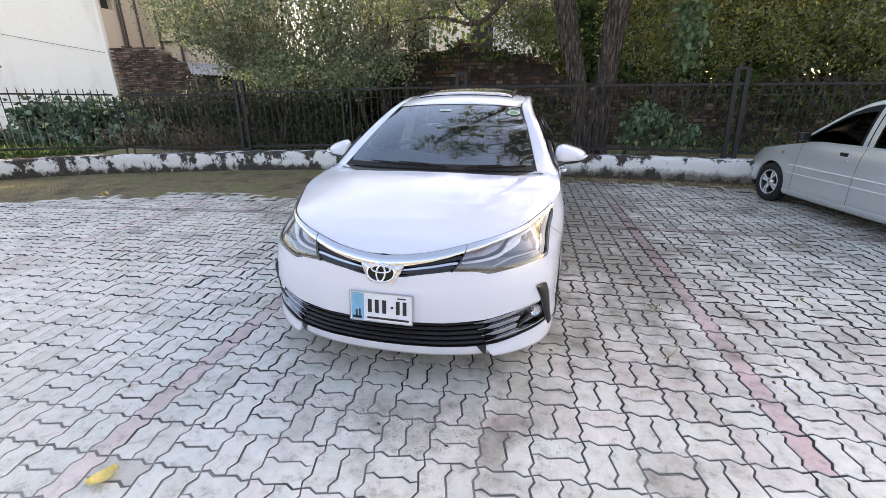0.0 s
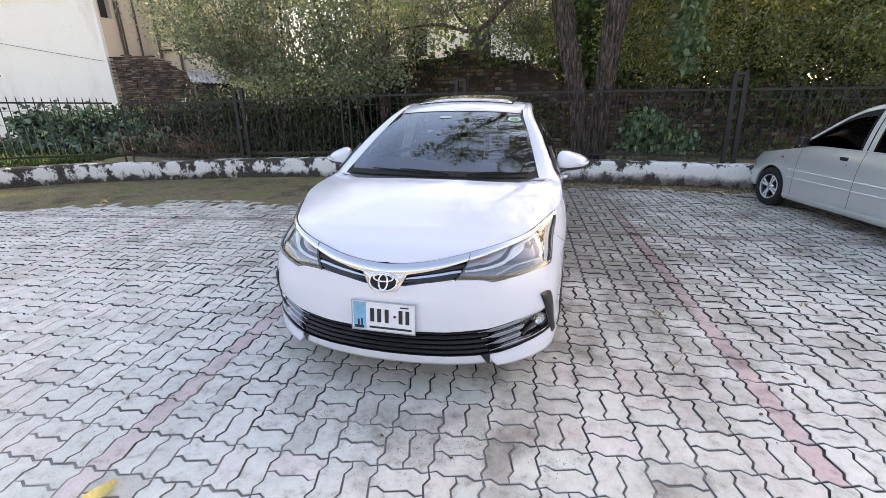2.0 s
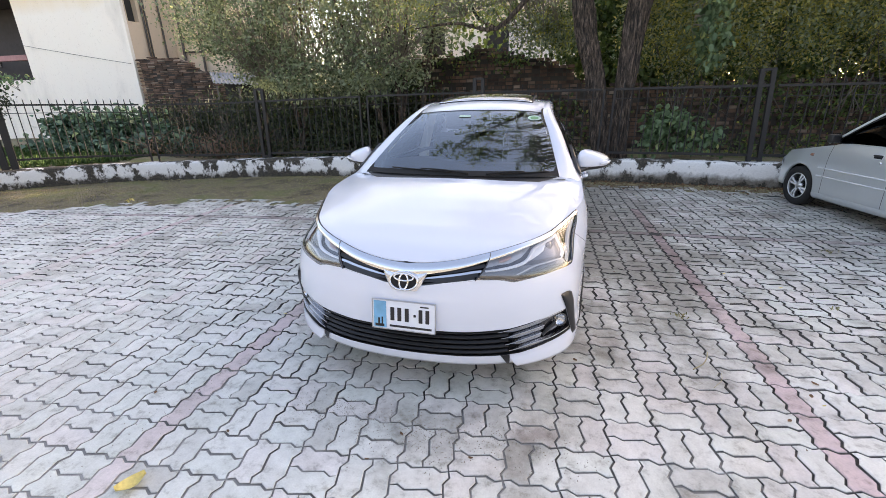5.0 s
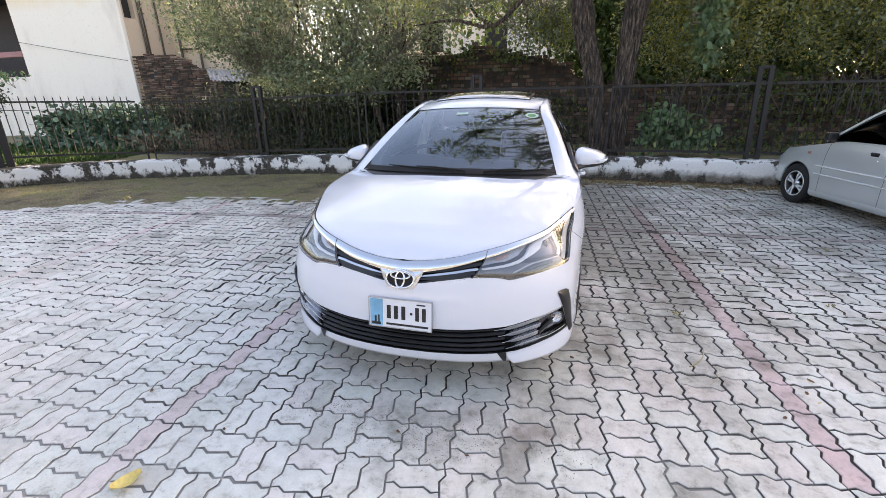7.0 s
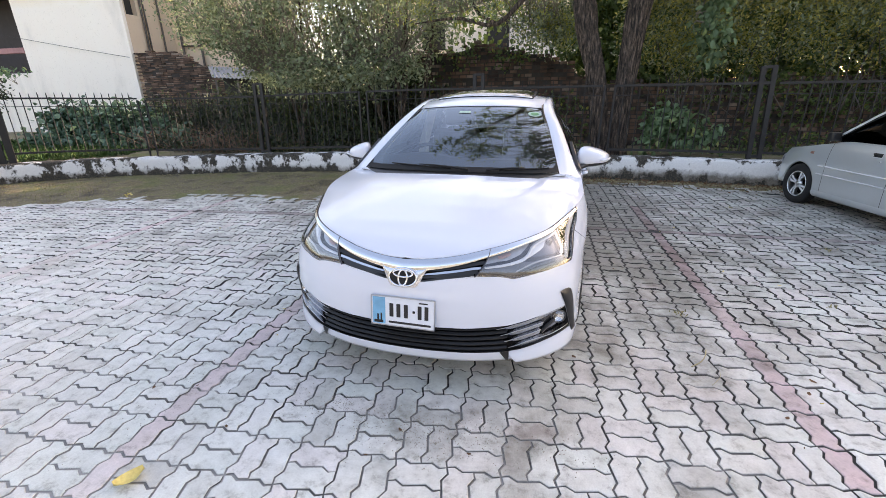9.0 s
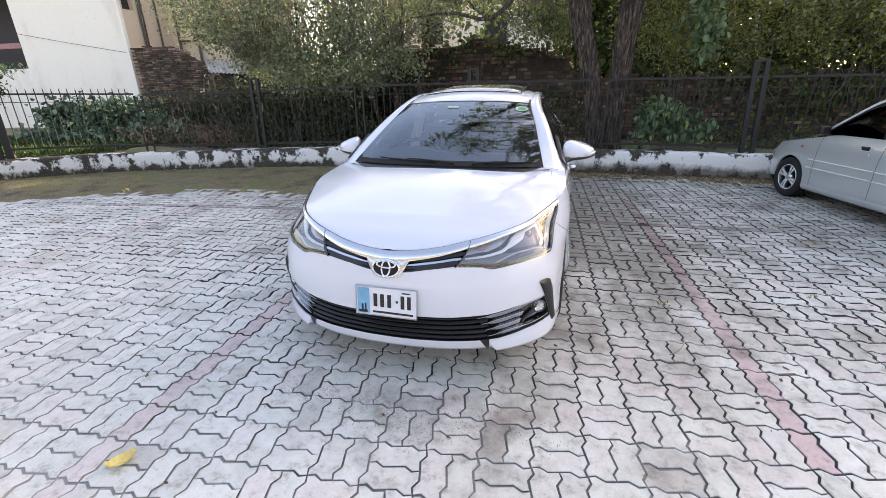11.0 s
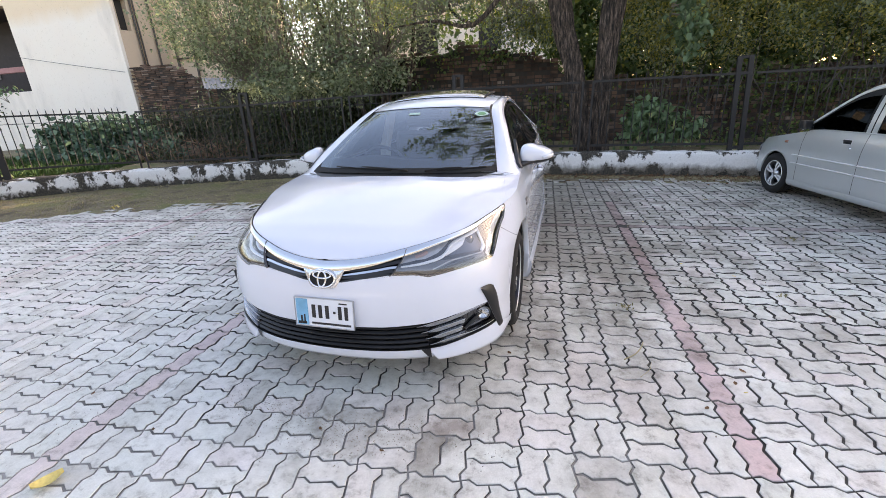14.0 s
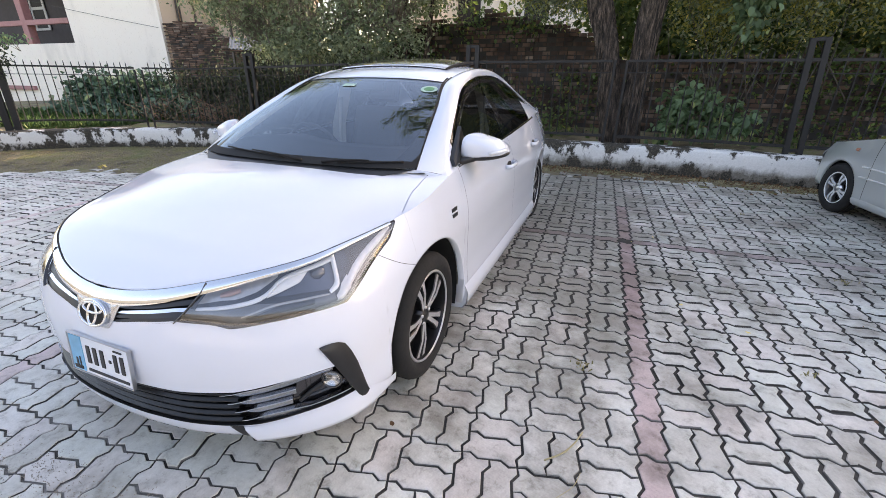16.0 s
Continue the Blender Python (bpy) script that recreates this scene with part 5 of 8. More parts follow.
def body_columns(s0, s1, step):
    n = max(int((s1 - s0) / step), 2)
    marks = set(np.linspace(s0, s1, n).tolist())
    for h in (HUB_F, HUB_R):
        for e in (-ARCH_R, ARCH_R):
            for t in (-0.0006, 0.0006):
                v = SY(h + e + t)
                if s0 < v < s1:
                    marks.add(v)
        for a in np.linspace(0.05, math.pi - 0.05, 26):
            v = SY(h - ARCH_R * math.cos(a))
            if s0 < v < s1:
                marks.add(v)
    for v in (S_HL0, SX(0.470), SX(0.512), SX(0.528), S_LC, S_HL1, S_GR, 0.843):
        if s0 < v < s1:
            marks.add(v)
    return sorted(marks)


def body_panel(name, parent, s0, s1, sg, step=0.018, label="", mat=None):
    """A painted panel between two cuts, open where lamps and grilles sit."""
    ss = body_columns(s0, s1, step)
    rows_n = (4, 7, 8, 6)
    vs = []
    total = sum(rows_n) + 1
    for s in ss:
        zb, zt = z_low(s), Z_TOP(s)
        w = smoothstep(S_GR, SY(0.58), s)
        za = max(Z_OPEN_LOW(min(s, S_GR)), zb + 0.006) * (1 - w) + (zb + (zt - zb) * 0.15) * w
        zo = max(Z_OPEN_TOP(min(s, S_GR)), za + 0.004) * (1 - w) + (zb + (zt - zb) * 0.5) * w
        zc = max(min(Z_LAMP(s), zt - 0.004), zo + 0.004) if s <= S_HL1 else zt - 0.004
        stops = (zb, za, zo, zc, zt)
        zs = [zb]
        for k, n in enumerate(rows_n):
            zs += [stops[k] + (stops[k + 1] - stops[k]) * (i + 1) / n for i in range(n)]
        vs += [CAR.pt(s, z, 0, sg) for z in zs]
    a, b, c = rows_n[0], rows_n[0] + rows_n[1], sum(rows_n[:3])

    def skip(i, j):
        s = (ss[i] + ss[i + 1]) / 2
        if a <= j < b and s < S_GR:
            return True
        return j >= c and s < S_HL1

    fs = grid_faces(len(ss), total, skip, flip=sg < 0)
    for q in range(total):
        if s0 == 0.0:
            vs[q].x = 0.0
    # turn the lower rim inwards, so that the panel has thickness
    base = len(vs)
    for i, s in enumerate(ss):
        v = vs[i * total]
        _, _, nx, ny = CAR.plan(s)
        vs.append(v - Vector((sg * nx, ny, 0)) * 0.035 + Vector((0, 0, 0.004)))
    for i in range(len(ss) - 1):
        q = (i * total, (i + 1) * total, base + i + 1, base + i)
        fs.append(q if sg > 0 else q[::-1])
    if s0 == 0.0:
        return vs, fs
    return piece(name, vs, fs, mat or M_white_paint, parent, True, label)


def strip(name, a, b, mat, parent, rows=6, bulge=0.0, out=None, flip=False, label="", root=False):
    """A skin between two curves of equal count, bulged outwards from its middle."""
    vs = []
    for p, q in zip(a, b):
        p, q = Vector(p), Vector(q)
        for k in range(rows + 1):
            t = k / rows
            v = p.lerp(q, t)
            if bulge:
                o = Vector(out) if out is not None else Vector((p.x + q.x, 0, 0.6)).normalized()
                v = v + o * (bulge * 4 * t * (1 - t)) * min(1.0, len(vs) / (rows + 1) / 6 if root else 1.0)
            vs.append(v)
    return piece(name, vs, grid_faces(len(a), rows + 1, flip=flip), mat, parent, True, label)


def ribbon(name, pts, off, mat, parent, sg, label="", n=24):
    """A slim raised band on the shell: (s, z, half width) along its middle."""
    q = catmull(pts, n)
    d = np.gradient(q[:, :2], axis=0)
    d /= np.linalg.norm(d, axis=1)[:, None] + 1e-9
    vs = []
    for (s, z, h), (ds, dz) in zip(q, d):
        for k, o in ((-1, -0.008), (-0.85, 0.0), (0, 0.0015), (0.85, 0.0), (1, -0.008)):
            vs.append(CAR.pt(s - dz * h * k, z + ds * h * k, off + o, sg))
    return piece(name, vs, grid_faces(n, 5, flip=sg < 0), mat, parent, True, label)


def hood_z(x, y, xe, ze):
    zc = HOOD_C(y)
    t = min(abs(x) / max(xe, 1e-4), 1.0)
    return zc + (ze - zc) * t**2.2


HOOD_C = smooth_table([(0.0, 0.66), (0.10, 0.709), (0.2, 0.766), (0.35, 0.820), (0.6, 0.868), (0.8, 0.900), (1.0, 0.928), (1.25, 0.956)])
HOOD_CUT = table([(0.0, 9), (0.755, 9), (0.76, 0.850), (0.81, 0.790), (1.0, 0.752), (1.3, 0.725)])


WING_END = {}


def make_hood(car):
    ends = np.linspace(0.0008, SY(1.235), 72)
    hood, fend, gutter = [], {1: [], -1: []}, {1: [], -1: []}
    cols = 33
    for s in ends:
        e = CAR.pt(s, Z_TOP(s))
        xe, ye, ze = max(e.x, 0.001), e.y, e.z
        bow = 0.20 * smoothstep(0.25, 1.2, ye)
        xh = min(HOOD_CUT(ye), xe)
        gap = 0.0012
        for k in range(cols):
            x = (xh - gap) * (2 * k / (cols - 1) - 1)
            y = ye - bow * (1 - (x / xe) ** 2)
            crease = 0.004 * math.exp(-((abs(x) / max(xe, 0.2) - 0.66) / 0.16) ** 2) * smoothstep(0.25, 0.6, ye)
            lip = -0.003 * smoothstep(0.95, 1.0, abs(x) / xh) if xh >= xe else 0
            hood.append((x, y, hood_z(x, ye, xe, ze) + crease + lip))
        if xh < xe - 0.002:
            for sg in (1, -1):
                if not fend[sg]:
                    fend[sg].append([(sg * (last[0] - 0.001 * (6 - k)), last[1], last[2]) for k in range(7)])
                row = []
                for k in range(7):
                    x = xh + 0.0012 + (xe - xh - 0.0012) * k / 6
                    row.append((sg * x, ye - bow * (1 - (x / xe) ** 2), hood_z(x, ye, xe, ze) - 0.001))
                fend[sg].append(row)
        last = (xe, ye, ze)
        for sg in (1, -1):
            if xh < xe - 0.002:
                gutter[sg].append([(sg * (xh + d), ye - bow * (1 - (xh / xe) ** 2), hood_z(xh, ye, xe, ze) - 0.0045) for d in (-0.010, 0.010)])
    for sg in (1, -1):
        n = len(gutter[sg])
        piece("bonnet_gutter", [v for r in gutter[sg] for v in r], grid_faces(n, 2, flip=sg > 0), M_white_paint, car)
        rear = [Vector(v) for v in hood[-cols:] if v[0] * sg > 0.555]
        rear.sort(key=lambda v: abs(v.x))
        cowl = []
        for v in rear:
            x = abs(v.x) * 0.676 / 0.735
            cowl.append(Vector((sg * x, float(np.interp(x, [0, 0.45, 0.676], [1.045, 1.085, 1.177])) + 0.006, 0.966)))
        strip("cowl_corner", rear, cowl, M_white_paint, car, 3)
    piece("bonnet", hood, grid_faces(72, cols, flip=True), M_white_paint, car, True, "long white bonnet")
    for sg in (1, -1):
        WING_END[sg] = fend[sg][-1]
        vs = [v for r in fend[sg] for v in r]
        piece("wing_top", vs, grid_faces(len(fend[sg]), 7, flip=sg > 0), M_white_paint, car)


WS_BASE = [(-0.676, 1.177, 0.958), (-0.45, 1.085, 0.962), (0, 1.045, 0.965), (0.45, 1.085, 0.962), (0.676, 1.177, 0.958)]
WS_TOP = [(-0.515, 1.965, 1.333), (-0.3, 1.950, 1.350), (0, 1.940, 1.356), (0.3, 1.950, 1.350), (0.515, 1.965, 1.333)]
IN_RAIL = [(0.676, 1.177, 0.958), (0.625, 1.43, 1.085), (0.575, 1.68, 1.205), (0.515, 1.965, 1.333), (0.520, 2.35, 1.405), (0.520, 2.75, 1.412), (0.510, 3.15, 1.362), (0.545, 3.50, 1.225), (0.615, 3.86, 1.07)]
OUT_RAIL = [(0.795, 1.235, 0.930), (0.740, 1.47, 1.065), (0.675, 1.73, 1.195), (0.610, 2.01, 1.305), (0.582, 2.36, 1.365), (0.578, 2.78, 1.368), (0.588, 3.13, 1.318), (0.660, 3.45, 1.20), (0.765, 3.85, 1.045)]


def make_cabin(car):
    n = 41
    base, top = catmull(WS_BASE, n), catmull(WS_TOP, n)
    rail_in, rail_out = catmull(IN_RAIL, 61), catmull(OUT_RAIL, 61)
    ws = strip("windscreen", base, top, M_glass, car, 10, 0.022, (0, -0.45, 0.9), True, "tinted windscreen mirroring sky and boughs")
    ws.visible_shadow = False
    band_a = [Vector(p) + Vector((0, -0.002, 0.004)) for p in base]
    band_b = [Vector(p).lerp(Vector(q), 0.055) + Vector((0, -0.004, 0.009)) for p, q in zip(base, top)]
    strip("windscreen_border", band_a, band_b, M_matt_black, ws, 3, 0, flip=True, label="black fritted lower border")
    for sg in (1, -1):
        edge = [Vector((sg * p[0], p[1], p[2])) + Vector((0, -0.004, 0.006)) for p in rail_in[:21]]
        inner = [v + Vector((-sg * (0.010 + 0.115 * (1 - k / 20) ** 4), 0.02 * (1 - k / 20) ** 4, 0.006 + 0.014 * (1 - k / 20) ** 4)) for k, v in enumerate(edge)]
        strip("side_border", edge, inner, M_matt_black, ws, 2, label="black fritted side border, wider at the foot")
    for sg in (1, -1):
        f = lambda c: [(sg * p[0], p[1], p[2]) for p in c]
        strip("roof_pillar", f(rail_in), f(rail_out), M_white_paint, car, 8, 0.022, (sg * 0.55, -0.1, 0.8), flip=sg < 0, root=True)
        tube_part("windscreen_seal", f(rail_in[:22]), 0.005, M_matt_black, car, 6)
    # roof between the rails, with a glazed hatch
    sel = [i for i, p in enumerate(rail_in) if 1.95 <= p[1] <= 3.16]
    crown = smooth_table([(1.9, 1.356), (2.1, 1.408), (2.35, 1.446), (2.65, 1.462), (2.95, 1.447), (3.2, 1.40)])
    vs = []
    for i in sel:
        x0, y0, z0 = rail_in[i]
        if i == sel[0]:
            vs += [tuple(Vector(q) + Vector((0, -0.004, 0.003))) for q in catmull(WS_TOP, 25)]
            continue
        for k in range(25):
            t = 2 * k / 24 - 1
            vs.append((x0 * t, y0 - 0.02 * (1 - t * t) * (1 if y0 < 2.2 else 0), z0 + (crown(y0) - z0) * (1 - abs(t) ** 2.4)))
    piece("roof", vs, grid_faces(len(sel), 25, flip=True), M_white_paint, car, True, "white roof")
    for name, y0, y1, w, lift, mat in (("sunroof", 2.24, 2.80, 0.41, 0.012, M_gloss_black),):
        vs = []
        for y in np.linspace(y0, y1, 10):
            for k in range(13):
                t = 2 * k / 12 - 1
                rim = -0.010 * (1 if k in (0, 12) or y in (y0, y1) else 0)
                zr = np.interp(y, [p[1] for p in rail_in[18:45]], [p[2] for p in rail_in[18:45]])
                tt = w * t / 0.52
                vs.append((w * t, y, zr + (crown(y) - zr) * (1 - abs(tt) ** 2.4) + lift + 0.026 * (y - y0) / (y1 - y0) + rim))
        sr = piece(name, vs, grid_faces(10, 13, flip=True), mat, car, True, "dark glass sunroof")
        a = [Vector(vs[k]) + Vector((0, -0.012, 0.006)) for k in range(13)]
        rim = [Vector(vs[k]) for k in range(13)] + [Vector(vs[13 * i + 12]) for i in range(1, 10)] + [Vector(vs[13 * 9 + k]) for k in range(11, -1, -1)] + [Vector(vs[13 * i]) for i in range(8, 0, -1)]
        tube_part("sunroof_seal", rim, 0.011, M_matt_black, sr, 6, True)
        tube_part("wind_deflector", a, 0.004, M_chrome, sr, 6, label="bright edge strip")
    # rear glass and boot
    r0 = [(x, 3.16 + 0.02 * (1 - (x / 0.51) ** 2), 1.362 + 0.04 * (1 - (x / 0.51) ** 2)) for x in np.linspace(-0.51, 0.51, 15)]
    r1 = [(x, 3.88 + 0.05 * (1 - (x / 0.61) ** 2), 1.065 + 0.015 * (1 - (x / 0.61) ** 2)) for x in np.linspace(-0.61, 0.61, 15)]
    strip("rear_glass", r0, r1, M_glass_rear, car, 5, 0.02, (0, 0.4, 0.9), True)
    vs = []
    for y in np.linspace(3.84, 4.60, 12):
        s = SY(min(y, 4.61))
        e = CAR.pt(s, Z_TOP(s))
        xe = max(e.x, 0.05)
        for k in range(15):
            t = 2 * k / 14 - 1
            vs.append((xe * t, y, Z_TOP(s) + 0.035 * (1 - t * t)))
    piece("boot_lid", vs, grid_faces(12, 15, flip=True), M_white_paint, car)


def make_sides(car):
    halves = [[], []]
    rail_out = catmull(OUT_RAIL, 61)
    for sg in (1, -1):
        f = lambda c: [(sg * p[0], p[1], p[2]) for p in c]
        cuts = [SY(0.80), SY(1.385), SY(2.42), SY(3.30), SY(4.05), CAR.length - 0.001]
        g = 0.0014
        bv, bf = body_panel("front_bumper", car, 0.0, cuts[0], sg, 0.011)
        halves[0] += [tuple(i + len(halves[1]) for i in f) for f in bf]
        halves[1] += bv
        seam = [CAR.pt(SY(y), z, 0.0004, sg) for y, z in zip(np.linspace(0.585, 0.785, 14), np.linspace(0.770, 0.655, 14) - 0.012 * np.sin(np.linspace(0, math.pi, 14)))]
        tube_part("bumper_seam", seam, 0.0011, M_matt_black, car, 5)
        vs = []
        for v in np.linspace(0, 1, 6):
            for s in np.linspace(0.512 - 0.042 * v, 0.523 - 0.006 * v, 4):
                vs.append(CAR.pt(s, z_low(s) - 0.002 + (Z_OPEN_LOW(s) + 0.004 - z_low(s)) * v, 0.0032, sg))
        fs = grid_faces(6, 4, flip=sg > 0)
        piece("lip_notch", vs, fs, M_black_plastic, car, True, "black gap between the lip halves")
        body_panel("front_wing", car, cuts[0], cuts[1] - g, sg, 0.02)
        door = body_panel("front_door", car, cuts[1] + g, cuts[2] - g, sg, 0.05)
        rear = body_panel("rear_door", car, cuts[2] + g, cuts[3] - g, sg, 0.04)
        body_panel("rear_wing", car, cuts[3] + g, cuts[4] - g, sg, 0.03)
        body_panel("rear_bumper_half", car, cuts[4] + g, cuts[5], sg, 0.04)
        # dark shell just inside, seen through the shut lines
        ss = np.linspace(SY(0.5), CAR.length - 0.01, 70)
        vs, fs = CAR.patch(ss, [max(z_low(s) + 0.01, 0.22) for s in ss], [Z_TOP(s) - 0.012 for s in ss], 5, -0.030, sg)
        piece("inner_shell", vs, fs, M_matt_black, car)
        # sill skirt
        ss = np.linspace(SY(1.335), SY(3.22), 24)
        vs = []
        for s in ss:
            for z, o in ((0.30, 0.002), (0.26, 0.020), (0.19, 0.030), (0.155, 0.022), (0.15, -0.05)):
                vs.append(CAR.pt(s, z, o, sg))
        piece("sill_skirt", vs, grid_faces(24, 5, flip=sg > 0), M_white_paint, car, True, "white flared sill skirt")
        # closed front end of the sill, behind the front wheel
        s = SY(1.335)
        vs = [CAR.pt(s, z, o, sg) for z, o in ((0.30, 0.002), (0.26, 0.018), (0.19, 0.024), (0.155, 0.012), (0.15, -0.05), (0.30, -0.06))]
        piece("sill_end", vs, [(0, 1, 2, 3, 4, 5)], M_white_paint, car, False)
        # belt, side glass, window frame
        ys = np.linspace(1.40, 3.46, 40)
        belt, head = [], []
        for y in ys:
            s = SY(y)
            b = CAR.pt(s, Z_TOP(s) - 0.002, 0.0, sg)
            belt.append(b)
            i = np.interp(y, rail_out[:, 1], np.arange(61))
            head.append(Vector((sg * np.interp(i, np.arange(61), rail_out[:, 0]), y, np.interp(i, np.arange(61), rail_out[:, 2]))))
        lo = [b + Vector((-sg * 0.012, 0, 0.012)) for b in belt]
        hi = [Vector((h.x, h.y, max(h.z, l.z + 0.002))) + Vector((-sg * 0.004, 0, -0.006)) for h, l in zip(head, lo)]
        split = 19
        for nm, a, b in (("front_side_window", 0, split), ("rear_side_window", split + 1, 40)):
            pane = strip(nm, lo[a:b], hi[a:b], M_glass_side, door if nm[0] == "f" else rear, 6, 0.012, (sg, 0, 0.2), flip=sg < 0, label="dark tinted side window")
            pane.visible_shadow = False
        strip("window_post", [v + Vector((sg * 0.003, 0, 0)) for v in lo[split - 1:split + 2]], [v + Vector((sg * 0.003, 0, 0)) for v in hi[split - 1:split + 2]], M_gloss_black, door, 6, 0.012, (sg, 0, 0.2), flip=sg < 0)
        tube_part("belt_moulding", [v + Vector((sg * 0.006, 0, -0.004)) for v in lo], 0.009, M_gloss_black, door, 6)
        visor = [v + Vector((sg * 0.018, 0, -0.012)) for v in hi[1:38]]
        visor2 = [v + Vector((sg * 0.030, 0, -0.055)) if v.z > l.z + 0.08 else v + Vector((sg * 0.02, 0, -0.02)) for v, l in zip(hi[1:38], lo[1:38])]
        strip("window_visor", visor, visor2, M_gloss_black, door, 2, 0.004, (sg, 0, 0), flip=sg > 0, label="smoked rain visor over the windows")
        tube_part("visor_edge", visor2[:-1], 0.004, M_chrome, door, 6)
        # close the body above the shut belt: quarter between glass and boot
        ys2 = np.linspace(3.30, 3.85, 12)
        low = [CAR.pt(SY(y), Z_TOP(SY(y)), 0, sg) for y in ys2]
        upp = []
        for y in ys2:
            i = np.interp(y, rail_out[:, 1], np.arange(61))
            upp.append(Vector((sg * np.interp(i, np.arange(61), rail_out[:, 0]), y, max(np.interp(i, np.arange(61), rail_out[:, 2]), Z_TOP(SY(y)) + 0.004))))
        low2 = [a + Vector((0, 0, 0)) for a in low]
        strip("quarter_panel", low2, [u + Vector((-sg * 0.012, 0, 0)) for u in upp], M_white_paint, car, 5, 0.012, (sg, 0, 0.3), flip=sg < 0)
        # triangle under the pillar foot
        ys3 = np.linspace(1.235, 1.45, 8)
        low = [CAR.pt(SY(y), Z_TOP(SY(y)), 0, sg) for y in ys3]
        upp = []
        for y in ys3:
            i = np.interp(y, rail_out[:, 1], np.arange(61))
            upp.append(Vector((sg * np.interp(i, np.arange(61), rail_out[:, 0]), y, max(np.interp(i, np.arange(61), rail_out[:, 2]), Z_TOP(SY(y)) + 0.002))))
        strip("pillar_foot", low, upp, M_white_paint, car, 4, 0.0, flip=sg < 0)
        row_a = [Vector(p) for p in WING_END[sg]]
        row_b = [Vector((sg * (0.676 + (0.795 - 0.676) * t), 1.177 + (1.235 - 1.177) * t, 0.958 + (0.930 - 0.958) * t)) for t in np.linspace(0, 1, 7)]
        strip("pillar_root", row_a, row_b, M_white_paint, car, 3, 0.0, flip=sg > 0)
        # black mirror triangle and mirror
        tri = [Vector((sg * 0.826, 1.33, 0.955)), Vector((sg * 0.79, 1.62, 0.975)), Vector((sg * 0.752, 1.60, 1.12)), Vector((sg * 0.800, 1.36, 0.985))]
        vs = tri + [v - Vector((sg * 0.02, 0, 0)) for v in tri]
        piece("mirror_base", vs, [(0, 1, 2, 3), (7, 6, 5, 4), (0, 4, 5, 1), (1, 5, 6, 2), (2, 6, 7, 3), (3, 7, 4, 0)], M_black_plastic, door, False, "black mirror base")
        mirror(sg, car)
        # handles
        for par, y, z in ((door, 2.28, 0.80), (rear, 3.18, 0.83)):
            s = SY(y)
            pts = [CAR.pt(SY(y + d), z + 0.006 * d, o, sg) for d, o in ((-0.10, 0.004), (-0.085, 0.030), (-0.04, 0.038), (0.04, 0.038), (0.085, 0.030), (0.10, 0.004))]
            tube_part("door_handle", catmull(pts, 14), 0.014, M_white_paint, par, 8, label="white pull handle")
            # flat black oval in place of the shaded hollow behind the handle
            cup = [CAR.pt(SY(y + 0.06 * math.cos(a)), z + 0.022 * math.sin(a), 0.002, sg) for a in np.linspace(0, 2 * math.pi, 16, endpoint=False)]
            piece("handle_shade_patch", cup, [tuple(range(16)) if sg > 0 else tuple(range(16))[::-1]], M_matt_black, par)
        # small two-bar badge on the wing
        for z, w in ((0.775, 0.03), (0.748, 0.03)):
            vs = [CAR.pt(SY(1.20 + dy), z + dz, 0.004, sg) for dy, dz in ((-w, -0.008), (w, -0.008), (w, 0.008), (-w, 0.008))]
            vs += [CAR.pt(SY(1.20 + dy), z + dz, 0.0, sg) for dy, dz in ((-w, -0.008), (w, -0.008), (w, 0.008), (-w, 0.008))]
            piece("wing_badge", vs, [(0, 1, 2, 3), (0, 4, 5, 1), (1, 5, 6, 2), (2, 6, 7, 3), (3, 7, 4, 0)], M_plate_black, car, False, "small dark badge of two bars")
        # wheel housings
        for h in (HUB_F, HUB_R):
            vs, cols = [], 25
            for x in (0.84, 0.56):
                for a in np.linspace(-0.35, math.pi + 0.35, cols):
                    vs.append((sg * x, h - (ARCH_R + 0.004) * math.cos(a), HUB_Z + (ARCH_R + 0.004) * math.sin(a)))
            vs.append((sg * 0.56, h, HUB_Z))
            fs = grid_faces(2, cols) + [(cols + i, cols + i + 1, 2 * cols) for i in range(cols - 1)]
            piece("wheel_housing", vs, fs, M_matt_black, car)
    close_nose(car, halves)


def close_nose(car, halves):
    welded("front_bumper", halves[1], halves[0], M_white_paint, car, "white front bumper")


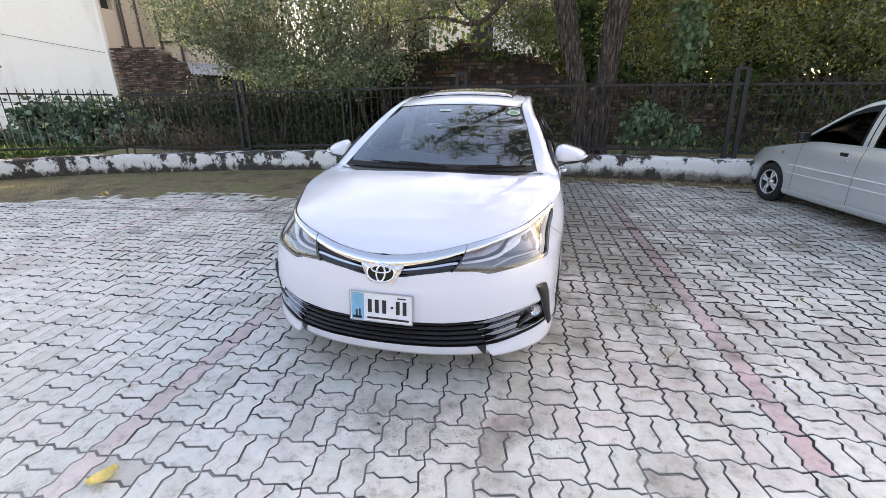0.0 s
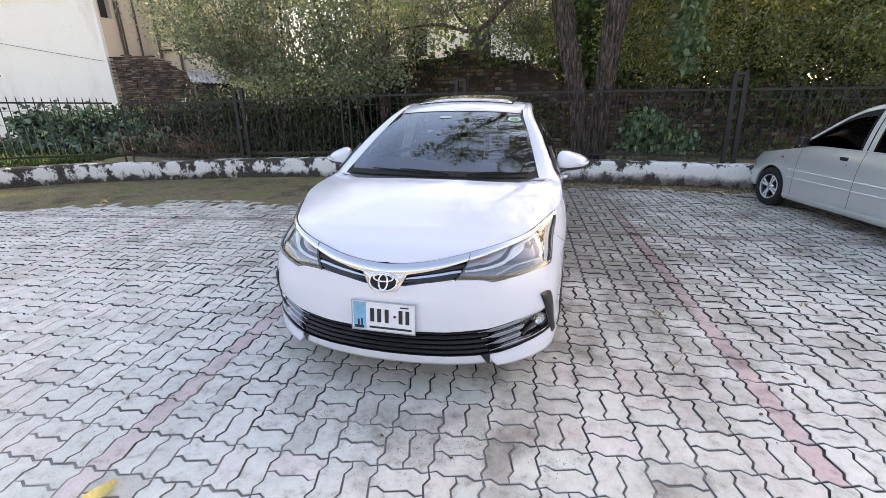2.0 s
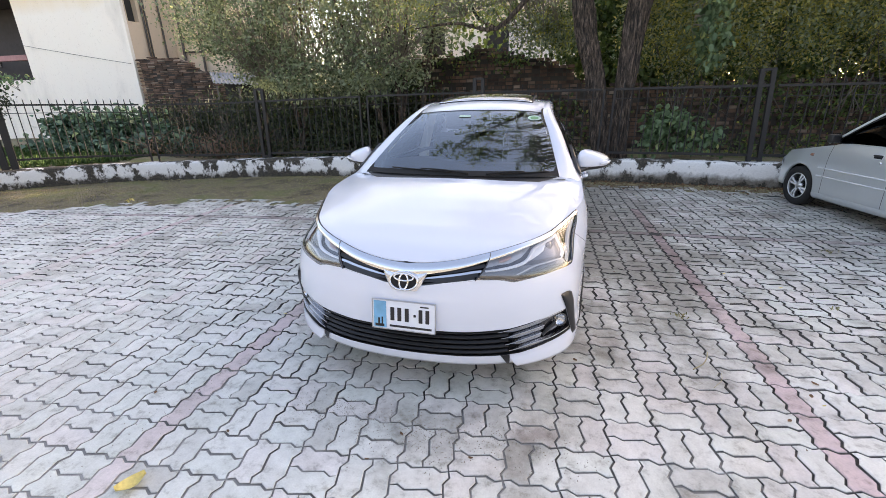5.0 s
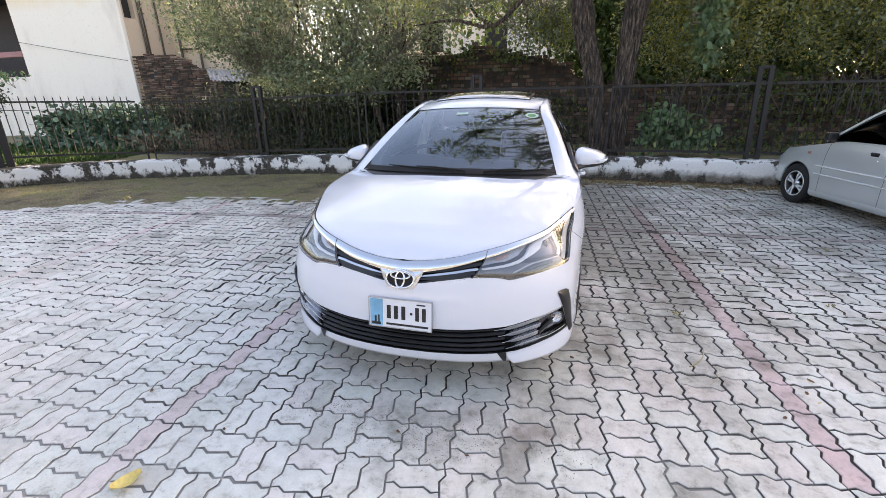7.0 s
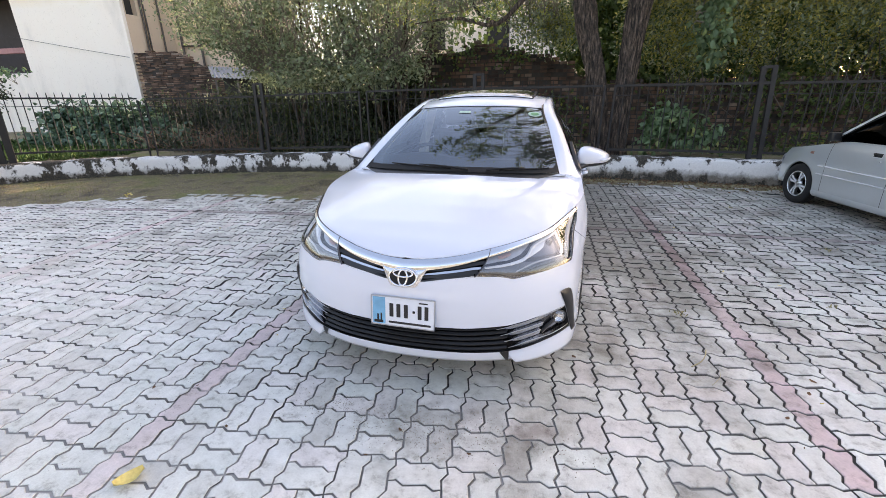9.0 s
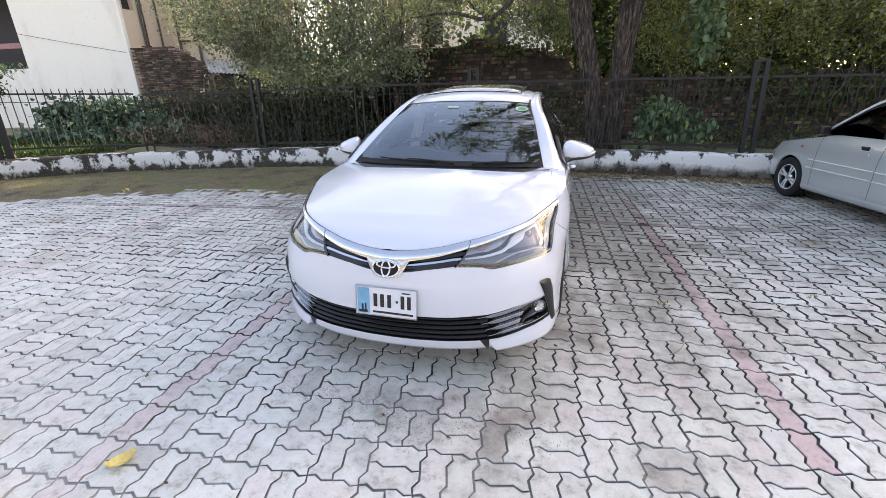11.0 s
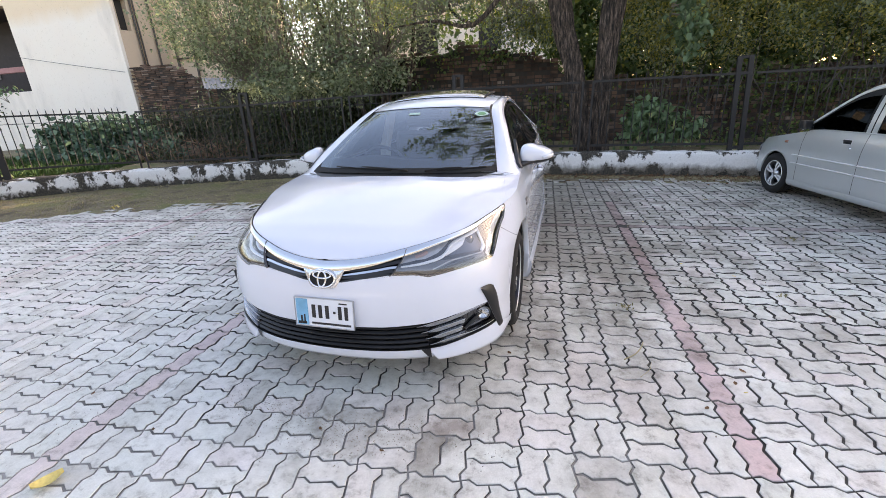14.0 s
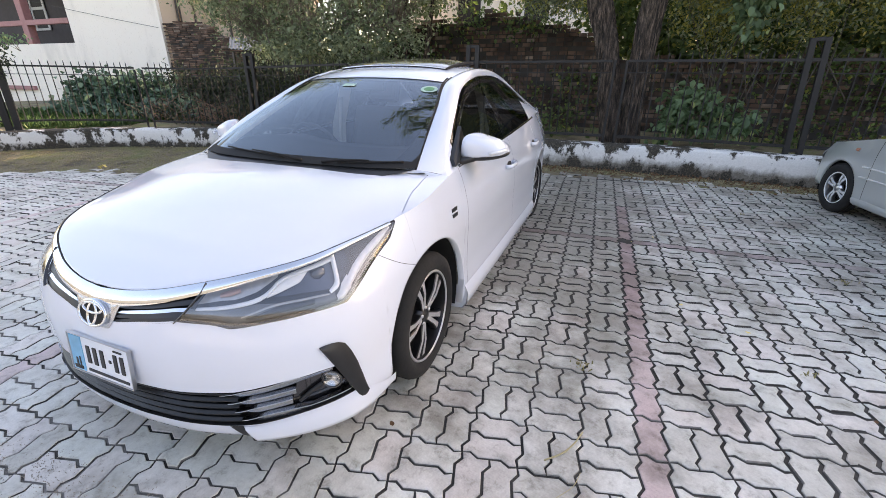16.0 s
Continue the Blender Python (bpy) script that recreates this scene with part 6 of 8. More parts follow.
def mirror(sg, parent):
    """A door mirror: a rounded shell open behind, on an arm."""
    body = bmesh.new()
    bmesh.ops.create_uvsphere(body, u_segments=28, v_segments=18, radius=1)
    for v in body.verts:
        x, y, z = v.co
        sq = lambda q, p: math.copysign(abs(q) ** p, q)
        x, y, z = sq(x, 0.62), sq(y, 0.7), max(sq(z, 0.6), -0.62)
        if y > 0.25:
            y = 0.25
        w = 0.111 * (1.0 - 0.08 * z)
        v.co = Vector((sg * (0.909 + x * w + 0.02 * y), 1.545 + y * 0.105 + 0.035 * (x + 1), 1.018 - 0.008 * x + z * (0.062 - 0.024 * x)))
    shell = part("mirror_shell", body, M_white_paint, parent, "white door mirror shell", True)
    bm = bmesh.new()
    bmesh.ops.create_uvsphere(bm, u_segments=20, v_segments=10, radius=1)
    for v in bm.verts:
        v.co = Vector((sg * (0.912 + v.co.x * 0.116), 1.548 + v.co.y * 0.095 + 0.035 * (v.co.x + 1), 0.966 + v.co.z * 0.026 + 0.012 * (v.co.x + 1)))
    part("mirror_underside", bm, M_black_plastic, shell, "black underside", True)
    tube_part("mirror_arm", catmull([(sg * 0.80, 1.44, 0.955), (sg * 0.84, 1.48, 0.968), (sg * 0.90, 1.54, 0.982)], 8), 0.02, M_black_plastic, shell, 8)
    q = [(sg * 0.832, 1.609, 0.985), (sg * 0.995, 1.657, 0.995), (sg * 0.992, 1.657, 1.035), (sg * 0.836, 1.609, 1.078)]
    piece("mirror_glass", q, [(0, 1, 2, 3)], M_chrome, shell, False)
    tube_part("turn_signal", catmull([(sg * 0.953, 1.475, 1.004), (sg * 1.000, 1.515, 1.010), (sg * 1.019, 1.575, 1.014)], 8), 0.008, M_lamp_light, shell, 6)


def welded(name, vs, fs, mat, parent, label=""):
    """One mesh out of two mirrored halves, joined down the middle."""
    bm = bmesh.new()
    vv = [bm.verts.new(v) for v in vs]
    for f in fs:
        try:
            bm.faces.new([vv[i] for i in f])
        except ValueError:
            pass
    bmesh.ops.remove_doubles(bm, verts=bm.verts[:], dist=0.0006)
    return part(name, bm, mat, parent, label, True)


def make_nose(car):
    """Lamps, grille, lower intake, fog lamps, emblem, plate."""
    brow = [[], []]
    # backing of the lower opening
    for sg in (1, -1):
        ss = np.linspace(0.0, S_GR - 0.004, 60)
        vs, fs = CAR.patch(ss, [Z_OPEN_LOW(s) - 0.03 for s in ss], [Z_OPEN_TOP(s) + 0.03 for s in ss], 4, -0.045, sg)
        piece("intake_backing", vs, fs, M_matt_black, car)
        # returns of the opening rim
        for nm, fn in (("intake_rim", Z_OPEN_TOP), ("intake_rim", Z_OPEN_LOW)):
            ss = [s for s in body_columns(0, S_GR, 0.012)]
            a = [CAR.pt(s, fn(s), 0.0, sg) for s in ss]
            b = [CAR.pt(s, fn(s), -0.046, sg) for s in ss]
            strip(nm, a, b, M_black_plastic, car, 1)
    for k in range(5):
        t = (k + 0.5) / 5
        pts = []
        for x in np.linspace(-0.50, 0.50, 41):
            s = SX(abs(x)) if x else 0.0
            z = Z_OPEN_LOW(s) + (Z_OPEN_TOP(s) - Z_OPEN_LOW(s)) * t
            pts.append(CAR.pt(s, z, -0.012, 1 if x >= 0 else -1))
        vs = []
        for p in pts:
            vs += [p + Vector((0, 0.004, 0.009)), p + Vector((0, -0.006, 0.002)), p + Vector((0, -0.004, -0.004)), p + Vector((0, 0.03, -0.006)), p + Vector((0, 0.03, 0.009))]
        fs = []
        for i in range(40):
            for j in range(5):
                fs.append((i * 5 + j, i * 5 + (j + 1) % 5, i * 5 + 5 + (j + 1) % 5, i * 5 + 5 + j))
        piece("slat", vs, fs, M_black_plastic, car, False)
    for sg in (1, -1):
        # satin blades that run from the grille round the fog lamp
        for k, (sa, sb) in enumerate(((0.515, 0.900), (0.495, 0.690), (0.475, 0.705), (0.455, 0.836))):
            ss = np.linspace(sa, sb, 26)
            mids, hs = [], []
            for s in ss:
                lo, hi = Z_OPEN_LOW(s), Z_OPEN_TOP(min(s, 0.84))
                h = (hi - lo) / 8 * 0.82 * (0.12 + 0.88 * smoothstep(sa, sa + 0.09, s))
                if k in (0, 3):
                    h = min(h, 0.017 - 0.008 * smoothstep(0.66, 0.76, s))
                z = lo + (hi - lo) * (k + 0.5) / 4
                if k == 0:
                    z = z * (1 - smoothstep(0.6, 0.75, s)) + (lo + 0.012) * smoothstep(0.6, 0.75, s)
                if k == 3:
                    z = z * (1 - smoothstep(0.6, 0.75, s)) + (hi - 0.012) * smoothstep(0.6, 0.75, s)
                mids.append(z)
                hs.append(h)
            vs = []
            for s, z, h in zip(ss, mids, hs):
                for dz, o in ((-h, -0.022), (-h * 0.8, -0.0095), (h * 0.7, -0.003), (h, -0.022)):
                    vs.append(CAR.pt(s, z + dz, o, sg))
            bl = piece("intake_blade", vs, grid_faces(26, 4, flip=sg < 0), M_blade, car, False, "dark satin blade with a bright edge")
            tube_part("blade_edge", [CAR.pt(s, z + h * 0.72, -0.002, sg) for s, z, h in zip(ss, mids, hs)], 0.0016, M_satin, bl, 5)
        # fog lamp pocket and its strut
        ss = np.linspace(0.688, S_GR - 0.004, 16)
        vs, fs = CAR.patch(ss, [Z_OPEN_LOW(s) for s in ss], [Z_OPEN_TOP(s) for s in ss], 4, -0.034, sg)
        piece("fog_pocket", vs, fs, M_gloss_black, car, True, "black fog lamp pocket")
        ribbon("pocket_strut", [(0.712, 0.318, 0.007), (0.755, 0.345, 0.008), (0.80, 0.366, 0.010)], -0.018, M_black_plastic, car, sg)
        # black slanted bracket outside it
        ss = np.r_[np.linspace(0.798, 0.93, 20), np.linspace(0.934, 0.966, 14)]
        hi_b = table([(0.798, 0.5315), (0.815, 0.535), (0.838, 0.536), (0.864, 0.533), (0.888, 0.520), (0.908, 0.483), (0.930, 0.424), (0.948, 0.362), (0.958, 0.322), (0.962, 0.305), (0.966, 0.285)])
        lo_b = table([(0.798, 0.528), (0.843, 0.441), (0.911, 0.302), (0.936, 0.248), (0.950, 0.247), (0.961, 0.256), (0.966, 0.275)])
        vs, fs = CAR.patch(ss, [lo_b(s) for s in ss], [hi_b(s) for s in ss], 6, 0.003, sg, 0.010)
        piece("corner_bracket", vs, fs, M_black_plastic, car, True, "black slanted bracket beside the fog lamp")
        # stepped lip outside the notch
        ss = np.linspace(0.520, 1.13, 36)
        vs = []
        for s in ss:
            top_z = min(Z_OPEN_LOW(min(s, S_GR)), 0.30 - 0.05 * smoothstep(S_GR, 1.1, s)) - 0.006
            w = 1 - smoothstep(0.95, 1.13, s)
            for t in (0.0, 0.12, 0.35, 0.6, 0.85, 1.0, 1.05, 1.05):
                z = top_z + (0.194 + 0.012 * (1 - w) - top_z) * min(t, 1.0) * (0.2 + 0.8 * smoothstep(0.518, 0.552, s))
                o = CAR.front(z) * (1 - smoothstep(0.30, 1.0, CAR.plan(s)[1])) + 0.006 * smoothstep(0.0, 0.6, t) * w * smoothstep(0.50, 0.56, s) + 0.001
                if t > 1.0:
                    o -= 0.03
                vs.append(CAR.pt(s, z, o if t < 1.01 else o - 0.01, sg))
        piece("lip_corner", vs, grid_faces(36, 8, flip=sg > 0), M_white_paint, car, True, "white stepped lower lip")
        # fog lamp
        c = CAR.pt(0.832, 0.374, -0.020, sg)
        _, _, nx, ny = CAR.plan(0.80)
        ax = Vector((sg * nx * 0.35, ny, 0)).normalized().to_track_quat("Z", "Y").to_matrix().to_4x4()
        m = Matrix.Translation(c) @ ax
        vs, fs = lathe([(0.0, -0.03), (0.026, -0.025), (0.032, 0.004), (0.036, 0.006), (0.039, 0.002), (0.040, -0.03)], m, 28)
        fl = piece("fog_lamp_housing", vs, fs, M_gloss_black, car, True, "satin ring of the fog lamp")
        vs, fs = lathe([(0.0, 0.012), (0.014, 0.010), (0.026, 0.005), (0.033, -0.002)], m, 24)
        piece("fog_lens", vs, fs, M_lens, fl)
        vs, fs = lathe([(0.0, -0.016), (0.010, -0.015), (0.020, -0.008), (0.031, 0.0)], m, 24)
        piece("fog_reflector", vs, fs, M_blade, fl)
        # headlamp, its inner end slanting outwards; u runs along it, v up it
        wid = table([(0, 0.050), (SX(0.16), 0.042), (SX(0.33), 0.034), (SX(0.40), 0.031), (SX(0.5), 0.028), (SX(0.6), 0.024), (1.0, 0.017), (S_HL1, 0.006)])
        top_l = lambda s: max(Z_LAMP(s) + 0.002, Z_TOP(s) - wid(s) + 0.001)
        def lamp_at(u, v):
            s = 0.344 + 0.072 * v + (S_HL1 - 0.002 - 0.344 - 0.072 * v) * u
            return s, Z_LAMP(s) + (top_l(s) - Z_LAMP(s)) * v
        def lamp_grid(off, bulge, us, v0=0.0, v1=1.0, rows=8):
            lo, hi = (v if callable(v) else (lambda u, k=v: k) for v in (v0, v1))
            vs = []
            for u in us:
                for k in range(rows + 1):
                    v = lo(u) + (hi(u) - lo(u)) * k / rows
                    vs.append(CAR.pt(*lamp_at(u, v), off + bulge * 4 * (k / rows) * (1 - k / rows), sg))
            return vs, grid_faces(len(us), rows + 1, flip=sg < 0)
        def lamp_patch(name, u0, u1, v0, v1, off, mat, label="", bulge=0.0):
            vs, fs = lamp_grid(off, bulge, np.linspace(u0, u1, 24), v0, v1, 4)
            return piece(name, vs, fs, mat, lamp, True, label)
        def lamp_band(name, pts, off, mat, label=""):
            return ribbon(name, [(*lamp_at(u, v), h) for u, v, h in pts], off, mat, lamp, sg, label)
        us = np.linspace(0, 1, 60)
        vs, fs = lamp_grid(-0.050, 0, us)
        lamp = piece("headlamp", vs, fs, M_lamp_deep, car, True, "slanted headlamp with a dark chamber and white light guides")
        lamp_patch("indicator_housing", 0.015, 0.33, table([(0, 0.46), (0.25, 0.62), (0.33, 0.82)]), table([(0, 0.92), (0.33, 0.96)]), -0.040, M_lamp_mid, "silvery indicator reflector")
        lamp_band("indicator", [(0.09, 0.70, 0.005), (0.13, 0.74, 0.007), (0.17, 0.77, 0.005)], -0.030, M_indicator, "pale orange indicator bulb")
        lamp_patch("lower_bezel", 0.0, 0.60, 0.0, table([(0, 0.36), (0.25, 0.40), (0.35, 0.30), (0.60, 0.20)]), -0.030, M_lamp_dark, "grey lower bezel", 0.006)
        lamp_patch("bezel_face", 0.24, 0.50, 0.10, table([(0.24, 0.13), (0.36, 0.26), (0.50, 0.20)]), -0.022, M_lamp_deep, "dark scooped bezel face", 0.004)
        # pale band laid on where the bezel catches light
        lamp_band("bezel_highlight", [(0.22, 0.18, 0.0014), (0.34, 0.29, 0.0018), (0.48, 0.25, 0.0018), (0.57, 0.22, 0.001)], -0.018, M_lamp_mid)
        lamp_patch("projector_chamber", 0.31, 0.635, table([(0.31, 0.42), (0.5, 0.30), (0.635, 0.22)]), table([(0.31, 0.60), (0.36, 0.80), (0.635, 0.84)]), -0.044, M_lamp_chamber, "blue-grey projector chamber")
        lamp_patch("light_wedge", 0.30, 0.475, table([(0.30, 0.46), (0.44, 0.60), (0.475, 0.76)]), table([(0.30, 0.52), (0.35, 0.74), (0.475, 0.80)]), -0.030, M_lamp_light, "frosted wedge of the light guide", 0.006)
        lamp_band("light_guide", [(0.03, 0.36, 0.003), (0.14, 0.41, 0.0045), (0.25, 0.47, 0.0055), (0.30, 0.56, 0.0055), (0.345, 0.76, 0.005), (0.42, 0.82, 0.005), (0.54, 0.83, 0.006), (0.645, 0.82, 0.007)], -0.022, M_lamp_light, "bright light guide")
        lamp_band("light_guide", [(0.648, 0.95, 0.009), (0.642, 0.66, 0.009), (0.622, 0.36, 0.008), (0.575, 0.24, 0.004)], -0.020, M_lamp_light, "bright light guide")
        lamp_patch("corner_reflector", 0.60, 0.685, 0.03, table([(0.60, 0.14), (0.64, 0.30), (0.685, 0.34)]), -0.020, M_lamp_fin, "pale corner of the lamp", 0.008)
        lamp_patch("outer_chamber", 0.665, 0.90, table([(0.665, 0.42), (0.90, 0.66)]), 0.96, -0.036, M_lamp_deep, "dark outer chamber")
        lamp_band("lamp_fin", [(0.665, 0.18, 0.008), (0.73, 0.26, 0.011), (0.82, 0.36, 0.011), (0.91, 0.46, 0.009), (0.97, 0.5, 0.003)], -0.010, M_lamp_fin, "pale grey fin at the outer end")
        lamp_band("outer_rim", [(0.66, 0.015, 0.0018), (0.70, 0.04, 0.0026), (0.82, 0.05, 0.0034), (0.93, 0.06, 0.003), (0.985, 0.2, 0.0015)], -0.002, M_gloss_black, "black outer rim")
        vs, fs = lamp_grid(0.002, 0.006, us)
        lens = piece("lamp_lens", vs, fs, M_lens, lamp, True, "clear outer lens")
        lens.visible_shadow = False
        for row in (0, 8):
            a, _ = lamp_grid(0.001, 0, us)
            b, _ = lamp_grid(-0.060, 0, us)
            strip("lamp_rim", a[row::9], b[row::9], M_matt_black, lamp, 1)
        strip("lamp_rim", a[:9], b[:9], M_gloss_black, lamp, 1)
        lamp_band("lower_rim", [(0.0, 0.02, 0.002), (0.10, 0.02, 0.002), (0.20, 0.02, 0.003), (0.24, 0.02, 0.003), (0.4, 0.02, 0.0028), (0.64, 0.02, 0.003)], -0.001, M_gloss_black, "black lower rim")
        ribbon("inner_rim", [(0.345, Z_LAMP(0.345), 0.002), (0.38, (Z_LAMP(0.38) + top_l(0.38)) / 2, 0.0025), (0.416, top_l(0.416), 0.002), (0.430, Z_TOP(0.430) - 0.002, 0.0018)], 0.0115, M_gloss_black, lamp, sg, "black joint at the inner end")
        c = CAR.pt(*lamp_at(0.53, 0.58), -0.058, sg)
        _, _, nx, ny = CAR.plan(0.80)
        ax = Vector((sg * nx * 0.3, ny, 0.15)).normalized().to_track_quat("Z", "Y").to_matrix().to_4x4()
        vs, fs = lathe([(0.0, 0.022), (0.012, 0.020), (0.022, 0.012), (0.027, 0.0), (0.032, -0.004), (0.034, -0.02)], Matrix.Translation(c) @ ax, 24)
        piece("projector", vs, fs, M_gloss_black, lamp, True, "round projector lens")
        # chrome brow: from the emblem along the bonnet edge and over the lamp
        ss = np.linspace(0.0, S_HL1 - 0.03, 80)
        hi = [Z_TOP(s) - 0.0012 for s in ss]
        vs, fs = CAR.patch(ss, [h - wid(s) for s, h in zip(ss, hi)], hi, 4, 0.004, sg, 0.007)
        brow[0] += [f if not brow[1] else tuple(i + len(brow[1]) for i in f) for f in fs]
        brow[1] += vs
        a = [CAR.pt(s, h, 0.003, sg) for s, h in zip(ss, hi)]
        b = [CAR.pt(s, h - 0.001, -0.006, sg) for s, h in zip(ss, hi)]
        strip("bonnet_shut", a, b, M_matt_black, car, 2)
        # dark grille either side of the emblem
        vs = []
        for u in np.linspace(0, 1, 30):
            for v in np.linspace(0, 1, 5):
                s = (0.342 + 0.072 * v) * u
                vs.append(CAR.pt(s, Z_LAMP(s) + (Z_TOP(s) - 0.02 - Z_LAMP(s)) * v, -0.03, sg))
        fs = grid_faces(30, 5, flip=sg < 0)
        piece("grille_backing", vs, fs, M_matt_black, car)
        for t, hgt, mat in ((0.04, 0.006, M_black_plastic), (0.30, 0.006, M_black_plastic), (0.52, 0.0032, M_chrome), (0.80, 0.005, M_black_plastic)):
            ss = np.linspace(SX(0.06), 0.340 + 0.072 * t, 26)
            vs = []
            for s in ss:
                a, b = Z_LAMP(s), Z_TOP(s) - 0.035
                z = a + (b - a) * t
                q = hgt * smoothstep(SX(0.02), SX(0.2), s) + 0.001
                for dz, o in ((-q, -0.02), (-q, 0.0), (q, -0.004), (q, -0.02)):
                    vs.append(CAR.pt(s, z + dz, o, sg))
            piece("grille_slat", vs, grid_faces(26, 4, flip=sg < 0), mat, car, False, "thin grille slat")
    welded("chrome_brow", brow[1], brow[0], M_chrome, car, "chrome bar under the bonnet edge")
    # emblem: chrome shield with three ovals
    face = lambda x, z: CAR.pt(SX(min(abs(x), 0.8)) if abs(x) > 1e-3 else 0.0, z).y
    bm_v, bm_f = [], []
    n = 36
    for r, o in ((1.0, 0.012), (0.98, -0.006), (0.92, -0.010), (0.0, -0.010)):
        for a in np.linspace(0, 2 * math.pi, n, endpoint=False):
            bm_v.append((0.075 * r * math.cos(a), face(0.075 * r * math.cos(a), 0.632) + o + 0.018 * r * math.sin(a), 0.634 + 0.046 * r * math.sin(a)))
    for i in range(3):
        for k in range(n):
            bm_f.append((i * n + k, i * n + (k + 1) % n, (i + 1) * n + (k + 1) % n, (i + 1) * n + k))
    emblem = piece("emblem_base", bm_v, bm_f, M_satin, car, True, "oval chrome emblem base")
    dep = lambda z: face(0, 0.634) - 0.011 + 0.35 * (z - 0.634)
    vs = [(0.068 * math.cos(a), dep(0.634 + 0.041 * math.sin(a)) - 0.002, 0.634 + 0.041 * math.sin(a)) for a in np.linspace(0, 2 * math.pi, n, endpoint=False)]
    piece("emblem_ground", vs, [tuple(range(n))[::-1]], M_matt_black, emblem, False)
    for cx, cz, rx, rz in ((0, 0.634, 0.069, 0.041), (0, 0.632, 0.022, 0.035), (0, 0.651, 0.048, 0.016)):
        pts = [(cx + rx * math.cos(a), dep(cz + rz * math.sin(a)) - 0.003, cz + rz * math.sin(a)) for a in np.linspace(0, 2 * math.pi, n, endpoint=False)]
        tube_part("emblem_ring", pts, 0.0052, M_chrome, emblem, 8, True)
    # chrome wings that carry the emblem
    for sg in (1, -1):
        ss = np.linspace(0.0, SX(0.135), 14)
        vs, fs = CAR.patch(ss, [0.584 + 0.102 * smoothstep(0.055, 0.135, s) for s in ss], [0.690 + 0.0 * s for s in ss], 4, 0.001, sg, 0.006)
        piece("emblem_mount", vs, fs, M_blade, car, True, "chrome mount of the emblem")
    # number plate
    plate = box_part("number_plate", (-0.160, 0.0, 0.385), (0.160, 0.012, 0.533), M_plate, car, Matrix.Translation((0, 0.027, 0)) @ Matrix.Translation((0, 0, 0.459)) @ Matrix.Rotation(radians(-6), 4, "X") @ Matrix.Translation((0, 0, -0.459)), 0.004, "white number plate with a blue margin")
    pm = Matrix.Translation((0, 0.027, 0.459)) @ Matrix.Rotation(radians(-6), 4, "X") @ Matrix.Translation((0, 0, -0.459))
    box_part("plate_margin", (-0.152, -0.003, 0.391), (-0.088, 0.004, 0.527), M_plate_blue, plate, pm, 0.001, "pale blue margin")
    for a, b, c, d in ((-0.130, -0.120, 0.398, 0.440), (-0.112, -0.104, 0.398, 0.446), (-0.145, -0.098, 0.396, 0.410)):
        box_part("plate_drawing", (a, -0.0045, c), (b, -0.002, d), M_plate_black, plate, pm, 0.001)
    for x0, x1 in ((-0.066, -0.046), (-0.030, -0.010), (0.008, 0.028), (0.078, 0.097), (0.112, 0.131)):
        box_part("plate_bar", (x0, -0.003, 0.432), (x1, 0.004, 0.500), M_plate_black, plate, pm, 0.002)
    box_part("plate_bar", (0.052, -0.003, 0.460), (0.064, 0.004, 0.472), M_plate_black, plate, pm, 0.002)
    box_part("plate_bar", (0.085, -0.003, 0.512), (0.128, 0.004, 0.518), M_plate_black, plate, pm, 0.001)
    box_part("plate_bar", (-0.070, -0.003, 0.399), (0.143, 0.004, 0.409), M_plate_black, plate, pm, 0.001)
    for lo, hi in (((-0.1625, 0.383), (-0.159, 0.535)), ((0.159, 0.383), (0.1625, 0.535)), ((-0.159, 0.383), (0.159, 0.3865)), ((-0.159, 0.5315), (0.159, 0.535))):
        box_part("plate_frame", (lo[0], -0.004, lo[1]), (hi[0], 0.010, hi[1]), M_satin, plate, pm, 0.0015)


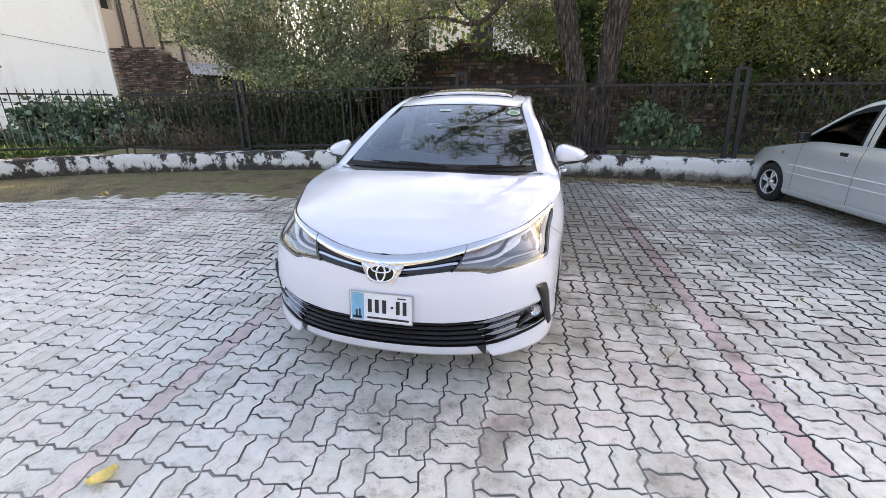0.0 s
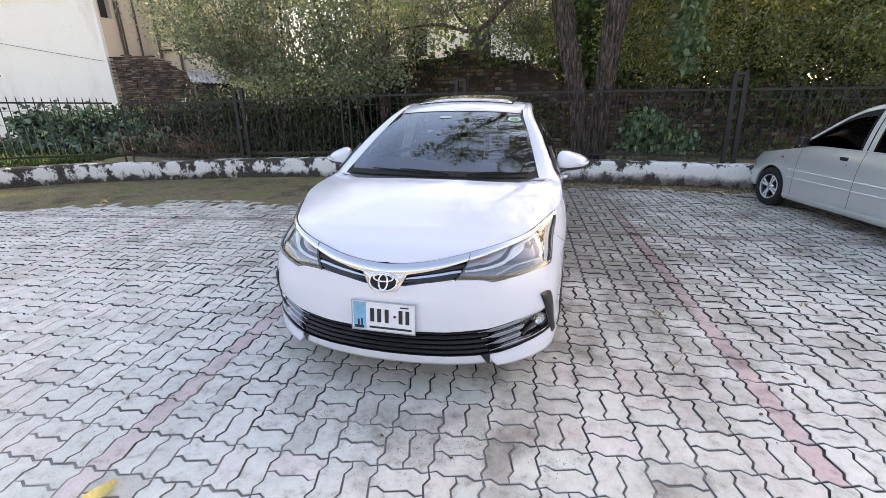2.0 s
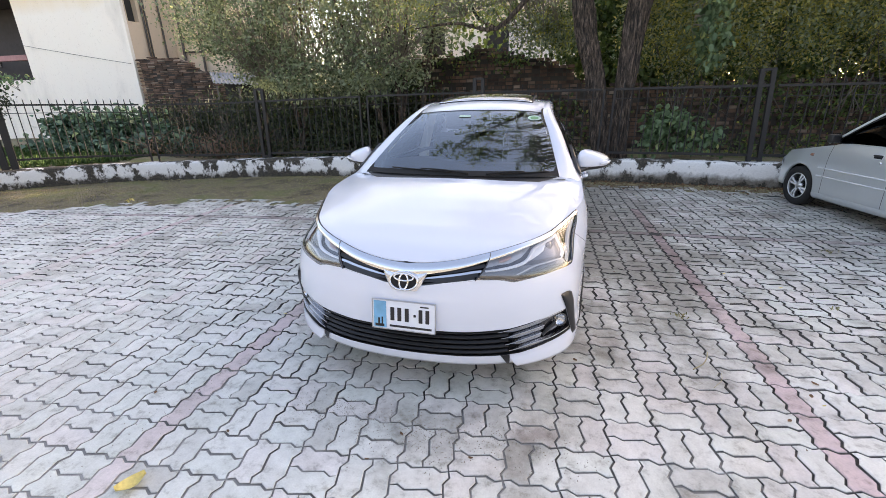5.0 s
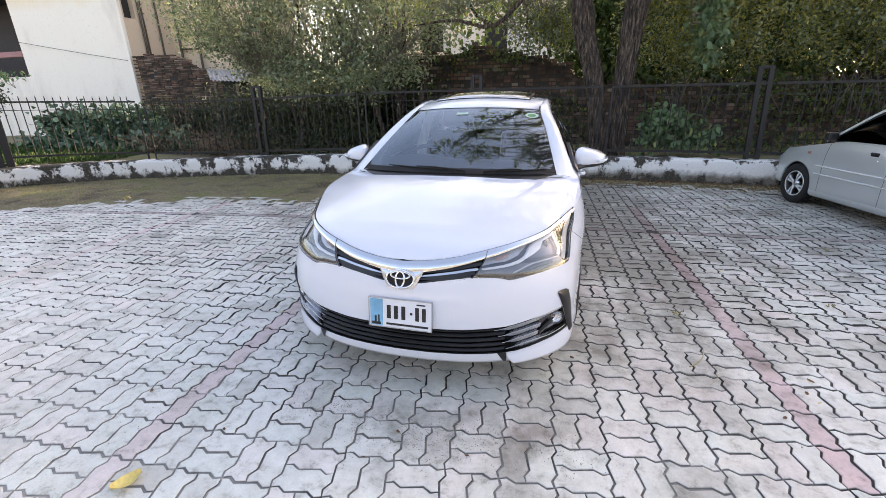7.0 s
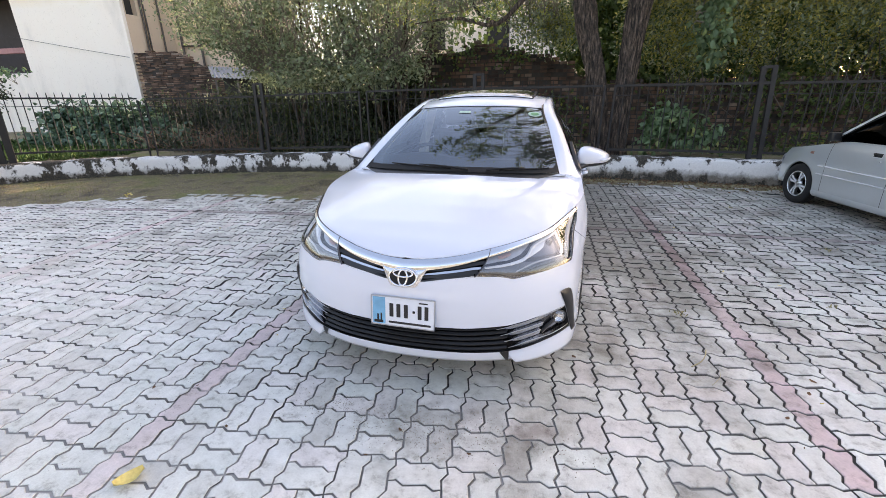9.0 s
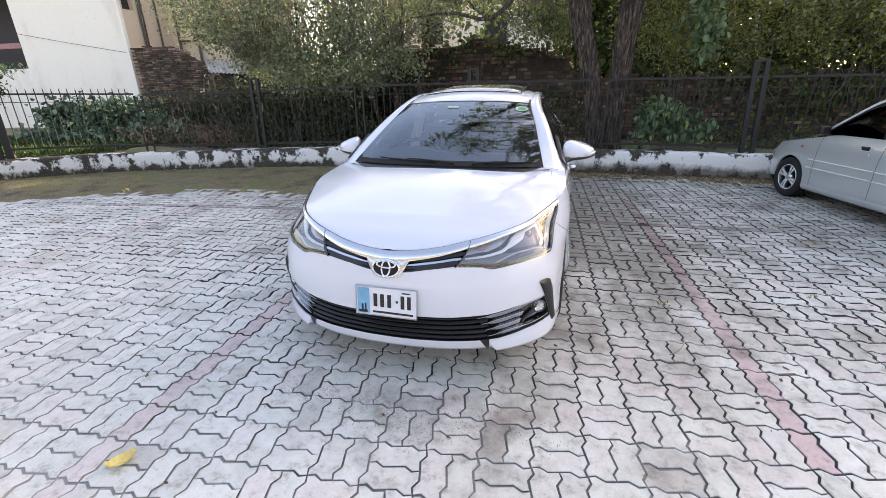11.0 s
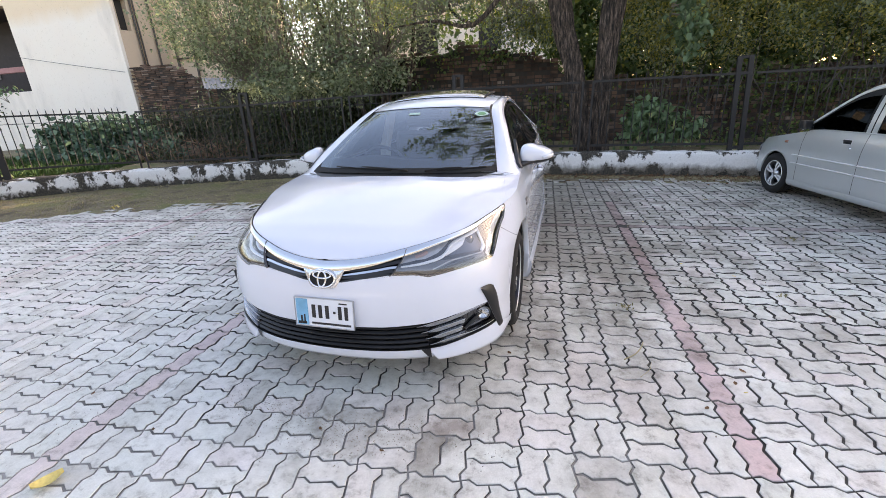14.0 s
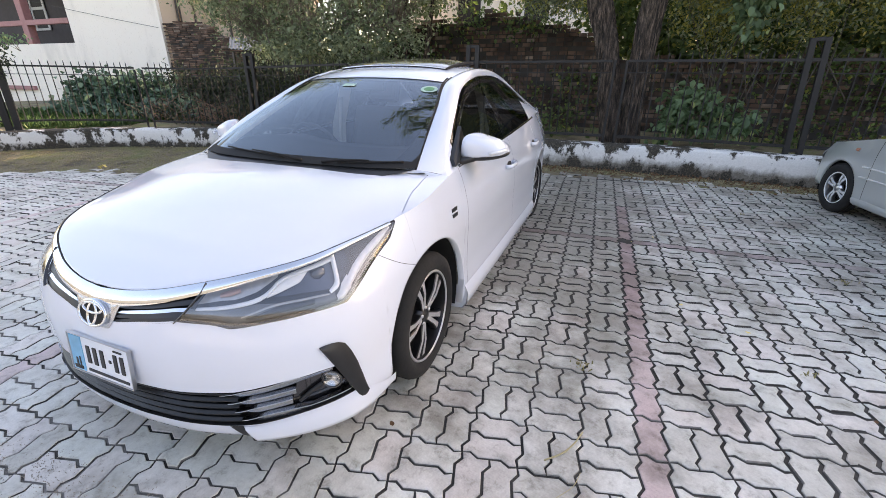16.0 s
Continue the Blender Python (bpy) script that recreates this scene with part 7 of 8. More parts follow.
def wheel(name, parent, at, sg, radius=0.316, width=0.205, rim=0.205, spokes=10, mats=None, label=""):
    """A tyre with a grooved tread, and an alloy rim with paired spokes. Its axle lies along x; sg is the outer side."""
    m = Matrix.Translation(at) @ Matrix.Rotation(sg * math.pi / 2, 4, "Y")
    w = width / 2
    R = radius
    hub = thing(name, label, "wheel")
    hub.parent = parent
    prof = [(rim + 0.004, -w * 0.78), (rim + 0.03, -w * 0.98), (R - 0.045, -w * 1.0), (R - 0.012, -w * 0.86), (R, -w * 0.6)]
    for g in (-0.35, 0.0, 0.35):
        prof += [(R, (g - 0.06) * w), (R - 0.008, (g - 0.05) * w), (R - 0.008, (g + 0.05) * w), (R, (g + 0.06) * w)]
    prof += [(R, w * 0.6), (R - 0.012, w * 0.86), (R - 0.045, w * 1.0), (rim + 0.03, w * 0.98), (rim + 0.004, w * 0.78)]
    vs, fs = lathe(prof, m, 56)
    piece("tyre", vs, fs, M_rubber, hub)
    dark, bright = mats or (M_alloy_dark, M_alloy)
    vs, fs = lathe([(rim - 0.006, w * 0.80), (rim - 0.016, w * 0.3), (rim - 0.022, -w * 0.8)], m, 56)
    ring = piece("rim", vs, fs, dark, hub, True, "dark alloy rim")
    vs, fs = lathe([(rim + 0.006, w * 0.80), (rim + 0.002, w * 0.86), (rim - 0.004, w * 0.84), (rim - 0.006, w * 0.79)], m, 56)
    piece("rim_edge", vs, fs, bright, ring, True, "bright rim edge")
    vs, fs = lathe([(0.0, -w * 0.2), (rim - 0.02, -w * 0.25)], m, 40)
    piece("brake_disc", vs, fs, M_matt_black, hub)
    face = w * 0.62
    for k in range(spokes):
        a = 2 * math.pi * (k + (0.17 if k % 2 else -0.17)) / spokes
        tw = 0.12 if k % 2 else -0.12
        r = Matrix.Rotation(a, 4, "Z")
        r0, r1 = 0.042, rim - 0.006
        t0, t1 = 0.015, 0.022
        ysh = tw * 0.10
        q = []
        for rr, hw, zz in ((r0, t0, face), (r1 * 0.6, t0 * 0.95, face + 0.010), (r1, t1, face + 0.002)):
            sh = ysh * (rr / r1)
            q += [(rr, sh - hw, zz - 0.035), (rr, sh - hw, zz - 0.004), (rr, sh - hw * 0.7, zz), (rr, sh + hw * 0.7, zz), (rr, sh + hw, zz - 0.004), (rr, sh + hw, zz - 0.035)]
        vs = [m @ (r @ Vector(v)) for v in q]
        fs = [(i * 6 + j, i * 6 + j + 1, i * 6 + 7 + j, i * 6 + 6 + j) for i in range(2) for j in (0, 1, 3, 4)]
        fs = fs + [(0, 1, 2, 3, 4, 5), (12, 17, 16, 15, 14, 13)]
        sp = piece("spoke", vs, fs, dark, hub, False)
        top = [m @ (r @ Vector((x, y, z + 0.0006))) for x, y, z in [q[i] for i in (2, 3, 8, 9, 14, 15)]]
        piece("spoke_face", top, [(0, 1, 3, 2), (2, 3, 5, 4)], bright, hub, False, "machined spoke face")
    vs, fs = lathe([(0.0, face + 0.012), (0.022, face + 0.010), (0.030, face + 0.002), (0.052, face - 0.002), (0.056, face - 0.03)], m, 32)
    piece("hub_cap", vs, fs, dark, hub)
    for k in range(5):
        a = 2 * math.pi * (k + 0.5) / 5
        vs, fs = lathe([(0.0, face + 0.008), (0.008, face + 0.006), (0.009, face - 0.01)], m @ Matrix.Translation((0.041 * math.cos(a), 0.041 * math.sin(a), 0)), 8)
        piece("wheel_nut", vs, fs, bright, hub)
    return hub


def make_interior(car):
    base, top = catmull(WS_BASE, 21), catmull(WS_TOP, 21)
    vs = []
    for x in np.linspace(-0.72, 0.72, 21):
        for y, z in ((1.08, 0.94), (1.25, 0.965), (1.45, 0.990), (1.60, 0.985), (1.66, 0.93), (1.66, 0.55)):
            vs.append((x, y + 0.09 * (x / 0.7) ** 2, z + 0.035 * math.exp(-((x + 0.36) / 0.22) ** 2) * (1 if y > 1.3 else 0)))
    piece("dashboard", vs, grid_faces(21, 6, flip=True), M_dash, car, True, "dark dashboard")
    vs = [(x, y, 0.30) for y in (1.2, 3.8) for x in (-0.75, 0.75)]
    piece("cabin_floor", vs, [(0, 1, 3, 2)], M_matt_black, car)
    for sg in (1, -1):
        piece("door_lining", [(sg * 0.74, 1.3, 0.3), (sg * 0.74, 3.6, 0.3), (sg * 0.745, 3.6, 0.98), (sg * 0.765, 1.3, 0.93)], [(0, 1, 2, 3)], M_dash, car)
    # seats
    for cx in (-0.36, 0.36):
        seat = thing("seat", "dark grey front seat", "seat")
        seat.parent = car
        box_part("cushion", (cx - 0.25, 2.0, 0.42), (cx + 0.25, 2.5, 0.58), M_seat, seat, None, 0.05)
        m = Matrix.Translation((cx, 2.5, 0.56)) @ Matrix.Rotation(radians(-20), 4, "X")
        box_part("backrest", (-0.24, -0.06, 0), (0.24, 0.08, 0.60), M_seat, seat, m, 0.055)
        box_part("headrest", (-0.13, -0.04, 0.64), (0.13, 0.06, 0.82), M_seat, seat, m, 0.035)
    box_part("rear_seat", (-0.66, 3.05, 0.42), (0.66, 3.2, 1.02), M_seat, car, Matrix.Translation((0, 0.05, 0)), 0.05, "dark grey rear bench")
    box_part("parcel_shelf", (-0.6, 3.25, 0.98), (0.6, 3.85, 1.0), M_dash, car)
    # steering wheel on the driver's side
    c = Vector((-0.36, 1.78, 0.90))
    m = Matrix.Translation(c) @ Matrix.Rotation(radians(-66), 4, "X")
    pts = [m @ Vector((0.185 * math.cos(a), 0.185 * math.sin(a), 0)) for a in np.linspace(0, 2 * math.pi, 32, endpoint=False)]
    sw = tube_part("steering_wheel", pts, 0.016, M_dash, car, 8, True)
    box_part("steering_boss", (-0.17, -0.035, -0.02), (0.17, 0.035, 0.0), M_dash, sw, m, 0.01)
    # headlining and pillar trim
    vs = []
    for y in np.linspace(2.0, 3.15, 8):
        for k in range(9):
            t = 2 * k / 8 - 1
            vs.append((0.5 * t, y, 1.32 + 0.06 * math.sin((y - 2.0) / 1.15 * math.pi) + 0.02 * (1 - t * t)))
    piece("headlining", vs, grid_faces(8, 9), M_liner, car)
    rail_in = catmull(IN_RAIL, 61)
    for sg in (1, -1):
        a = [(sg * (p[0] - 0.012), p[1] + 0.02, p[2] - 0.012) for p in rail_in[2:24]]
        b = [(sg * (p[0] + 0.02), p[1] + 0.10, p[2] - 0.03) for p in rail_in[2:24]]
        strip("pillar_trim", a, b, M_liner, car, 2)
        a = [(sg * 0.70, 2.40, 0.6), (sg * 0.68, 2.42, 1.0), (sg * 0.575, 2.45, 1.36)]
        b = [(sg * 0.61, 2.47, 0.6), (sg * 0.60, 2.49, 1.0), (sg * 0.505, 2.51, 1.36)]
        strip("centre_post_trim", a, b, M_liner, car, 2)
        # belts made pale to stand for a daylight streak inside the cabin
        tube_part("seat_belt", [(sg * 0.60, 2.45, 1.20), (sg * 0.62, 2.44, 0.95), (sg * 0.64, 2.43, 0.65)], 0.016, M_belt, car, 6, label="pale grey seat belt")
    box_part("rear_view_mirror", (-0.12, -0.02, -0.03), (0.12, 0.015, 0.03), M_dash, car, Matrix.Translation((-0.02, 1.95, 1.305)), 0.012)
    # stickers on the glass
    def on_glass(x, t, lift=0.004):
        i = np.interp(x, base[:, 0] + (top[:, 0] - base[:, 0]) * t, np.arange(21))
        p = Vector([np.interp(i, np.arange(21), base[:, k]) for k in range(3)])
        q = Vector([np.interp(i, np.arange(21), top[:, k]) for k in range(3)])
        v = p.lerp(q, t) + Vector((0, -0.45, 0.9)) * (0.022 * 4 * t * (1 - t))
        return v + Vector((0, -0.45, 0.9)).normalized() * lift
    n = 28
    vs = []
    for r in (1.0, 0.62):
        for a in np.linspace(0, 2 * math.pi, n, endpoint=False):
            vs.append(on_glass(0.462 + 0.050 * r * math.cos(a), 0.855 + 0.050 * r * math.sin(a)))
    piece("round_sticker", vs, [(k, (k + 1) % n, n + (k + 1) % n, n + k) for k in range(n)], M_sticker_white, car, False, "round pale green ring sticker")
    vs = [on_glass(0.462 + 0.030 * math.cos(a), 0.855 + 0.030 * math.sin(a), 0.005) for a in np.linspace(0, 2 * math.pi, n, endpoint=False)]
    piece("green_disc", vs, [tuple(range(n))], M_sticker, car, False, "green disc of the sticker")
    vs = [on_glass(x, t) for x, t in ((-0.135, 0.845), (-0.035, 0.845), (-0.04, 0.885), (-0.13, 0.885))]
    piece("toll_tag", vs, [(0, 1, 2, 3)], M_sticker_white, car, False, "small pale green tag on the windscreen")
    return on_glass


def make_wipers(car, on_glass):
    for x0, t0, x1, t1 in ((0.10, 0.018, -0.36, 0.060), (0.22, 0.015, 0.54, 0.045)):
        pts = [on_glass(x0 + (x1 - x0) * u, t0 + (t1 - t0) * u, 0.012 + 0.010 * math.sin(u * math.pi)) for u in np.linspace(0, 0.75, 10)]
        w = tube_part("wiper_arm", pts, 0, M_matt_black, car, 6, False, np.linspace(0.008, 0.004, 10), "black wiper arm")
        pts = [on_glass(x0 + (x1 - x0) * u, t0 + (t1 - t0) * (u * 0.9), 0.010) for u in np.linspace(0.25, 1.22, 14)]
        tube_part("wiper_blade", pts, 0.0048, M_matt_black, w, 6)
    # scuttle panel between bonnet and glass
    base = catmull(WS_BASE, 21)
    A = [Vector(p) + Vector((0, -0.085, -0.035)) * (1 - (abs(p[0]) / abs(base[0][0])) ** 5) for p in base]
    B = [Vector(p) + Vector((0, 0.02, 0.004)) for p in base]
    strip("scuttle_panel", A, B, M_black_plastic, car, 2, flip=True)


def make_saloon():
    car = thing("saloon_car", "white four-door saloon with chrome brow and black lower grille", "car")
    make_hood(car)
    make_cabin(car)
    make_sides(car)
    make_nose(car)
    on_glass = make_interior(car)
    make_wipers(car, on_glass)
    vs = [(x * w, y, 0.225) for y, w in ((0.16, 0.30), (0.30, 0.52), (0.55, 0.60), (4.3, 0.60)) for x in (-1, 1)]
    piece("underbody", vs, [(0, 1, 3, 2), (2, 3, 5, 4), (4, 5, 7, 6)], M_matt_black, car)
    for sg in (1, -1):
        for y in (HUB_F, HUB_R):
            wheel("wheel", car, (sg * 0.756, y, 0.309), sg, 0.309, rim=0.219, label="ten-spoke alloy wheel")
    return car


make_saloon()


# ---- the small silver hatchback ----
def make_hatchback():
    car = thing("hatchback_car", "small silver five-door hatchback parked nose to the wall", "car")
    car.matrix_world = Matrix.Translation((4.357, 5.91, 0.0)) @ Matrix.Rotation(radians(191.3), 4, "Z")
    B = Shell([(-0.02, 0.02), (0, 0.02), (0.3, 0.03), (0.48, 0.075), (0.60, 0.18), (0.66, 0.36), (0.685, 0.66), (0.692, 1.2), (0.695, 1.9), (0.69, 2.5), (0.67, 2.94), (0.60, 3.2), (0.3, 3.29), (0.0, 3.31)],
              [(0.1, 0.05), (0.22, 0.0), (0.45, 0.0), (0.58, 0.015), (0.66, 0.05), (0.75, 0.12), (0.9, 0.25)],
              [(0.1, 0.05), (0.19, 0.022), (0.24, 0.004), (0.40, 0.0), (0.60, 0.0), (0.70, 0.008), (0.80, 0.028), (0.87, 0.05), (0.95, 0.09)], (0.2, 0.7))
    hubs, hz, ar = (0.66, 2.94), 0.264, 0.295
    ztop = smooth_table([(0, 0.66), (B.s_of_x(0.5), 0.68), (B.s_of_y(0.36), 0.71), (B.s_of_y(0.66), 0.76), (B.s_of_y(1.02), 0.832), (B.s_of_y(1.3), 0.868), (B.s_of_y(1.9), 0.875), (B.s_of_y(2.94), 0.885), (B.length, 0.88)])

    def low(s):
        y = B.plan(s)[1]
        for h in hubs:
            if abs(y - h) < ar:
                return hz + math.sqrt(max(ar**2 - (y - h) ** 2, 0))
        return 0.20 if y > 0.4 else 0.24

    def cols(a, b, step):
        m = set(np.linspace(a, b, max(int((b - a) / step), 2)).tolist())
        for h in hubs:
            for e in (-ar, ar):
                for t in (-0.0006, 0.0006):
                    m.add(B.s_of_y(h + e + t))
            for q in np.linspace(0.06, math.pi - 0.06, 22):
                m.add(B.s_of_y(h - ar * math.cos(q)))
        return sorted(v for v in m if a <= v <= b)

    IN = catmull([(0.57, 0.92, 0.855), (0.53, 1.22, 1.06), (0.475, 1.53, 1.265), (0.45, 1.79, 1.365), (0.45, 2.3, 1.400), (0.45, 2.77, 1.375), (0.47, 3.00, 1.22), (0.53, 3.25, 0.93)], 51)
    OUT = catmull([(0.655, 1.00, 0.845), (0.615, 1.28, 1.045), (0.560, 1.58, 1.245), (0.522, 1.85, 1.330), (0.512, 2.3, 1.350), (0.512, 2.70, 1.325), (0.545, 2.96, 1.19), (0.615, 3.20, 0.90)], 51)
    g = 0.003
    cut = [B.s_of_y(v) for v in (1.08, 1.94, 2.70)]
    for sg in (1, -1):
        f = lambda c: [(sg * p[0], p[1], p[2]) for p in c]
        made = {}
        for nm, a, b in (("front_wing", 0.0, cut[0] - g), ("front_door", cut[0] + g, cut[1] - g), ("rear_door", cut[1] + g, cut[2] - g), ("rear_wing", cut[2] + g, B.length - 0.002)):
            ss = cols(a, b, 0.03)
            vs, fs = B.patch(ss, [low(s) for s in ss], [ztop(s) for s in ss], 14, 0, sg)
            k = len(vs)
            n = 15
            for i, s in enumerate(ss):
                _, _, nx, ny = B.plan(s)
                vs.append(vs[i * n] - Vector((sg * nx, ny, 0)) * 0.03)
            fs += [((i * n, (i + 1) * n, k + i + 1, k + i) if sg > 0 else (k + i, k + i + 1, (i + 1) * n, i * n)) for i in range(len(ss) - 1)]
            made[nm] = piece(nm, vs, fs, M_silver, car, True, "silver " + nm.replace("_", " "))
        ss = np.linspace(B.s_of_y(0.7), B.length - 0.05, 50)
        vs, fs = B.patch(ss, [low(s) + 0.02 for s in ss], [ztop(s) - 0.01 for s in ss], 4, -0.022, sg)
        piece("inner_shell", vs, fs, M_matt_black, car)
        for z in (0.552, 0.452):
            for nm, y0, y1 in (("front_wing", 0.975, 1.07), ("front_door", 1.09, 1.93), ("rear_door", 1.95, 2.60)):
                ss = np.linspace(B.s_of_y(y0), B.s_of_y(y1), 12)
                vs, fs = B.patch(ss, [z - 0.010] * 12, [z + 0.010] * 12, 4, 0.002, sg, 0.014)
                piece("side_moulding", vs, fs, M_strip, made[nm], True, "thin silver rubbing strip")
        ss = np.linspace(B.s_of_y(0.97), B.s_of_y(2.62), 24)
        vs = [B.pt(s, z, o, sg) for s in ss for z, o in ((0.245, 0.004), (0.23, 0.018), (0.19, 0.020), (0.165, 0.0))]
        piece("sill", vs, grid_faces(24, 4, flip=sg > 0), M_silver, car)
        strip("roof_pillar", f(IN), f(OUT), M_silver, car, 6, 0.02, (sg * 0.5, 0, 0.8), flip=sg < 0)
        tube_part("rain_gutter", f(OUT[3:46]), 0.013, M_strip, car, 6)
        ys = np.linspace(1.12, 3.04, 44)
        at = lambda c, y, k: np.interp(np.interp(y, c[:, 1], np.arange(51)), np.arange(51), c[:, k])
        lo = [B.pt(B.s_of_y(y), ztop(B.s_of_y(y)) + 0.004, -0.006, sg) for y in ys]
        hi = [Vector((sg * (at(OUT, y, 0) + 0.004), y, max(at(OUT, y, 2) - 0.012, l.z + 0.003))) for y, l in zip(ys, lo)]
        for nm, par, y0, y1 in (("side_window", "front_door", 1.14, 1.875), ("side_window", "rear_door", 2.00, 2.64), ("quarter_window", "rear_wing", 2.70, 2.97)):
            idx = [i for i, y in enumerate(ys) if y0 <= y <= y1]
            pa, pb = [lo[i] + Vector((0, 0, 0.012)) for i in idx], [hi[i] - Vector((0, 0, 0.012)) for i in idx]
            pb = [Vector((q.x, q.y, max(q.z, p.z + 0.002))) for p, q in zip(pa, pb)]
            strip(nm, pa, pb, M_glass_black, made[par], 5, 0.01, (sg, 0, 0.2), flip=sg < 0, label="dark tinted window")
        strip("window_frame", [v - Vector((sg * 0.006, 0, 0)) for v in lo], [v - Vector((sg * 0.006, 0, -0.012)) for v in hi], M_matt_black, car, 5, 0.01, (sg, 0, 0.2), flip=sg < 0)
        for y0, y1 in ((1.875, 1.925), (1.94, 2.00)):
            q = []
            for y in (y0, y1):
                lx = B.pt(B.s_of_y(y), ztop(B.s_of_y(y)), 0.0, sg)
                q.append([lx, Vector((sg * (at(OUT, y + 0.0, 0) + 0.006), y - 0.0, at(OUT, y, 2) - 0.005))])
            strip("window_post", [q[0][0], q[1][0]], [q[0][1], q[1][1]], M_silver, made["front_door"], 5, 0.014, (sg, 0, 0.2), flip=sg < 0)
        tube_part("belt_strip", [v + Vector((sg * 0.008, 0, 0.002)) for v in lo], 0.007, M_silver, made["front_door"], 6)
        # wing mirror, handle, side repeater
        m = Matrix.Translation((sg * 0.725, 1.14, 0.925))
        box_part("wing_mirror", (-0.056, -0.045, -0.05), (0.056, 0.045, 0.052), M_black_plastic, made["front_door"], m, 0.025, "black wing mirror")
        tube_part("mirror_arm", [(sg * 0.64, 1.14, 0.885), (sg * 0.70, 1.14, 0.895)], 0.02, M_black_plastic, made["front_door"])
        for par, y in (("front_door", 1.725), ("rear_door", 2.50)):
            ss = np.linspace(B.s_of_y(y - 0.060), B.s_of_y(y + 0.060), 8)
            vs, fs = B.patch(ss, [0.750] * 8, [0.804] * 8, 3, 0.002, sg)
            piece("handle_surround", vs, fs, M_strip, made[par], True, "silver handle surround")
            ss = np.linspace(B.s_of_y(y - 0.052), B.s_of_y(y + 0.052), 8)
            vs, fs = B.patch(ss, [0.757] * 8, [0.797] * 8, 3, 0.004, sg)
            h = piece("door_handle", vs, fs, M_matt_black, made[par], True, "black flap door handle")
            vs, fs = B.patch(ss, [0.777] * 8, [0.799] * 8, 3, 0.007, sg, 0.010)
            piece("handle_flap", vs, fs, M_black_plastic, made[par])
        vs, fs = lathe([(0, 0.008), (0.010, 0.006), (0.011, 0)], Matrix.Translation(B.pt(B.s_of_y(1.785), 0.715, 0, sg)) @ Matrix.Rotation(sg * math.pi / 2, 4, "Y"), 12)
        piece("key_lock", vs, fs, M_chrome, made["front_door"])
        ss = np.linspace(B.s_of_y(0.79), B.s_of_y(0.845), 5)
        vs, fs = B.patch(ss, [0.682] * 5, [0.712] * 5, 3, 0.002, sg, 0.012)
        piece("side_repeater", vs, fs, M_amber, made["front_wing"], True, "small amber side repeater")
        # lamps at both ends
        ss = np.linspace(B.s_of_x(0.30), B.s_of_y(0.24), 12)
        vs, fs = B.patch(ss, [0.50] * 12, [0.61] * 12, 4, 0.004, sg, 0.012)
        piece("headlamp", vs, fs, M_lamp_light, car)
        ss = np.linspace(B.s_of_y(3.12), B.s_of_y(3.285), 8)
        vs, fs = B.patch(ss, [0.62] * 8, [0.84] * 8, 4, 0.004, sg, 0.01)
        piece("tail_lamp", vs, fs, M_red_lens, car)
        for h in hubs:
            vs, c = [], 21
            for x in (0.66, 0.44):
                for a in np.linspace(-0.3, math.pi + 0.3, c):
                    vs.append((sg * x, h - (ar + 0.004) * math.cos(a), hz + (ar + 0.004) * math.sin(a)))
            vs.append((sg * 0.44, h, hz))
            piece("wheel_housing", vs, grid_faces(2, c) + [(c + i, c + i + 1, 2 * c) for i in range(c - 1)], M_matt_black, car)
            wheel("wheel", car, (sg * 0.605, h, hz), sg, 0.264, 0.155, 0.163, 8, (M_satin, M_strip), "small wheel with bright spoked cap")
    # bonnet, roof, glass, ends
    def sheet(name, y0, y1, zc, mat, n=16, w=13):
        vs = []
        for y in np.linspace(y0, y1, n):
            s = B.s_of_y(y)
            e = B.pt(s, ztop(s))
            for k in range(w):
                t = 2 * k / (w - 1) - 1
                vs.append((e.x * t, y if y > 0.03 else y + 0.02, ztop(s) + zc * (1 - abs(t) ** 2.2)))
        return piece(name, vs, grid_faces(n, w, flip=True), mat, car)
    sheet("bonnet", 0.03, 1.03, 0.035, M_silver)
    for nm, a, b, mat in (("windscreen", 0, 14, M_glass_black), ("roof", 14, 38, M_silver), ("tailgate_glass", 38, 50, M_glass_black)):
        vs = []
        for p in IN[a:b + 1]:
            for k in range(13):
                t = 2 * k / 12 - 1
                vs.append((p[0] * t, p[1] - (0.06 * (1 - t * t) if nm == "windscreen" else 0) + (0.03 * (1 - t * t) if nm[0] == "t" else 0), p[2] + 0.03 * (1 - t * t)))
        piece(nm, vs, grid_faces(b - a + 1, 13, flip=True), mat, car)
    piece("underbody", [(x, y, 0.19) for y in (0.15, 3.2) for x in (-0.58, 0.58)], [(0, 1, 3, 2)], M_matt_black, car)
    box_part("dashboard", (-0.6, 1.06, 0.5), (0.6, 1.36, 0.86), M_dash, car, None, 0.04)
    for cx in (-0.3, 0.3):
        m = Matrix.Translation((cx, 2.06, 0.45)) @ Matrix.Rotation(radians(-18), 4, "X")
        box_part("seat_back", (-0.21, -0.06, 0), (0.21, 0.07, 0.72), M_dash, car, m, 0.05)
    return car


make_hatchback()


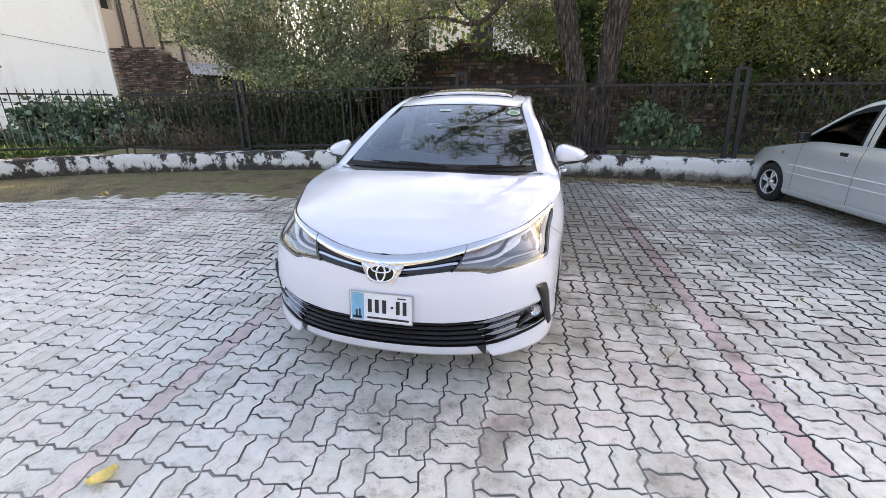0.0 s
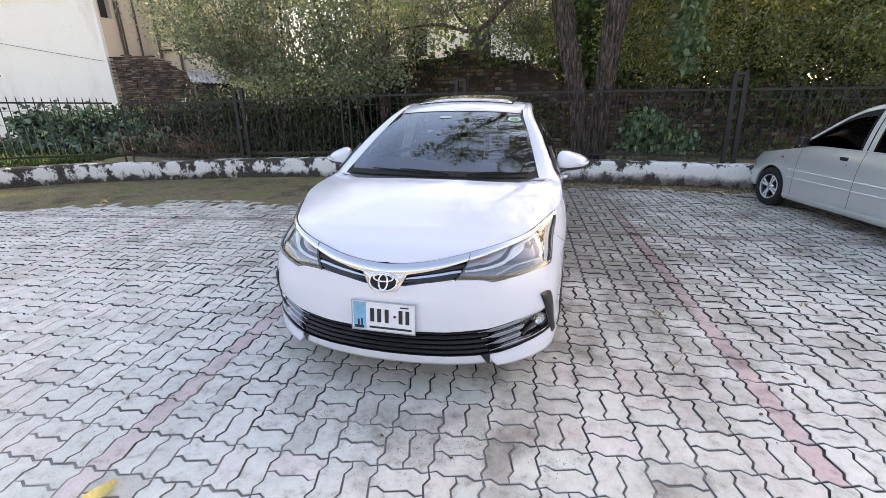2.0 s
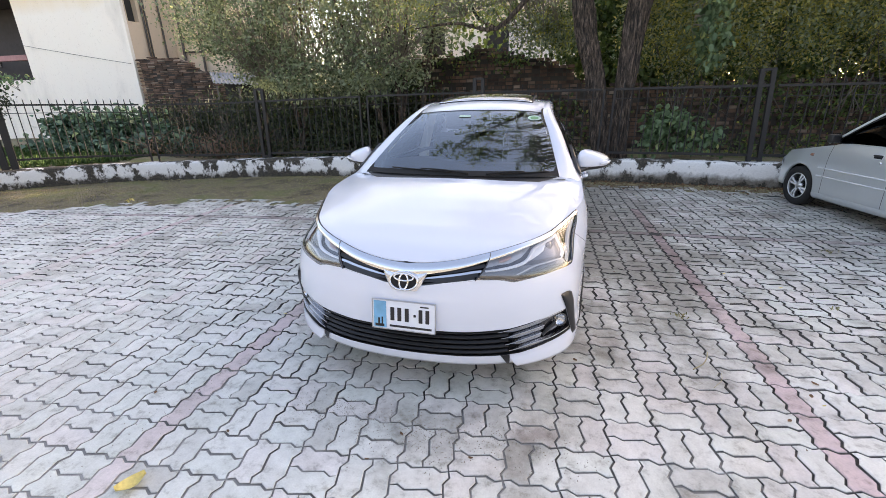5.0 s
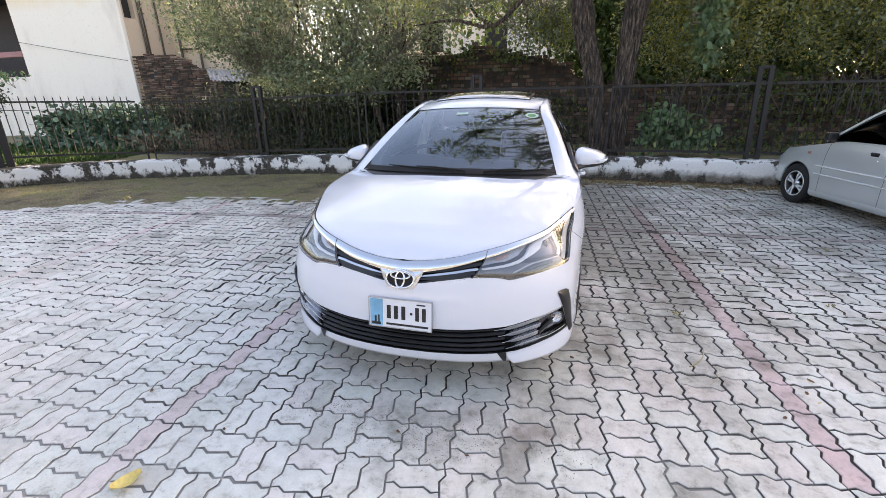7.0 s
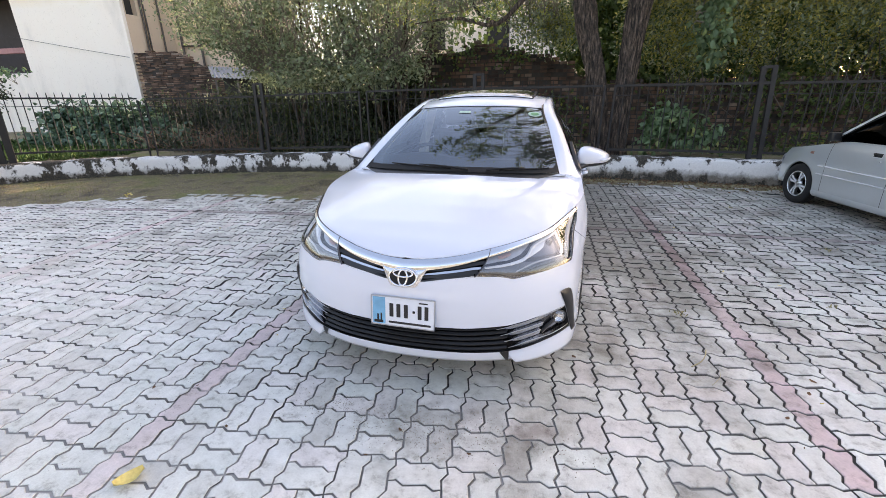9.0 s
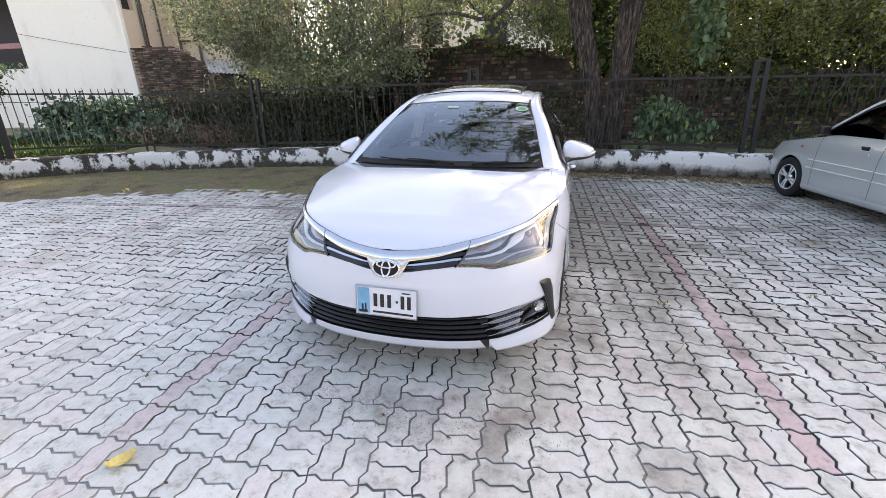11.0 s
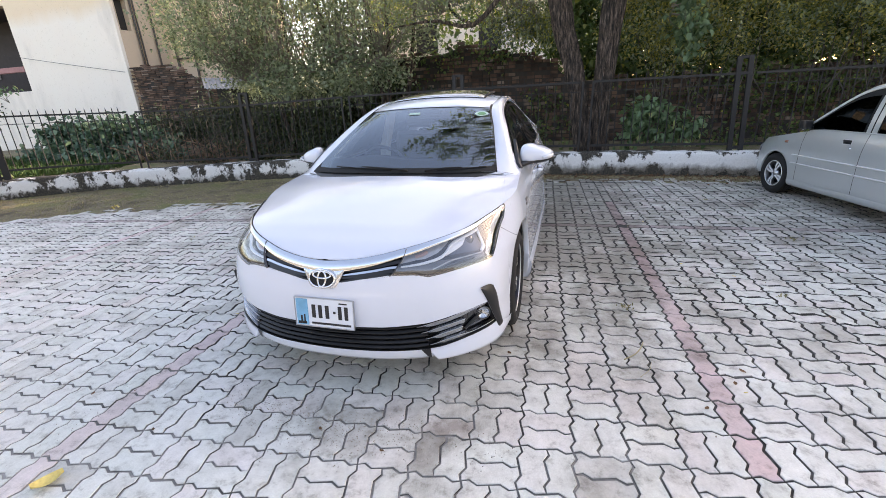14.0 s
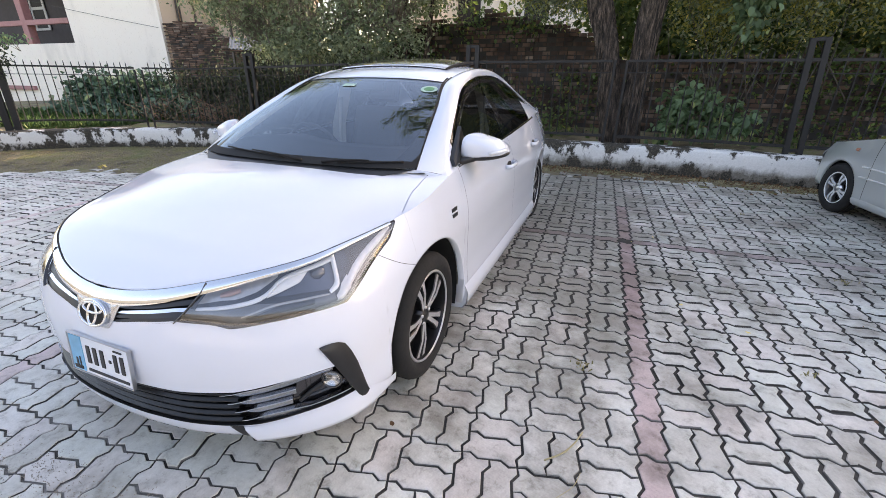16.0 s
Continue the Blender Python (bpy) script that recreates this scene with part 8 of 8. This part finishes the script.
# ---- small things lying about ----
def curled_leaf(name, x, y, length, width, yaw, mat, label, rise=0.02):
    rows, cols = 9, 5
    vs = []
    for i in range(rows):
        u = i / (rows - 1)
        w = width * math.sin(math.pi * (0.06 + 0.9 * u)) ** 0.8
        for k in range(cols):
            t = 2 * k / (cols - 1) - 1
            vs.append((w * t / 2, (u - 0.5) * length, 0.003 + rise * (abs(t) ** 1.5) * 0.6 + rise * 0.5 * (2 * u - 1) ** 2))
    m = Matrix.Translation((x, y, gz(x) + 0.002)) @ Matrix.Rotation(yaw, 4, "Z")
    ob = piece(name, [m @ Vector(v) for v in vs], grid_faces(rows, cols, flip=True), mat)
    return tagged(ob, label, "leaf")


def make_litter():
    rng = random.Random(21)
    curled_leaf("fallen_leaf", -0.885, -0.765, 0.106, 0.072, radians(-24), M_yellow_leaf, "curled yellow dry leaf on the paving", 0.030)
    for x, y, l, mat in ((0.068, -0.242, 0.022, M_brown_leaf), (-0.721, -0.423, 0.02, M_brown_leaf), (2.05, 0.62, 0.035, M_brown_leaf), (1.98, 0.50, 0.03, M_brown_leaf), (-0.62, -0.80, 0.02, M_brown_leaf), (0.40, -0.30, 0.02, M_brown_leaf)):
        curled_leaf("leaf_scrap", x, y, l, l * 0.6, rng.uniform(0, 6), mat, "small dark scrap of dry leaf", 0.006)
    for n in range(70):
        x, y = rng.uniform(-5, 5), rng.uniform(-1.2, 5.6)
        if abs(x) < 0.8 and y > -0.05:
            continue
        if y > edge_y(x) - 0.1:
            continue
        mat = M_yellow_leaf if rng.random() < 0.25 else M_brown_leaf
        s = rng.uniform(0.010, 0.028)
        curled_leaf("leaf_scrap", x, y, s, s * rng.uniform(0.4, 0.8), rng.uniform(0, 6), mat, "tiny yellowed scrap of leaf" if mat is M_yellow_leaf else "small dark scrap of dry leaf", 0.005)
    for pts in (([(1.475, 0.61), (1.535, 0.665), (1.575, 0.735), (1.60, 0.81)], 0.0032), ([(1.535, 0.46), (1.59, 0.53), (1.61, 0.60)], 0.0012)):
        line = [(x, y, 0.006 + 0.006 * math.sin(i)) for i, (x, y) in enumerate(pts[0])]
        tagged(new("straw_stalk", mesh_of("straw_stalk", *tube(catmull(line, 12), pts[1], 6), M_straw)), "pale dry straw stalk on the paving", "straw")
    g = np.random.default_rng(3)
    for x, y, n, r in ((3.24, 2.98, 26, 0.05), (1.55, 1.27, 30, 0.05), (2.62, 1.62, 14, 0.03), (2.9, 4.6, 18, 0.05), (-3.1, 2.2, 14, 0.04)):
        tuft = thing("weed_tuft", "small yellow-green weed growing from a joint", "weed", "weeds in the joints")
        pos = np.stack([x + g.normal(0, r * 0.5, n), y + g.normal(0, r * 0.5, n), np.full(n, 0.0)], 1)
        leaf_mesh("foliage", pos, g.uniform(0.012, 0.032, n), g, M_grass, tuft, -0.5, 0.3, kind="stuff")
    # loose sand and grit spilt on the blocks
    grit = thing("spilt_grit", "patches of loose sandy grit on the paving", "grit", kind="stuff")
    V, F = [], []
    for cx, cy, rx, ry, n in ((-0.33, -0.16, 0.13, 0.06, 420), (0.12, -0.22, 0.20, 0.09, 900), (0.55, -0.16, 0.25, 0.08, 350), (-1.1, -0.35, 0.10, 0.2, 120)):
        for _ in range(n):
            x, y, r = rng.gauss(cx, rx), rng.gauss(cy, ry), rng.uniform(0.0012, 0.0035)
            k, a = len(V), rng.uniform(0, 3)
            V += [(x + r * math.cos(a + q), y + r * math.sin(a + q), 0.0005) for q in (0, 2.1, 4.2)] + [(x, y, r * 1.3)]
            F += [(k, k + 1, k + 3), (k + 1, k + 2, k + 3), (k + 2, k, k + 3)]
    piece("sand_grains", V, F, simple("sandy_grit", (0.30, 0.26, 0.21), 0.95, 0, 0.5, 40), grit, False)
    # twigs and straw swept against the low wall
    deb = thing("swept_debris", "dry twigs and dead leaves swept against the low wall", "debris", kind="stuff")
    V, F = [], []
    for _ in range(760):
        x = rng.uniform(-1.0, 4.6) if rng.random() < 0.8 else rng.uniform(-8, -2)
        i = int(np.argmin(abs(KERB_LINE[:, 0] - x)))
        y = KERB_LINE[i, 1] - abs(rng.gauss(0.03, 0.22)) - 0.03
        a = rng.uniform(0, math.pi)
        l = rng.uniform(0.03, 0.16)
        z = gz(x) + 0.004 if y < edge_y(x) else gz(x) - 0.022
        vs, fs = tube([(x, y, z), (x + l * 0.5 * math.cos(a), y + l * 0.25 * math.sin(a), z + 0.018), (x + l * math.cos(a), y + l * 0.5 * math.sin(a), z + 0.006)], 0.002, 4)
        F += [tuple(k + len(V) for k in f) for f in fs]
        V += vs
    piece("dry_twig_litter", V, F, M_straw, deb)
    n = 1500
    x = g.uniform(-1.0, 4.6, n)
    ky = np.interp(-x, -KERB_LINE[:, 0], KERB_LINE[:, 1])
    pos = np.stack([x, ky - 0.03 - np.abs(g.normal(0, 0.28, n)), np.full(n, 0.004)], 1)
    leaf_mesh("dead_leaves", pos, g.uniform(0.02, 0.05, n), g, M_brown_leaf, deb, -0.1, 0.5)
    fl = thing("marigold_flower", "small yellow flower in the dry grass", "flower")
    p = (-6.35, 3.75)
    pos = np.stack([p[0] + g.normal(0, 0.03, 14), p[1] + g.normal(0, 0.03, 14), np.full(14, gz(p[0]) + 0.02)], 1)
    leaf_mesh("petals", pos, g.uniform(0.03, 0.05, 14), g, M_yellow_leaf, fl, -0.3, 0.7, kind="stuff")


make_litter()


# ---- many small pieces of the setting ----
paving = make_paving()
